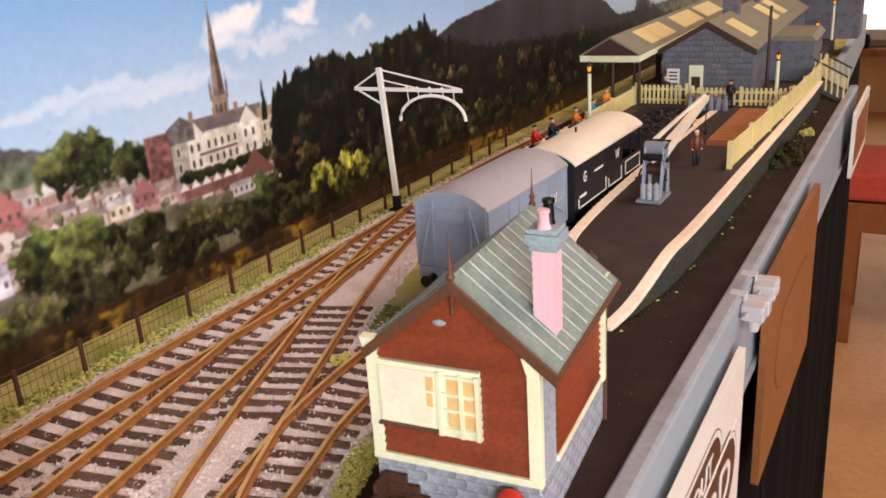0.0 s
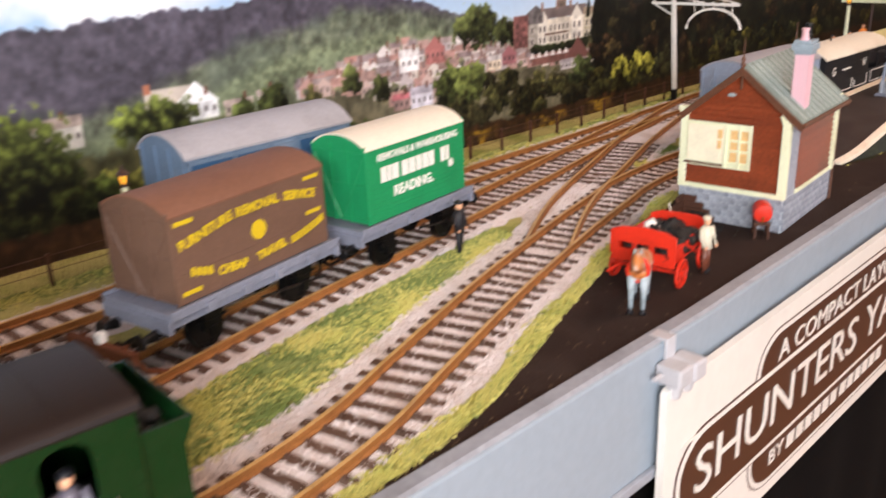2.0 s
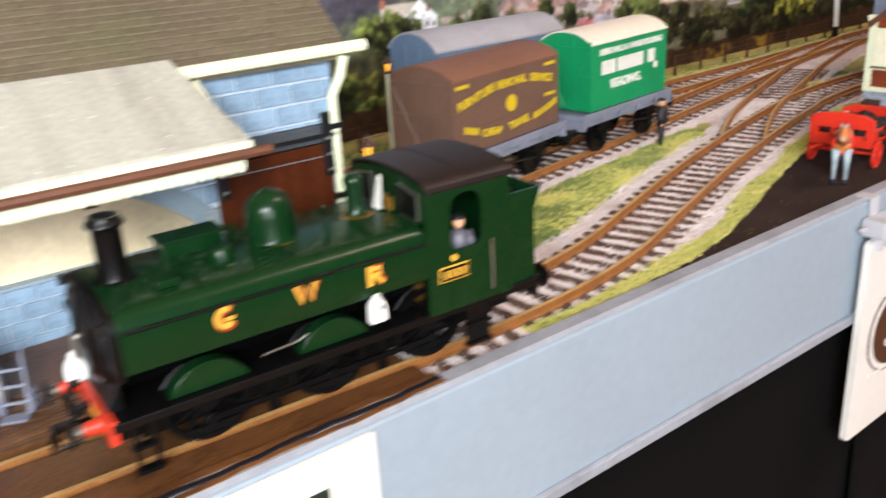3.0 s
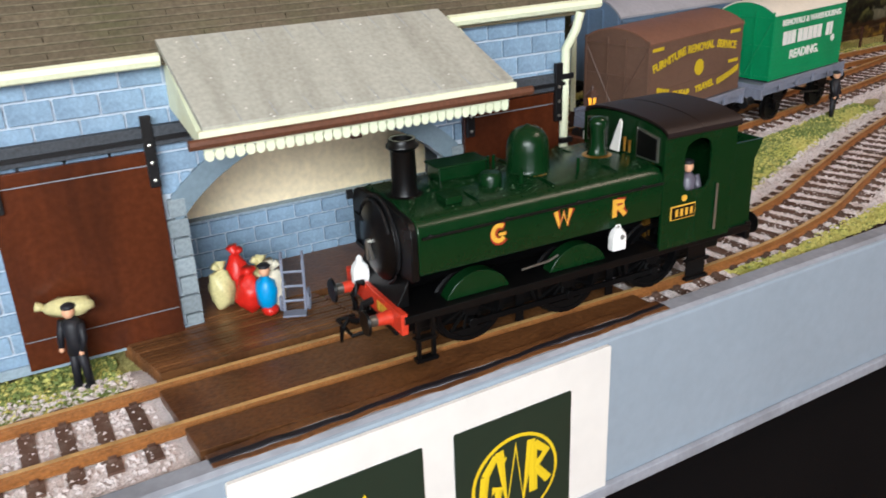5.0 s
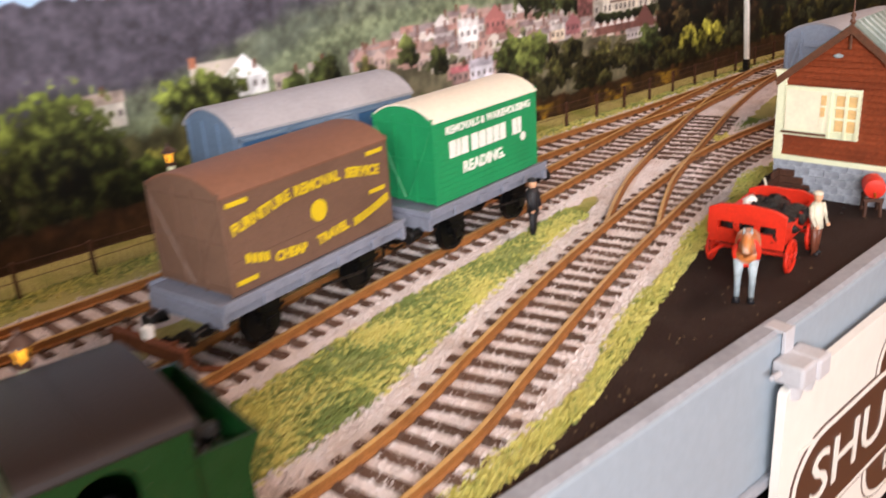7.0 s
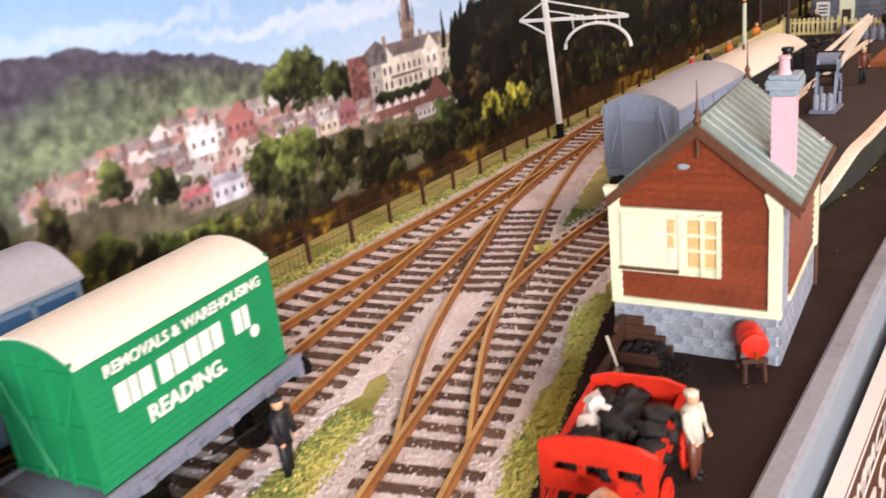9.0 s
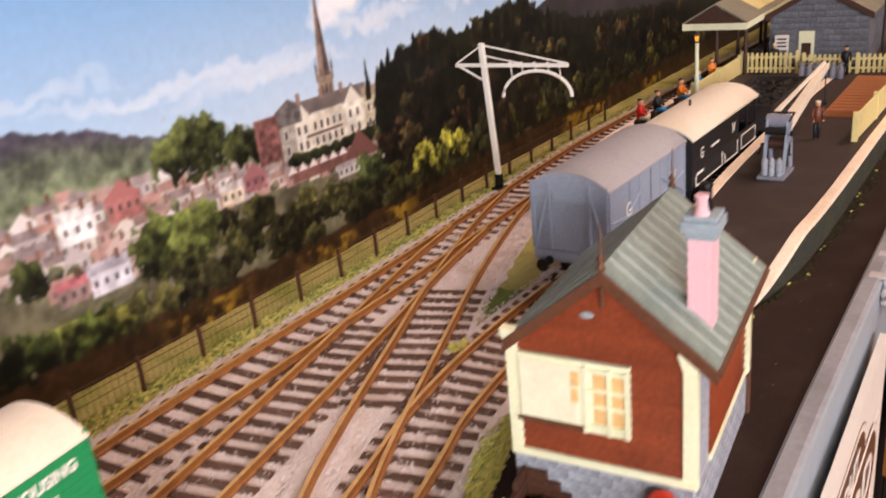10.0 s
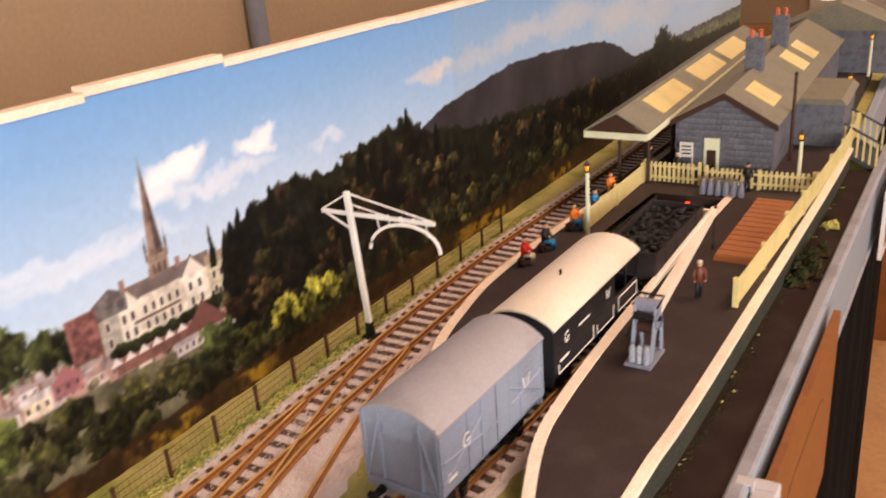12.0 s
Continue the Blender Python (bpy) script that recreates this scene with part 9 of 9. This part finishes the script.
plate(third, "board", rounded(-60, 60, -24, 24, 2), TM, 0, 2.4, SIGN_WHITE)
plate(third, "field", rounded(-51, 51, -17, 17, 2), TM, 2.3, 2.7, MDF)
placard = thing("crest_placard", "white card with two dark green squares, one with a yellow roundel", "placard")
PM = sign_pose(-350.3, -21.8, 0.2, 0.040)
plate(placard, "card", rounded(-45, 45, -22, 22, 0.6), PM, 0, 0.9, SIGN_WHITE)
for cx in (-20.5, 18.0):
    plate(placard, "field", rounded(cx - 15.5, cx + 15.5, -19.5, 14.2, 0.5), PM, 0.85, 1.15, SIGN_GREEN, "dark green square")
ringpts = lambda cx, r: [(cx + r * math.cos(2 * math.pi * k / 36), -3.2 + r * math.sin(2 * math.pi * k / 36)) for k in range(36)]
plate(placard, "roundel", ringpts(18, 11.6), PM, 1.1, 1.3, SIGN_YELLOW, "yellow roundel line")
plate(placard, "roundel_field", ringpts(18, 10.8), PM, 1.2, 1.4, SIGN_GREEN)
def stroke(points, r):
    s = Shape().tube([(x, y, 1.55) for x, y in points], r, 4)
    s.v = [tuple(PM @ Vector((x, y, 1.45 + (z - 1.55) * 0.12))) for x, y, z in s.v]
    return s
for pts, r in (([(9.8, 0.6), (12.4, 4.4), (15.0, 2.6)], 1.15), ([(9.8, 0.6), (9.0, -6.4), (12.8, -8.6), (13.4, -4.2), (11.6, -4.0)], 1.15), ([(13.6, 5.8), (15.6, -9.4), (18.0, 5.6), (20.0, -9.4), (22.2, 5.8)], 1.15), ([(22.6, 4.8), (22.8, -8.4)], 1.15), ([(23.0, 4.4), (26.4, 1.4), (23.4, -2.0), (27.0, -6.8)], 1.1)):
    part("roundel_stroke", stroke(pts, r), SIGN_YELLOW, placard)
plate(placard, "shield", [(-26, -15), (-15, -15), (-13.6, -4), (-14, 2.6), (-27, 2.6), (-27.4, -4)], PM, 1.1, 1.35, SIGN_WHITE, "white and red shield shape")
plate(placard, "shield_bar", [(-21.6, -15), (-19.6, -15), (-19.6, 2.6), (-21.6, 2.6)], PM, 1.2, 1.45, RED)
plate(placard, "shield_bar", [(-27.2, -6.2), (-13.8, -6.2), (-13.8, -4.4), (-27.2, -4.4)], PM, 1.2, 1.5, RED)
plate(placard, "crest", [(-24, 4), (-22.4, 8.4), (-20.5, 6), (-18.6, 8.6), (-17, 4)], PM, 1.1, 1.4, SIGN_YELLOW, "yellow crest shape")
plate(placard, "crest", [(-31, 3.0), (-30.2, 8.0), (-28.6, 3.4)], PM, 1.1, 1.4, SIGN_YELLOW)
plate(placard, "ribbon", [(-31, -15.6), (-10, -15.6), (-10, -13.8), (-31, -13.8)], PM, 1.1, 1.5, RED)


def clip(y, drop, turn=0.0):
    """A plastic clamp hung on the face of the front board."""
    c = thing("board_clip", "pale grey plastic clip on the face of the front board", "clip", (front(y) + 7.2, y, drop), -2.3 + turn, "board clips")
    part("body", Shape().box(0.1, 8.6, -7.0, 0.4, -6.0, 0.0), CLIP_GREY, c, "", bevel=0.9)
    part("end_block", Shape().box(0.1, 9.0, 0.5, 7.0, -6.4, -0.2), CLIP_GREY, c, "", bevel=0.9)
    part("hook_strap", Shape().box(-5.0, 0.05, -2.4, 2.4, -0.6 - drop + 2.05, 0.2 - drop + 2.05).box(0.02, 1.0, -2.4, 2.4, -3.0, 0.2 - drop + 2.05), CLIP_GREY, c, bevel=0.2)
    for yy in (-3.0, 3.4):
        part("prong", Shape().tube([(4.4, yy, -5.8), (4.5, yy, -9.0), (4.4, yy, -10.6), (4.4, yy, -10.9)], [2.3, 2.2, 1.9, 1.2], 12), CLIP_GREY, c, "", 40)
    part("peg", Shape().tube([(2.8, -7.4, -2.6), (2.8, -11.4, -2.4)], 0.75, 8), CLIP_GREY, c)
    return c


clip(-108.5, -3.8)
clip(156, -0.4)
clip(177, -0.2, 4)

# ---- grass, weeds and bushes
rng_g = np.random.RandomState(21)
tufts_y, tufts_g, moss = [], [], []
for _ in range(15000):
    y = rng_g.uniform(-250, 30)
    u = rng_g.beta(1.4, 2.4) * (9.5 + 2.5 * math.sin(y * 0.09))
    (tufts_y if rng_g.rand() < 0.93 else tufts_g).append((between(YARD, y) - u + 0.6, y, -0.5 - 0.13 * u + 0.3 * rng_g.rand()))
for _ in range(12000):
    y = rng_g.uniform(-430, 420)
    x = fx(y) + abs(rng_g.normal(0, 5.5)) - 3
    (tufts_y if rng_g.rand() < 0.6 else tufts_g).append((min(x, between(LINE_A, y) - 15), y, -2.4 + 0.6 * rng_g.rand()))
for _ in range(20000):
    y = rng_g.uniform(-262, -58)
    a, b = between(LINE_B, max(y, -236)) + 19, between(LINE_E, y) - 21
    if b > a + 2:
        x = a + (b - a) * rng_g.beta(1.6, 1.6)
        patch = noise.noise(Vector((x * 0.06, y * 0.05, 3.0)))
        (tufts_y if rng_g.rand() < 0.55 + patch else tufts_g).append((x, y, -2.0 + 0.5 * rng_g.rand()))
for _ in range(2600):
    y = rng_g.uniform(-440, -400)
    tufts_g.append((rng_g.uniform(-108, between(LINE_E, y) - 13), y, -2.2 + 0.5 * rng_g.rand()))
    if rng_g.rand() < 0.5:
        tufts_y.append((rng_g.uniform(-108, between(LINE_E, y) - 14), y, -2.2 + 0.5 * rng_g.rand()))
for _ in range(700):
    y = rng_g.uniform(112, 520)
    (tufts_y if rng_g.rand() < 0.03 else moss).append((between(PLAT_R, y) + abs(rng_g.normal(0, 1.8)), y, 0.1))
for _ in range(1800):
    y = rng_g.uniform(40, 110)
    tufts_g.append((between(LINE_D, y) - 17 - abs(rng_g.normal(0, 6)), y, -2.2))
scatter("yellow_grass", tufts_y, 0.78, LEAF_A, "yellow-green scatter grass along the verges", "grass", 31, 0.42, True)
scatter("green_grass", tufts_g, 0.82, LEAF_B, "mid green scatter grass beside the tracks", "grass", 32, 0.42, True)


flecks_ = [(rng_g.uniform(between(YARD, y) + 1, front(y) - 1), y, 0.3) for y in rng_g.uniform(-250, 160, 160)]
STRAW_BIT = paint("straw_scraps", rgb(130, 108, 80), 0.9, vary=0.3, bump=0.0)
scatter("straw_scraps", flecks_, 0.36, STRAW_BIT, "pale straw scraps and grit on the cinder yard", "litter", 35, 0.3)
LEAF_DARK = paint("dark_bush_foliage", rgb(50, 58, 34), 0.9, vary=0.4, grain=2500, bump=0.5, stain=rgb(96, 66, 42), stain_at=120, stain_much=0.6)
scatter("moss", moss, 0.62, LEAF_DARK, "dark moss and dry weeds along the wall's foot", "moss", 33, 0.42, True)


def bush(at, size, seed, material, label):
    r = np.random.RandomState(seed)
    n = int(500 * size / 8)
    d = r.normal(size=(n, 3))
    d /= np.linalg.norm(d, axis=1)[:, None]
    rad = (0.45 + 0.55 * r.rand(n)) * size * (0.8 + 0.35 * np.sin(5 * d[:, 0] + 3 * d[:, 1]))
    p = d * rad[:, None]
    p[:, 2] = np.abs(p[:, 2]) * 0.9
    b = thing("bush", label, "bush", at)
    for k in range(6):
        a = k * 1.05
        part("stem", Shape().tube([(0, 0, 0), (size * 0.3 * math.cos(a), size * 0.3 * math.sin(a), size * 0.4), (size * 0.6 * math.cos(a), size * 0.6 * math.sin(a), size * 0.7)], [0.5, 0.35, 0.15], 5), BUNKER, b)
    leaves = scatter("leaves", p.tolist(), 1.0, material, "", "", seed, 1.0)
    for key in ("label", "category"):
        if key in leaves:
            del leaves[key]
    leaves.parent = b
    return b


for k, (y, dx, size) in enumerate(((352, 5, 7), (366, 8, 9), (380, 5, 10), (396, 8, 7), (440, 7, 5))):
    bush((between(PLAT_R, y) + dx, y, 0), size, 40 + k, LEAF_DARK if k < 4 else LEAF_A, "sparse dark green bush below the platform wall" if k < 4 else "yellow-green weed clump below the platform wall")
bush((-121, 94, -2), 6, 61, LEAF_DARK, "small dark green bush between the sidings")
bush((-140, 60, -2), 4, 62, LEAF_A, "low yellow-green weed clump between the sidings")
